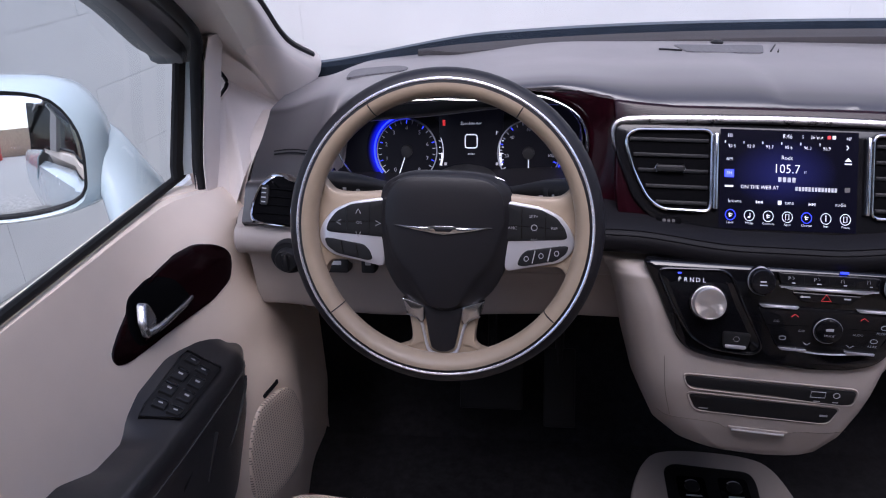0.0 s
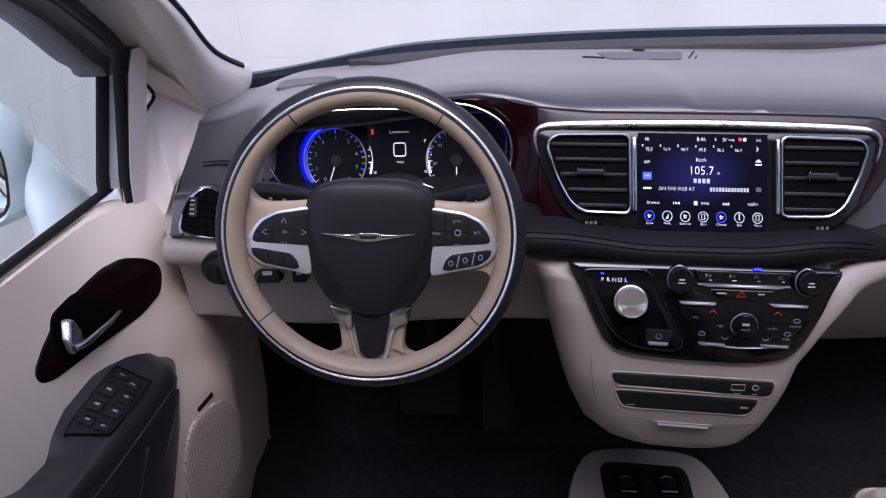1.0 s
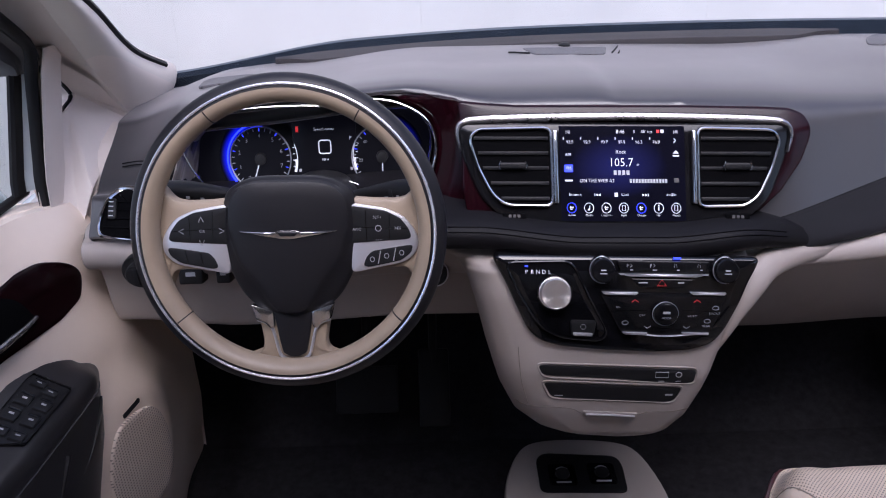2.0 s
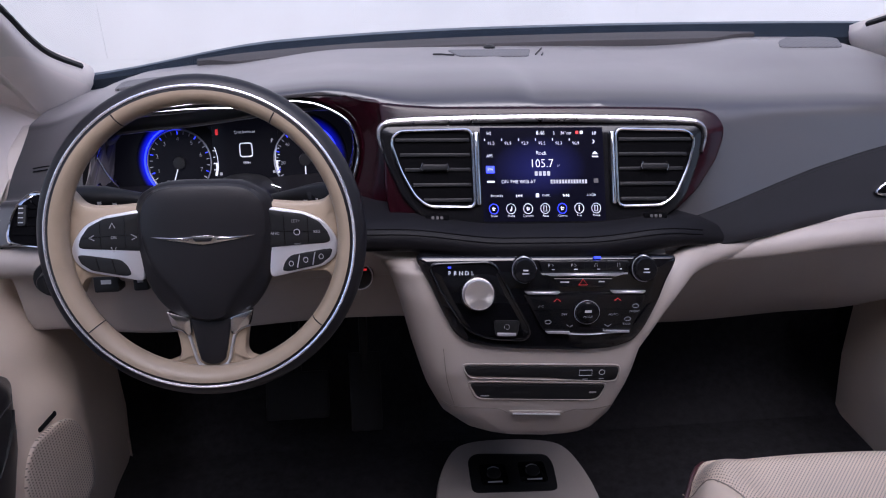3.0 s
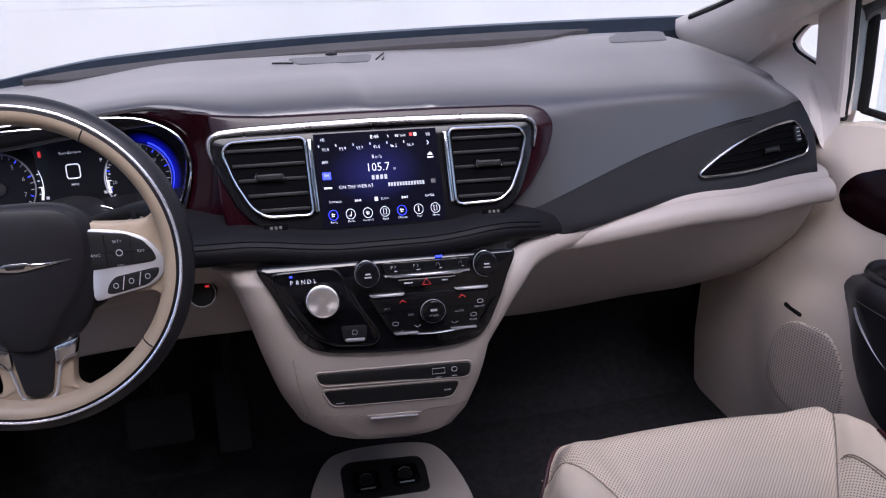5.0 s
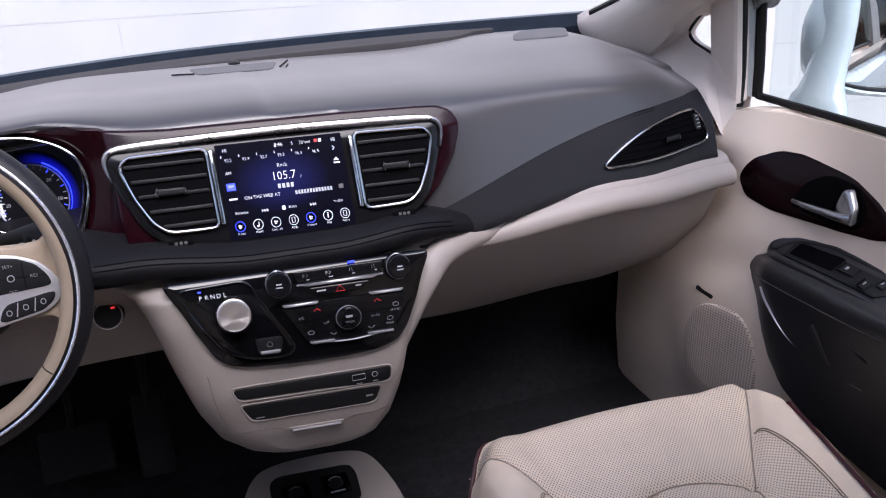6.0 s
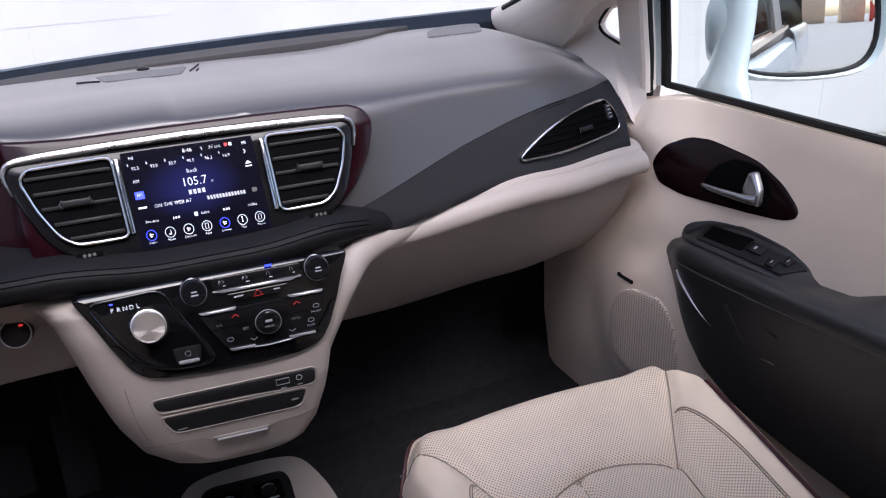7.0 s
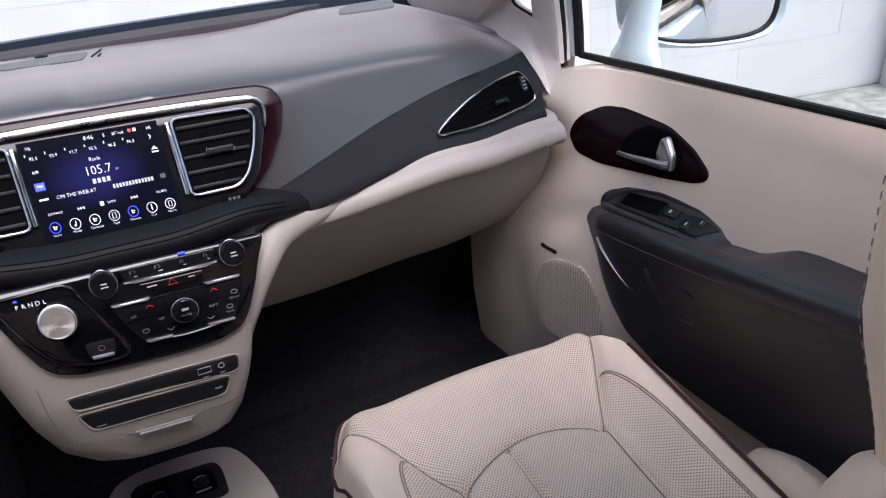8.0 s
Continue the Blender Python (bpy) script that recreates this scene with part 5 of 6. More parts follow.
            r.append((x0 + u * (0.255 - 0.05 * smoothstep(0.7, 1, v)), y0 + back * (1 - bol) + ridge_y(z) * bol + 0.03 * smoothstep(0.45, 0.95, -w), z))
        rows.append(r)
    part("backrest", thick_sheet(rows, (0, -0.09, -0.02)), SEAT, st, "cream leather backrest")
    ridge = [Vector((x0 + side * 0.240, y0 + ridge_y(z) + 0.001, z)) for z in np.linspace(0.74, 1.16, 50)]
    for k in range(0, 48, 2):
        part("stitch", tube(ridge[k:k + 2], 0.0009, 4), TAN, st)
    lump = [[Vector((x0 + side * (0.235 + 0.0 * a) + rr * math.cos(q) * 0.9, y0 + 0.045 + rr * math.sin(q), 0.66 + hh)) for q in np.linspace(0, 2 * math.pi, 19)[:-1]] for a, (rr, hh) in enumerate(((0.085, -0.1), (0.09, -0.02), (0.085, 0.05), (0.065, 0.10), (0.03, 0.125), (0.005, 0.13)))]
    part("backrest_bolster", loft([spline(r, 2, True) for r in lump], closed_v=True), SEAT, st, "cream leather bolster")
    cover = [[Vector((x0 + side * 0.275 + 0.045 * rr * math.cos(q), y0 + 0.19 + 0.10 * rr * math.sin(q), 0.52 + hh)) for q in np.linspace(0, 2 * math.pi, 21)[:-1]] for rr, hh in ((1.0, -0.12), (1.0, 0.04), (0.93, 0.085), (0.75, 0.112), (0.45, 0.127), (0.02, 0.132))]
    part("recliner_cover", loft(cover, closed_v=True), SEAT, st, "cream recliner cover")
    return st


seat("passenger_seat", 0.420, 0.0, 1, "cream perforated leather passenger seat with burgundy piping")
seat("driver_seat", -0.430, -0.045, -1, "cream perforated leather driver seat behind the steering wheel")


# ---- dashboard details ----
def bar(to, x, z, w, h, mat, parent, high=0.0002, low=-0.0006, name="mark"):
    return part(name, slab([(x - w / 2, z - h / 2), (x + w / 2, z - h / 2), (x + w / 2, z + h / 2), (x - w / 2, z + h / 2)], to, low, high, 0.00005, rings=0, back=False), mat, parent, smooth=False)


def line(to, pts, w, mat, parent, high=0.0004, closed=False, name="mark"):
    return part(name, band(pts, to, w, -0.0004, high, closed=closed), mat, parent)


# touch screen picture
glassy = lambda x, z, h=0.0: on_screen(x, z, 0.0003 + h)
SL, SW, ST, SH = SX - 0.084, 0.168, 1.1045, 0.115
scr = lambda u, v: (SL + u * SW, ST - v * SH)


def say(text, u, v, size, mat=WHITE, align='CENTER'):
    x, z = scr(u, v)
    words(text, size * 0.9, glassy, x, z, 0.0004, mat, display, align)


say("HI", 0.07, 0.06, 0.0068)
say("8:46", 0.49, 0.055, 0.0078)
say("S", 0.60, 0.055, 0.006)
say("36°out", 0.70, 0.055, 0.006)
bar(glassy, *scr(0.79, 0.05), 0.004, 0.004, RED, display)
bar(glassy, *scr(0.825, 0.05), 0.004, 0.004, WHITE, display)
say("HI", 0.93, 0.06, 0.0068)
for k, t in enumerate(("92.5", "92.9", "93.7", "95.5", "96.3", "96.9")):
    say(t, 0.085 + k * 0.138, 0.165, 0.0062)
    bar(glassy, *scr(0.035 + k * 0.138, 0.125), 0.001, 0.003, WHITE, display)
line(glassy, [scr(0.915, 0.125), scr(0.93, 0.148), scr(0.915, 0.171)], 0.0011, WHITE, display)
say("AM", 0.068, 0.30, 0.0062)
bar(glassy, *scr(0.07, 0.445), 0.0115, 0.009, BLUE, display, high=0.0001)
say("FM", 0.07, 0.445, 0.006)
bar(glassy, *scr(0.07, 0.575), 0.0105, 0.0022, WHITE, display)
say("Rock", 0.49, 0.27, 0.0075)
say("105.7", 0.49, 0.385, 0.0165)
say("ST", 0.625, 0.41, 0.004)
for k in range(4):
    bar(glassy, *scr(0.442 + k * 0.034, 0.490), 0.0040, 0.0056, SOFT, display)
say("ON THE WEB AT", 0.155, 0.578, 0.0069, align='LEFT')
for k in range(13):
    bar(glassy, *scr(0.565 + k * 0.0235, 0.578), 0.0028, 0.0048, SOFT, display)
part("mark", slab([scr(0.905, 0.285), scr(0.955, 0.285), scr(0.93, 0.25)], glassy, -0.0003, 0.0002, 0.00005, rings=0, back=False), WHITE, display, smooth=False)
bar(glassy, *scr(0.93, 0.31), 0.0085, 0.0016, WHITE, display)
bar(glassy, *scr(0.93, 0.57), 0.0065, 0.0055, THREAD, display)
say("browse", 0.115, 0.725, 0.0062)
for u, d in ((0.30, -1), (0.675, 1)):
    for e in (0, 1):
        part("mark", slab([scr(u + d * (0.018 + 0.022 * e - 0.02), 0.728), scr(u + d * (0.0 + 0.022 * e - 0.02), 0.712), scr(u + d * (0.0 + 0.022 * e - 0.02), 0.744)], glassy, -0.0003, 0.0002, 0.00005, rings=0, back=False), WHITE, display, smooth=False)
    bar(glassy, *scr(u + d * 0.026, 0.728), 0.0009, 0.0036, WHITE, display)
bar(glassy, *scr(0.445, 0.725), 0.0045, 0.0050, WHITE, display)
say("tune", 0.515, 0.722, 0.0066)
say("audio", 0.885, 0.722, 0.0066)
for k, t in enumerate(("Radio", "Media", "Controls", "Apps", "Climate", "Nav", "Phone")):
    u = 0.085 + k * 0.1395
    c = scr(u, 0.868)
    line(glassy, circle(c[0], c[1], 0.0062, 20), 0.0008, BLUE if k in (0, 4) else WHITE, display, closed=True)
    if k == 1:
        bar(glassy, c[0] + 0.001, c[1] + 0.0005, 0.0009, 0.005, WHITE, display)
        bar(glassy, c[0] - 0.0004, c[1] - 0.002, 0.0026, 0.002, WHITE, display)
    elif k in (3, 6):
        line(glassy, [(c[0] - 0.002, c[1] - 0.0032), (c[0] + 0.002, c[1] - 0.0032), (c[0] + 0.002, c[1] + 0.0032), (c[0] - 0.002, c[1] + 0.0032)], 0.0009, WHITE, display, closed=True)
    elif k == 5:
        bar(glassy, c[0], c[1] - 0.0006, 0.0014, 0.0046, WHITE, display)
        bar(glassy, c[0], c[1] + 0.0032, 0.0018, 0.0016, WHITE, display)
    else:
        bar(glassy, c[0], c[1] + 0.0008, 0.0052, 0.0010, WHITE, display)
        bar(glassy, c[0], c[1] - 0.0014, 0.0034, 0.0010, WHITE, display)
        bar(glassy, c[0] - 0.0012, c[1], 0.0010, 0.0050, WHITE, display)
    say(t, u, 0.945, 0.0046)

# control panel on the centre console
ctl = thing("control_panel", "gloss black control panel with gear selector and climate keys", "control panel", at=(0, 0.69, 0.9))
panel = lambda x, z, h=0.0: on_dash(x, z, 0.0105 + h)
part("selector_plate", slab(rounded([(-0.160, 0.950), (-0.07, 0.952), (-0.048, 0.905), (-0.022, 0.856), (-0.03, 0.842), (-0.085, 0.847), (-0.113, 0.862), (-0.142, 0.912)], 0.014, 4), panel, -0.006, 0.0016, 0.0012, rings=3), GLOSS, ctl, "gloss black selector plate")
kn = lambda a, b, h=0.0: panel(-0.094 + a, 0.911 + b, h)
sel = part("gear_selector", turned([(0.0235, 0.0), (0.0228, 0.004), (0.0206, 0.005), (0.0203, 0.0135), (0.0197, 0.0152), (0.0190, 0.016), (0.0186, 0.0160), (0.0184, 0.0155), (0.0180, 0.0154), (0.009, 0.0152), (0.0, 0.0152)], kn, 64), BRUSHED, ctl, "round brushed aluminium gear selector")
mid = kn(0, 0, 0) - ctl.location
sel.location = mid
sel.data.transform(Matrix.Translation(-mid))
part("plate_lip", band(rounded([(-0.160, 0.950), (-0.07, 0.952), (-0.048, 0.905), (-0.022, 0.856), (-0.03, 0.842), (-0.085, 0.847), (-0.113, 0.862), (-0.142, 0.912)], 0.014, 4), panel, 0.0035, -0.002, 0.0045), GLOSS, ctl)
part("selector_collar", band(circle(0, 0, 0.0225, 40), kn, 0.004, 0.0, 0.005), GLOSS, sel)
for k, t in enumerate("PRNDL"):
    words(t, 0.0078, panel, -0.131 + k * 0.0076, 0.9385, 0.0042, WHITE, ctl)
bar(panel, -0.131, 0.9458, 0.004, 0.0018, BLUE, ctl, high=0.0042, name="lamp")
pb = part("parking_brake_switch", slab(rounded([(-0.074, 0.874), (-0.038, 0.873), (-0.042, 0.848), (-0.071, 0.849)], 0.005, 3), panel, 0.0, 0.005, 0.002, rings=1), BLACK, ctl, "black parking brake switch")
part("switch_lip", slab(rounded([(-0.070, 0.856), (-0.043, 0.855), (-0.044, 0.850), (-0.069, 0.851)], 0.002, 2), panel, 0.003, 0.0075, 0.0015, rings=0), SILVER, pb, "silver lip")
line(panel, circle(-0.056, 0.864, 0.0036, 16), 0.0009, PRINT, pb, 0.0055, True)
for x, nm in ((-0.032, "volume knob"), (0.129, "tuning knob")):
    to = lambda a, b, h=0.0, x=x: panel(x + a, 0.9415 + b, h)
    k = part("rotary_knob", turned([(0.0175, 0.0), (0.017, 0.006), (0.0155, 0.0075), (0.0150, 0.016), (0.0135, 0.0175), (0.0, 0.0172)], to, 36), SATIN, ctl, "black rotary %s" % nm)
    part("knob_ring", band(circle(0, 0, 0.0162, 32), to, 0.0009, 0.005, 0.0090), SILVER, k, "silver ring")
    bar(to, 0, 0.001, 0.007, 0.0016, PRINT, k, high=0.0178, low=0.0172)
    bar(to, 0, -0.003, 0.009, 0.0016, PRINT, k, high=0.0178, low=0.0172)
key_row = part("keypad", slab(rounded([(-0.012, 0.953), (0.110, 0.952), (0.105, 0.938), (-0.007, 0.9385)], 0.003, 2), panel, 0.0, 0.0045, 0.0012, rings=1), SATIN, ctl, "row of black keys")
for k in range(1, 4):
    bar(panel, -0.010 + k * 0.0295, 0.9455, 0.0007, 0.0125, GLOSS, key_row, high=0.0048, low=0.003)
for k, w in enumerate((0.008, 0.011, 0.008, 0.006)):
    x = 0.004 + k * 0.0305
    if k < 2:
        words("P", 0.0062, panel, x - 0.002, 0.9465, 0.0049, PRINT, key_row)
        line(panel, [(x + 0.0012, 0.945), (x + 0.004, 0.947), (x + 0.0012, 0.949)], 0.0007, PRINT, key_row, 0.0051)
    else:
        line(panel, [(x - 0.002, 0.9445), (x - 0.001, 0.949)], 0.0007, PRINT, key_row, 0.0051)
        line(panel, [(x + 0.002, 0.9445), (x + 0.001, 0.949)], 0.0007, PRINT, key_row, 0.0051)
    bar(panel, x + 0.003, 0.9418, w * 0.5, 0.0012, PRINT, key_row, high=0.0048, low=0.003)
bar(panel, 0.068, 0.9555, 0.009, 0.0024, BLUE, ctl, high=0.0030, name="lamp")
part("silver_strip", slab(rounded([(-0.010, 0.9372), (0.108, 0.9365), (0.092, 0.9325), (0.004, 0.9335)], 0.0012, 2), panel, 0.0, 0.0075, 0.0015, rings=0), SILVER, ctl, "silver strip")
lower = part("keypad", slab(rounded([(0.006, 0.931), (0.089, 0.930), (0.076, 0.919), (0.018, 0.9195)], 0.003, 2), panel, 0.0, 0.0042, 0.0012, rings=1), SATIN, ctl, "row of black keys")
for x, w in ((0.022, 0.012), (0.072, 0.008)):
    bar(panel, x, 0.9255, w, 0.0018, PRINT, lower, high=0.0046, low=0.003)
line(panel, [(0.041, 0.9215), (0.053, 0.9215), (0.047, 0.9295)], 0.0012, RED, lower, 0.0050, True)
clim = part("climate_panel", slab(rounded([(-0.034, 0.911), (0.016, 0.912), (0.086, 0.911), (0.134, 0.909), (0.115, 0.857), (0.10, 0.853), (0.01, 0.853), (-0.006, 0.857)], 0.004, 3), panel, 0.0, 0.0035, 0.0015, rings=2), SATIN, ctl, "black climate keypad")
for a, b in ((-0.032, 0.016), (0.084, 0.132)):
    part("silver_strip", slab(rounded([(a, 0.9135), (b, 0.913), (b - 0.003, 0.9095), (a + 0.004, 0.910)], 0.001, 2), panel, 0.0, 0.0065, 0.0012, rings=0), SILVER, clim)
for a, b in ((-0.004, 0.030), (0.075, 0.112)):
    part("silver_strip", slab(rounded([(a, 0.8568), (b, 0.8560), (b, 0.8525), (a + 0.004, 0.8530)], 0.001, 2), panel, 0.0, 0.0065, 0.0012, rings=0), SILVER, clim)
line(panel, spline([(0.005, 0.8545), (0.05, 0.8505), (0.10, 0.8535)], 5), 0.0018, SILVER, clim, 0.0055)
cd = lambda a, b, h=0.0: panel(0.052 + a, 0.884 + b, h)
dial = part("mode_dial", turned([(0.0185, 0.0), (0.018, 0.006), (0.016, 0.0075), (0.0155, 0.0125), (0.014, 0.0135), (0.0, 0.0132)], cd, 36), SATIN, clim, "black mode dial")
part("knob_ring", band(circle(0, 0, 0.0170, 32), cd, 0.0009, 0.005, 0.0082), SILVER, dial)
words("MODE", 0.0044, cd, 0, -0.0055, 0.0139, PRINT, dial)
bar(cd, 0.0, 0.0025, 0.009, 0.0035, PRINT, dial, high=0.0139, low=0.013)
for x, z, t in ((-0.010, 0.893, "A/C"), (0.022, 0.881, "OFF"), (0.089, 0.880, "AUTO"), (0.118, 0.884, "FRONT"), (0.108, 0.8655, "REAR")):
    words(t, 0.0046, panel, x, z, 0.0040, PRINT, clim)
for x, z in ((0.000, 0.870), (0.119, 0.892), (0.109, 0.873)):
    line(panel, circle(x, z, 0.0042, 12, 0.0028), 0.0010, PRINT, clim, 0.0043, True)
for x in (0.012, 0.094):
    line(panel, [(x - 0.0045, 0.900), (x, 0.9035), (x + 0.0045, 0.900)], 0.0011, RED, clim, 0.0043)
    x2 = x + (0.018 if x < 0.05 else -0.012)
    line(panel, [(x2 - 0.0045, 0.8655), (x2, 0.862), (x2 + 0.0045, 0.8655)], 0.0011, PRINT, clim, 0.0043)
line(panel, [(-0.02, 0.887), (0.030, 0.8885)], 0.0006, GLOSS, clim, 0.0042)
line(panel, [(0.075, 0.888), (0.120, 0.887)], 0.0006, GLOSS, clim, 0.0042)

# storage slots under the panel
skin = lambda x, z, h=0.0: on_dash(x, z, 0.003 + h)
s1 = part("upper_slot", slab(rounded([(-0.114, 0.803), (0.104, 0.797), (0.102, 0.776), (0.085, 0.772), (0.0, 0.781), (-0.10, 0.786), (-0.112, 0.790)], 0.006, 4), skin, -0.01, 0.0012, 0.001, rings=2), BLACK, body, "black open slot")
line(skin, [(0.048, 0.784), (0.066, 0.784), (0.066, 0.793), (0.048, 0.793)], 0.0014, PRINT, s1, 0.0022, True)
line(skin, circle(0.080, 0.789, 0.0040, 14), 0.0014, PRINT, s1, 0.0022, True)
bar(skin, 0.057, 0.7775, 0.008, 0.0016, PRINT, s1, high=0.0016, low=0.0)
bar(skin, 0.080, 0.7775, 0.007, 0.0016, PRINT, s1, high=0.0016, low=0.0)
s2 = part("lower_slot", slab(rounded([(-0.107, 0.774), (0.0, 0.770), (0.088, 0.766), (0.078, 0.742), (0.055, 0.737), (-0.05, 0.741), (-0.095, 0.748)], 0.007, 4), skin, -0.01, 0.0012, 0.001, rings=2), BLACK, body, "black open slot")
bar(skin, -0.085, 0.7505, 0.012, 0.0016, PRINT, s2, high=0.0016, low=0.0)
bar(skin, 0.070, 0.753, 0.010, 0.003, PRINT, s2, high=0.0016, low=0.0)
for o, nm in (([(-0.117, 0.806), (0.106, 0.800), (0.104, 0.772), (-0.108, 0.783)], 1), ([(-0.110, 0.777), (0.090, 0.769), (0.079, 0.738), (-0.097, 0.745)], 2)):
    part("slot_lip", band(rounded(o, 0.009, 4), skin, 0.003, -0.002, 0.0018), BEIGE, body)
pull = part("drawer_pull", slab(rounded([(-0.050, 0.7225), (0.031, 0.7185), (0.024, 0.705), (-0.042, 0.7085)], 0.004, 3), skin, -0.008, 0.0022, 0.0015, rings=1), BEIGE, body, "beige drawer pull")
line(skin, [(-0.044, 0.716), (0.025, 0.7125)], 0.0034, SILVER, pull, 0.0065)
for pts in ([(-0.146, 0.742), (-0.126, 0.731), (-0.069, 0.726), (-0.052, 0.718)], [(0.032, 0.715), (0.045, 0.7205), (0.076, 0.7215), (0.103, 0.728)], [(-0.142, 0.83), (-0.138, 0.78), (-0.128, 0.735)]):
    line(skin, spline(pts, 5), 0.0007, SEAMLINE, body, 0.0003, name="joint")

# pad seams, side vents, speaker mesh, light sensor
for s in (1, -1):
    pts = [p[:2] for p in SEAM if 0.17 < p[0] < 0.62] if s > 0 else spline([(-0.64, 1.060), (-0.68, 1.058), (-0.712, 1.052)], 8)
    ln = [on_pad(p[0], p[1], -0.0004) for p in pts]
    part("pad_seam", tube(ln, 0.0011, 5), LEDGE, dash)
    part("pad_seam", tube([p + Vector((0, -0.0016, -0.0045)) for p in ln], 0.0010, 5), LEDGE, dash)
for k in (0.25, 0.75):
    ln = [Vector(r[3]).lerp(Vector(r[2]), k) + Vector((0, -0.001, 0.0006)) for r in led if -0.26 < r[0][0] < 0.235]
    part("ledge_seam", tube(ln, 0.0009, 5), VENT, dash)


def side_vent(s):
    dx, dz = (-0.014, -0.016) if s < 0 else (0.0, 0.0)
    o = spline([(s * x, z) for x, z in ((0.507, 0.991), (0.523, 1.002), (0.547, 1.015), (0.575, 1.027), (0.613, 1.037), (0.651, 1.043), (0.682, 1.044), (0.698, 1.040), (0.708, 1.028), (0.714, 1.010), (0.712, 0.997), (0.698, 0.992), (0.663, 0.989), (0.614, 0.986), (0.568, 0.985), (0.526, 0.985), (0.511, 0.986))], 3, True)
    to = lambda x, z, h=0.0: on_pad(x + dx, z + dz, h)
    v = part("side_vent", slab(inset(o, 0.002), to, -0.02, 0.0025, 0.001, rings=4), VENT, dash, "black side vent in a chrome surround")
    part("vent_frame", band(o, to, 0.0050, -0.006, 0.0075), CHROME, v, "chrome frame")
    for k in range(5):
        z = 0.993 + k * 0.0098
        a = table(z, [0.985, 0.993, 1.012, 1.030, 1.042], [0.545, 0.53, 0.55, 0.585, 0.63])
        b = table(z, [0.985, 1.03, 1.045], [0.714, 0.70, 0.692])
        part("slat", band([(s * (a + (b - a) * q / 6), z) for q in range(7)], to, 0.0024, -0.002, 0.0045, closed=False), VENT, v)
    part("vent_tab", slab(rounded([(s * 0.622, 1.006), (s * 0.652, 1.006), (s * 0.652, 1.013), (s * 0.622, 1.013)], 0.002, 2), to, 0.003, 0.011, 0.002, rings=0), BLACK, v)
    for x in (0.622, 0.651):
        part("tab_end", band([(s * x, 1.005), (s * (x + 0.001), 1.0095), (s * x, 1.014)], to, 0.0022, 0.006, 0.0118, closed=False), CHROME, v)
    tw = part("vent_thumbwheel", slab(rounded([(s * 0.690, 1.012), (s * 0.703, 1.012), (s * 0.701, 1.036), (s * 0.690, 1.036)], 0.004, 3), to, 0.0, 0.008, 0.002, rings=0), BLACK, v)
    for k in range(4):
        bar(to, s * 0.697, 1.016 + k * 0.0055, 0.007, 0.0012, PRINT, tw, high=0.0086, low=0.007)


side_vent(1)
side_vent(-1)
for o in ([(-0.633, 1.038), (-0.637, 1.099), (-0.615, 1.12), (-0.562, 1.122), (-0.533, 1.092), (-0.536, 1.054), (-0.604, 1.036)], [(0.485, 1.10), (0.592, 1.088), (0.625, 1.17), (0.605, 1.20), (0.548, 1.20), (0.505, 1.15)]):
    part("speaker_mesh", slab(rounded(o, 0.015, 4), on_top_pad, -0.006, 0.0016, 0.0012, rings=6), MESH, dash, "dark perforated speaker mesh")
o = rounded([(-0.075, 1.105), (0.045, 1.108), (0.062, 1.185), (-0.09, 1.18)], 0.012, 4)
part("speaker_mesh", slab(o, on_top_pad, -0.006, 0.0016, 0.0012, rings=6), MESH, dash, "dark perforated speaker mesh")
for pts in ([(-0.118, 1.13), (-0.105, 1.128), (-0.082, 1.118)], [(0.060, 1.125), (0.083, 1.19)], [(0.070, 1.12), (0.076, 1.14)]):
    part("mesh_joint", band(pts, on_top_pad, 0.002, -0.001, 0.0030, closed=False), BLACK, dash)
part("light_sensor", turned([(0.011, -0.002), (0.0105, 0.003), (0.006, 0.006), (0.0, 0.0068)], lambda a, b, h: on_top_pad(-0.010 + a, 1.206 + b, h), 20), BLACK, dash, "small black light sensor")

# glovebox joint, start button, switches
knob_at = lambda x, z, y, tilt=0.25: (lambda a, b, h=0.0: Vector((x + a, y + b * tilt - h * 0.96, z + b * 0.96 + h * tilt)))
to = knob_at(-0.253, 0.911, 0.760, 0.33)
st = part("start_button", turned([(0.0195, -0.02), (0.0195, 0.004), (0.018, 0.006), (0.0165, 0.005), (0.0160, 0.0035), (0.0, 0.0045)], to, 32), BLACK, dash, "black round start button")
part("knob_ring", band(circle(0, 0, 0.0182, 28), to, 0.002, 0.002, 0.0072), SILVER, st)
bar(to, 0.008, 0.009, 0.005, 0.0026, RED, st, high=0.0052, low=0.003)
to = knob_at(-0.671, 0.931, 0.762, 0.05)
hl = part("headlamp_switch", turned([(0.0265, -0.02), (0.0265, 0.004), (0.025, 0.006), (0.021, 0.005), (0.0175, 0.006), (0.017, 0.018), (0.0155, 0.020), (0.0, 0.0195)], to, 36), BLACK, dash, "black headlamp dial")
part("dial_grip", slab(rounded([(-0.004, -0.014), (0.004, -0.014), (0.004, 0.014), (-0.004, 0.014)], 0.002, 2), to, 0.015, 0.026, 0.002, rings=0), BLACK, hl)
line(to, [(-0.008, 0.009), (0.0, 0.012), (0.008, 0.009)], 0.0022, CHROME, hl, 0.0215)
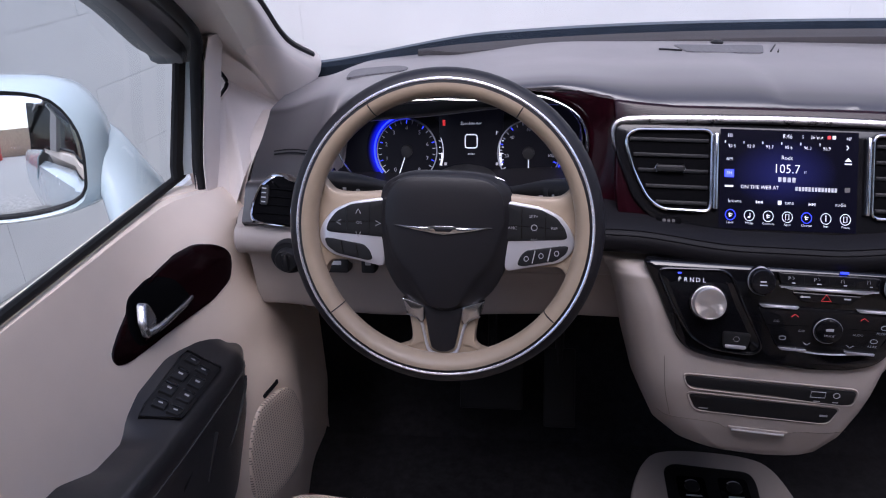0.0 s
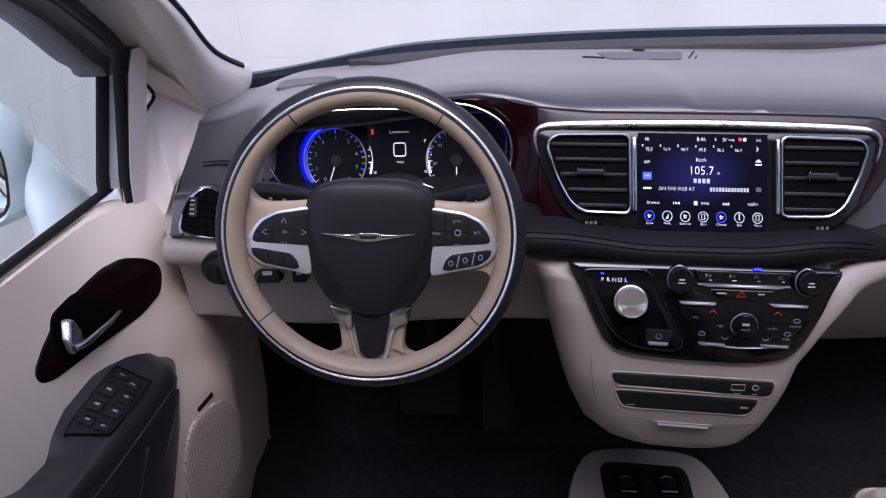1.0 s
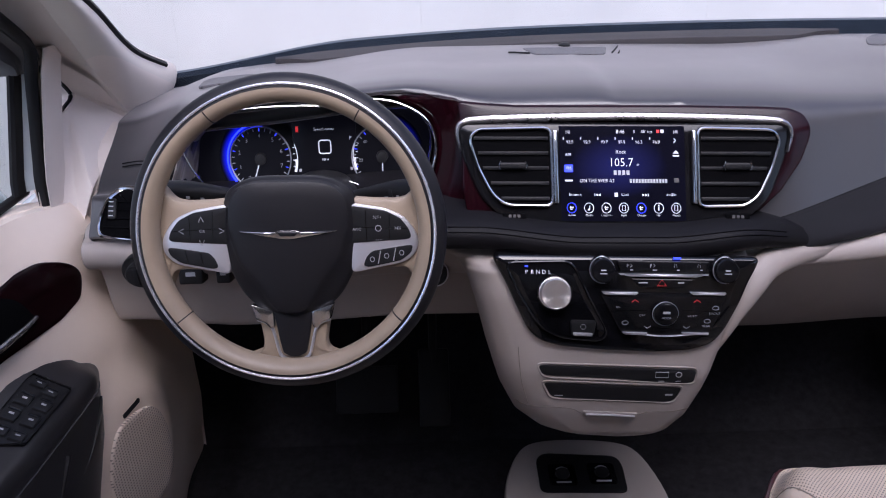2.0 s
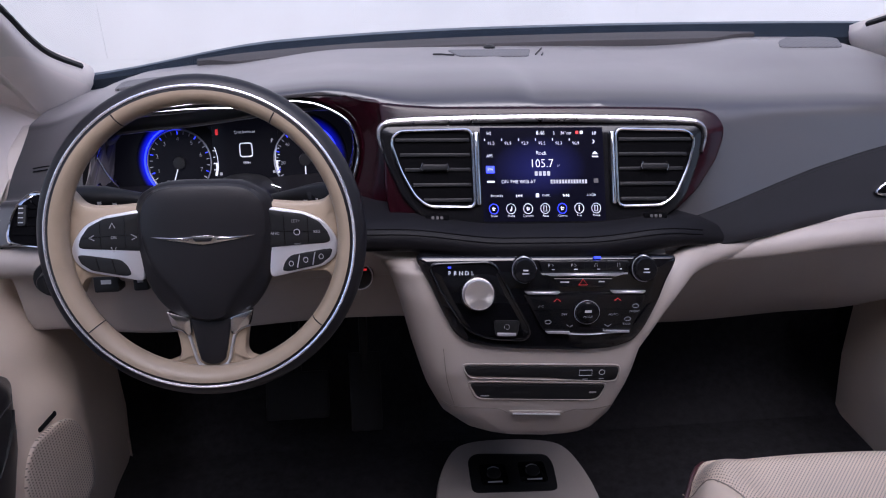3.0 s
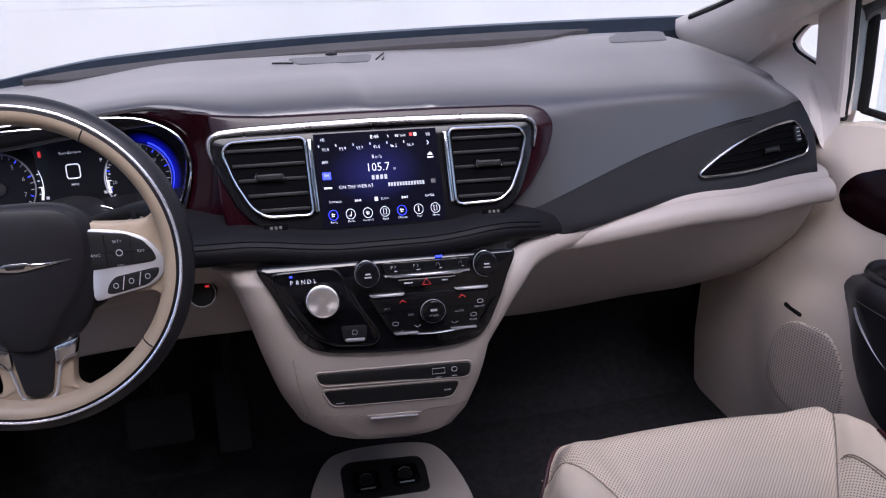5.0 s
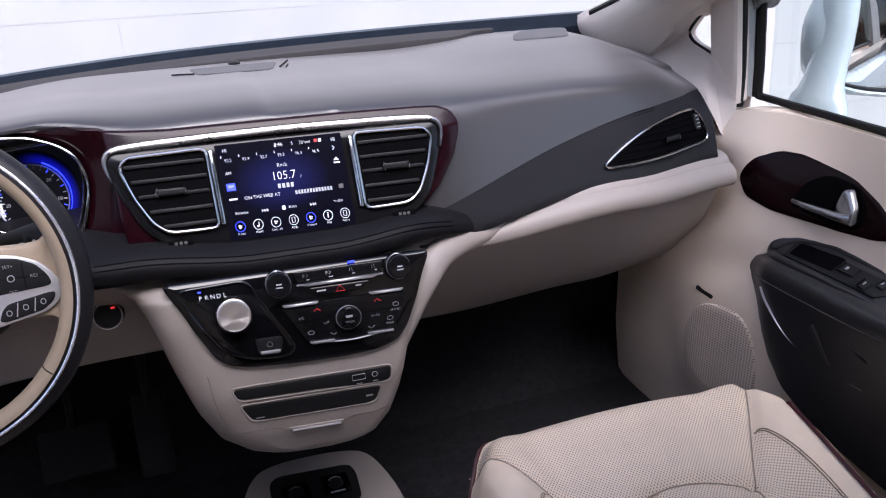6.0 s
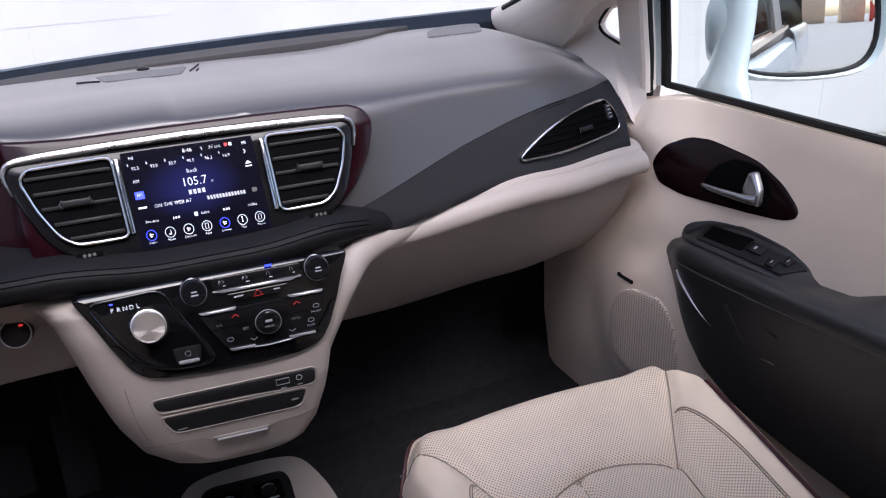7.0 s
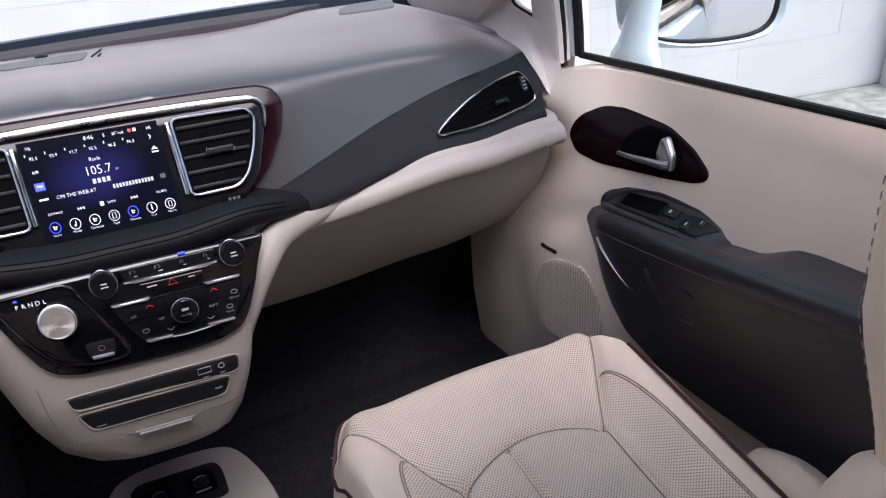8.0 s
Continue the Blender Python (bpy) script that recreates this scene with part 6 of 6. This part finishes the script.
for x, w in ((-0.598, 0.034), (-0.552, 0.020)):
    to = knob_at(x, 0.924, 0.754, 0.25)
    sw = part("toggle_switch", slab(rounded([(-w / 2, -0.012), (w / 2, -0.012), (w / 2, 0.012), (-w / 2, 0.012)], 0.003, 2), to, -0.02, 0.006, 0.002, rings=1), BLACK, dash, "black toggle switch")
    bar(to, 0, 0.003, w * 0.4, 0.006, PRINT, sw, high=0.0064, low=0.004)

# ---- instrument cluster ----
clus = thing("instrument_cluster", "instrument cluster with two dials and blue rings", "instrument cluster", at=(-0.43, 0.92, 1.05))
CY = 0.905
on_cl = lambda x, z, h=0.0: Vector((x, CY + 0.30 * (z - 1.05) - h, z))
hood = rounded([(-0.622, 1.045), (-0.60, 1.002), (-0.57, 0.985), (-0.43, 0.975), (-0.30, 0.985), (-0.272, 1.01), (-0.257, 1.045), (-0.250, 1.080), (-0.258, 1.108), (-0.288, 1.129), (-0.33, 1.139), (-0.43, 1.141), (-0.545, 1.133), (-0.60, 1.102)], 0.03, 5)
part("cluster_face", slab(hood, on_cl, -0.03, 0.0, 0.004, rings=3), PANEL, clus, "black cluster face")
rows = [[on_cl(p[0], p[1], 0.0) for p in hood]]
for k, h in ((1.0, 0.02), (1.015, 0.05), (1.03, 0.075), (1.045, 0.086)):
    rows.append([on_cl(-0.43 + (p[0] + 0.43) * k, 1.05 + (p[1] - 1.05) * k, h) for p in hood])
part("cluster_tunnel", loft(rows, closed_v=True), BLACK, clus, "black cluster surround")
part("cluster_ring", band([(-0.43 + (p[0] + 0.43) * 1.0, 1.05 + (p[1] - 1.05) * 1.02) for p in hood], on_cl, 0.0042, 0.050, 0.068), CHROME, clus, "chrome cluster ring")
flange = []
for k, h in ((1.012, 0.05), (1.02, 0.060), (1.10, 0.066), (1.24, 0.066)):
    r = []
    for p in hood:
        e = 1 + (k - 1) * smoothstep(-0.60, -0.50, p[0]) * (1.0 - 0.65 * smoothstep(-0.60, -0.55, p[0]) * (1 - smoothstep(-0.43, -0.30, p[0])))
        r.append(on_cl(-0.43 + (p[0] + 0.43) * e, min(1.150, 1.05 + (p[1] - 1.05) * e), h))
    flange.append(r)
inner = [(-0.43, 1.147), (-0.33, 1.144), (-0.288, 1.134), (-0.256, 1.112), (-0.246, 1.08), (-0.253, 1.045), (-0.268, 1.01)]
outer = [(-0.43, 1.151), (-0.335, 1.152), (-0.290, 1.153), (-0.245, 1.146), (-0.204, 1.134), (-0.198, 1.06), (-0.21, 1.0)]
brow = []
for k in (0.0, 0.12, 0.4, 0.7, 0.9, 1.0):
    r = [Vector((a[0] * (1 - k) + c[0] * k, 0, a[1] * (1 - k) + c[1] * k)) for a, c in zip(inner, outer)]
    brow.append([Vector((p.x, 0.842 + 0.3 * (p.z - 1.09) - 0.034 * k * smoothstep(-0.29, -0.22, p.x) - 0.005 * math.sin(math.pi * k), p.z)) for p in (Vector(q) for q in spline(r, 5))])
part("cluster_brow", thick_sheet(brow, (0, 0.02, 0)), WOOD, clus, "dark burgundy trim round the cluster")
edge = [(-0.60, 1.105), (-0.56, 1.132), (-0.50, 1.141)] + [(a + 0.001, c - 0.002) for a, c in inner]
part("cluster_edge", tube(spline([(a, 0.834 + 0.3 * (c - 1.09), c) for a, c in edge], 6), 0.0021, 8), CHROME, clus, "thin chrome edge")
for lower in ([(-0.610, 1.074), (-0.601, 1.048), (-0.590, 1.029), (-0.574, 1.012), (-0.55, 1.0)], [(-0.43, 1.027), (-0.386, 1.024), (-0.355, 1.012), (-0.324, 0.991)]):
    part("cluster_edge", tube(spline([(a, 0.848, c) for a, c in lower], 5), 0.0014, 8), CHROME, clus, "thin chrome edge")
part("cluster_fascia", loft(flange, closed_v=True), WOOD, clus, "dark burgundy surround")
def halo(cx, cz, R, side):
    """Black plate round a dial; the ring's blue spill on one side is painted in as emission that fades with the
    distance.
    """
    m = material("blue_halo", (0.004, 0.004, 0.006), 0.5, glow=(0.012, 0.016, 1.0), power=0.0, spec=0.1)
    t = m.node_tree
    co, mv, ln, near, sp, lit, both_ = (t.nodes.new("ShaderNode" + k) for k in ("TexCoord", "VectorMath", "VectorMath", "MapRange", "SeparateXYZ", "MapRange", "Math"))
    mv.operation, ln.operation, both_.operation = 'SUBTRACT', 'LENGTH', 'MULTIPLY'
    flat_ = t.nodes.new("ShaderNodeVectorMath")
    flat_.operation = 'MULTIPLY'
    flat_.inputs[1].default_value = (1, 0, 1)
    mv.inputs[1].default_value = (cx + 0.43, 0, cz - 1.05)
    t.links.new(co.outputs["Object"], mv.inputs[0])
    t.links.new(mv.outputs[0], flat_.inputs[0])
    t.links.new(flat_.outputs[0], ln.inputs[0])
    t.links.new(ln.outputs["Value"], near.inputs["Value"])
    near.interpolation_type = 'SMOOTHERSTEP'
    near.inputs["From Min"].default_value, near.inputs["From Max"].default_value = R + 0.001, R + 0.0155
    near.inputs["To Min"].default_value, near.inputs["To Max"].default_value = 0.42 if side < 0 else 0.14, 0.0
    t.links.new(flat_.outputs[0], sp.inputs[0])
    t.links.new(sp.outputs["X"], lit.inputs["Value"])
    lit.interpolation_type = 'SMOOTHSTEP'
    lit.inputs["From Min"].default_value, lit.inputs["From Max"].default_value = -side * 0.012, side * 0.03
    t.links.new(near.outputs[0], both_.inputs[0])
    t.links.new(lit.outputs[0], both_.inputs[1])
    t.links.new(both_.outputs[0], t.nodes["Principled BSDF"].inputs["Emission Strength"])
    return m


for cx, cz, first, nums in ((-0.512, 1.043, 236, "012345678"), (-0.328, 1.040, 236, ("0", "20", "40", "60", "80", "100", "120"))):
    R = 0.0475
    g = part("dial", slab(circle(cx, cz, R, 48), on_cl, 0.0, 0.003, 0.001, rings=2), PANEL, clus, "black dial with pale figures")
    half = [(cx + (R + 0.003) * math.cos(radians(a)), cz + (R + 0.003) * math.sin(radians(a))) for a in range(84, 236, 6)] if cx < -0.4 else [(cx + (R + 0.002) * math.cos(radians(a)), cz + (R + 0.002) * math.sin(radians(a))) for a in range(-60, 70, 6)]
    side_ = -1 if cx < -0.4 else 1
    # the plate is no lamp: the ring's spill is put into its emission
    part("blue_halo", slab(circle(cx, cz, R + 0.016, 48), on_cl, -0.002, 0.0008, 0.0002, rings=4), halo(cx, cz, R, side_), g, "soft blue glow of the ring, painted as emission")
    part("blue_ring", band(half, on_cl, 0.0024 if side_ < 0 else 0.0012, 0.0, 0.005, closed=False), BLUE, g, "glowing blue ring")
    part("dial_ring", band(circle(cx, cz, R - 0.0015, 48), on_cl, 0.0018, 0.002, 0.006), SILVER, g, "silver ring")
    n = len(nums)
    for k in range(n):
        a = radians(first - 292 * k / (n - 1))
        words(nums[k], 0.0085 if cx < -0.4 else 0.0068, on_cl, cx + 0.033 * math.cos(a), cz + 0.033 * math.sin(a), 0.0040, PRINT, g, name="figure")
    for k in range(25):
        a = radians(first - 292 * k / 24)
        c, q = math.cos(a), math.sin(a)
        part("tick", band([(cx + 0.0395 * c, cz + 0.0395 * q), (cx + 0.044 * c, cz + 0.044 * q)], on_cl, 0.0012, 0.0025, 0.0038, closed=False), BLUE if k % 3 == 0 else PRINT, g)
    a = radians(250 if cx < -0.4 else 270)
    part("needle", band([(cx - 0.006 * math.cos(a), cz - 0.006 * math.sin(a)), (cx + 0.038 * math.cos(a), cz + 0.038 * math.sin(a))], on_cl, 0.0016, 0.005, 0.007, closed=False), WHITE, g, "white needle")
    part("needle_cap", turned([(0.009, 0.003), (0.0085, 0.008), (0.0, 0.009)], lambda u, v, h, cx=cx, cz=cz: on_cl(cx + u, cz + v, h), 20), BLACK, g)
info = part("info_display", slab(rounded([(-0.462, 1.004), (-0.366, 1.004), (-0.366, 1.108), (-0.462, 1.108)], 0.006, 3), on_cl, 0.0, 0.0028, 0.0008, rings=1), PANEL, clus, "small black information display")
mk = lambda x, z, h=0.0: on_cl(x, z, 0.0030 + h)
words("Speedometer", 0.0058, mk, -0.414, 1.082, 0.0, WHITE, info)
line(mk, rounded([(-0.423, 1.047), (-0.405, 1.047), (-0.405, 1.066), (-0.423, 1.066)], 0.004, 3), 0.0018, WHITE, info, 0.0006, True)
words("MPH", 0.0052, mk, -0.414, 1.038, 0.0, WHITE, info)
bar(mk, -0.412, 1.014, 0.016, 0.003, PRINT, info)
words("36°", 0.0062, mk, -0.388, 1.008, 0.0, WHITE, info)
words("P", 0.0075, mk, -0.375, 1.068, 0.0, WHITE, info)
bar(mk, -0.455, 1.083, 0.004, 0.008, RED, info)
for x, e in ((-0.459, -1), (-0.369, 1)):
    line(mk, spline([(x + e * 0.001, 1.062), (x - e * 0.002, 1.05), (x - e * 0.0025, 1.035), (x, 1.022)], 5), 0.0012, WHITE, info, 0.0006)
    line(mk, spline([(x - e * 0.0005, 1.040), (x - e * 0.0008, 1.032), (x + e * 0.0015, 1.022)], 4), 0.0032, WHITE, info, 0.0006)
    for k in range(4):
        bar(mk, x + e * 0.0025, 1.030 + k * 0.009, 0.003, 0.0010, WHITE, info)
    bar(mk, x - e * 0.006, 1.024, 0.004, 0.004, PRINT, info)
part("hood_highlight", tube(spline([(-0.525, 0.850, 1.1345), (-0.456, 0.848, 1.1372), (-0.388, 0.850, 1.1345)], 6), 0.0019, 8), CHROME, clus, "chrome strip under the hood")

# ---- steering wheel details ----
wing = [(-59, 3.5), (-30, 2.4), (-14, 2.6), (-11, 4.2), (11, 4.2), (14, 2.6), (30, 2.4), (59, 3.5), (34, -1.5), (18, -3.8), (10, -5.2), (0, -6.2), (-10, -5.2), (-18, -3.8), (-34, -1.5)]
front = lambda a, b, h=0.0: on_wheel(a, b, 0.0078 - 0.9 * a * a - 0.9 * b * b + h)
badge = part("badge", slab(mm(wing), front, -0.004, 0.0022, 0.0008, rings=0), CHROME, wheel, "plain chrome winged badge")
part("badge_centre", slab(rounded(mm([(-12, 2.2), (12, 2.2), (9, -2.5), (-9, -2.5)]), 0.002, 3), front, 0.0, 0.003, 0.0008, rings=0), HUB, badge)
for s in (-1, 1):
    part("feather", band(mm([(s * 16, -0.4), (s * 46, 1.3)]), front, 0.0012, 0.001, 0.0032, closed=False), HUB, badge)
for s in (-1, 1):
    # silver accents beside the lower spoke
    part("spoke_accent", slab(rounded(mm([(s * 50, -86), (s * 45, -105), (s * 33, -110), (s * 27, -117), (s * 22.5, -113), (s * 23, -95)]), 0.002, 2), on_wheel, -0.014, -0.0035, 0.0015, rings=0), CHROME, wheel, "silver accent")
    # rim joints
    for ang in (58, -38):
        a = radians(ang if s > 0 else 180 - ang)
        ln = []
        for k in range(9):
            f = radians(90 + 130 * k / 8)
            R = 0.1668 + 0.0146 * math.cos(f)
            ln.append(on_wheel(R * math.cos(a), R * math.sin(a), 0.0189 * math.sin(f)))
        part("rim_joint", tube(ln, 0.0008, 5), HUB, wheel)
top_pod = lambda a, b, h=0.0: on_wheel(a / 1000, b / 1000, -0.0036 + h)
for s in (-1, 1):
    for pts in (((74, 6), (140, 3)), ((90, 26), (91, -11)), ((118, 21), (118, -9))):
        line(top_pod, [(s * a, b) for a, b in pts], 0.9, GLOSS, wheel, 0.0003, name="button_joint")
    for pts in (((107, -23), (104, -38)), ((125, -20), (122, -35))):
        line(top_pod, [(s * a, b) for a, b in pts], 1.2, SILVER if s > 0 else GLOSS, wheel, 0.0007, name="button_joint")
for a, b, t in ((104, 17, "SET+"), (128, 4, "RES"), (78, 3, "CANC"), (106, -11, "SET-"), (-103, 3, "OK")):
    words(t, 5.0, top_pod, a, b, 0.0003, PRINT, wheel, name="button_print")
line(top_pod, circle(105, 4, 3.4, 14), 1.0, PRINT, wheel, 0.0004, True, name="button_print")
for a, b, d in ((-104, 17, (0, 1)), (-104, -11, (0, -1)), (-128, 3, (-1, 0)), (-80, 3, (1, 0))):
    line(top_pod, [(a + 3 * (d[1] - d[0]) , b + 3 * (d[0] - d[1]) ), (a + 3 * d[0], b + 3 * d[1]), (a - 3 * (d[1] + d[0]), b - 3 * (d[0] + d[1]))], 0.9, PRINT, wheel, 0.0004, name="button_print")
for a, b in ((97, -33), (114, -29), (132, -25.5)):
    line(top_pod, circle(a, b, 2.6, 10, 3.0), 0.9, PRINT, wheel, 0.0005, True, name="button_print")

# column, stalks
col = thing("steering_column", "black steering column shroud with two stalks", "steering column", at=tuple(on_wheel(0, 0, -0.1)))
rows = []
for h, rx, rz, dz in ((-0.03, 0.050, 0.045, -0.005), (-0.06, 0.062, 0.058, -0.012), (-0.16, 0.075, 0.075, -0.02), (-0.30, 0.085, 0.08, -0.02)):
    rows.append([on_wheel(rx * math.cos(q), dz + rz * math.sin(q), h) for q in np.linspace(0, 2 * math.pi, 25)[:-1]])
part("column_shroud", loft(rows, closed_v=True, cap=True), BLACK, col, "black column shroud")
for s, tip in ((-1, (-0.160, 0.028)), (1, (0.152, 0.026))):
    root = on_wheel(s * 0.045, 0.028, -0.095)
    end = on_wheel(tip[0], tip[1] + 0.016, -0.058)
    ln = [root.lerp(end, k / 8) + Vector((0, 0, 0.006 * math.sin(k / 8 * math.pi))) for k in range(9)]
    stalk = part("stalk", tube(ln, lambda t: 0.0085 + 0.0075 * smoothstep(0.35, 0.9, t), 14), BLACK, col, "black stalk with printed symbols")
    d = (end - root).normalized()
    if s > 0:
        for k in range(3):
            c = root.lerp(end, 0.72 + 0.12 * k)
            part("stalk_ring", tube([c - d * 0.0025, c + d * 0.0025], 0.0168, 16), BLACK, stalk)
    for k in range(3):
        c = root.lerp(end, 0.62 + 0.14 * k) + Vector((0, -0.0165, 0.004))
        part("stalk_mark", block(c - Vector((0.0022, 0.0004, 0.0016)), c + Vector((0.0022, 0.0004, 0.0016)), 0), PRINT, stalk, smooth=False)

# pedals
for x, w, h in ((-0.40, 0.06, 0.045), (-0.27, 0.03, 0.075)):
    ped = thing("pedal", "black rubber foot pedal on its arm", "pedal", "pedals", at=(x, 1.02, 0.52))
    tilt = Matrix.Translation((x, 1.02, 0.52)) @ Matrix.Rotation(radians(-35), 4, 'X')
    part("pedal_pad", block((-w, -0.008, -h), (w, 0.008, h), 0.006, m=tilt), RUBBER, ped)
    part("pedal_arm", tube([(x, 1.03, 0.53), (x, 1.10, 0.65), (x, 1.14, 0.85)], 0.009, 8), BLACK, ped)

# console tray with two sockets
tray = part("console_tray", slab(rounded([(-0.088, 0.800), (0.062, 0.792), (0.066, 0.862), (0.058, 0.886), (-0.072, 0.900), (-0.088, 0.885)], 0.014, 4), on_top, -0.012, 0.002, 0.0015, rings=2), BLACK, cons, "black tray")
for x in (-0.045, 0.025):
    q = part("tray_recess", slab(rounded([(x - 0.024, 0.815), (x + 0.024, 0.813), (x + 0.024, 0.865), (x - 0.024, 0.868)], 0.008, 3), on_top, 0.0, 0.004, 0.001, rings=1), GLOSS, tray)
    part("socket_mark", band(spline([(x - 0.010, 0.852), (x, 0.857), (x + 0.010, 0.852)], 4), on_top, 0.0022, 0.003, 0.0062, closed=False), PRINT, tray)
    part("socket_mark", band([(x - 0.013, 0.820), (x + 0.013, 0.819)], on_top, 0.0024, 0.003, 0.0062, closed=False), PRINT, tray)
    part("socket", turned([(0.013, 0.003), (0.0125, 0.008), (0.009, 0.009), (0.0, 0.009)], lambda a, b, h, x=x: on_top(x + a, 0.840 + b, h), 20), BLACK, tray)
for y in (0.66, 0.50):
    part("cup_ring", band(circle(-0.012, y, 0.042, 32), on_top, 0.007, -0.004, 0.004), SILVER, cons, "silver cup holder ring")
    part("cup_well", slab(circle(-0.012, y, 0.039, 28), on_top, -0.002, 0.0008, 0.0004, rings=1), BLACK, cons)
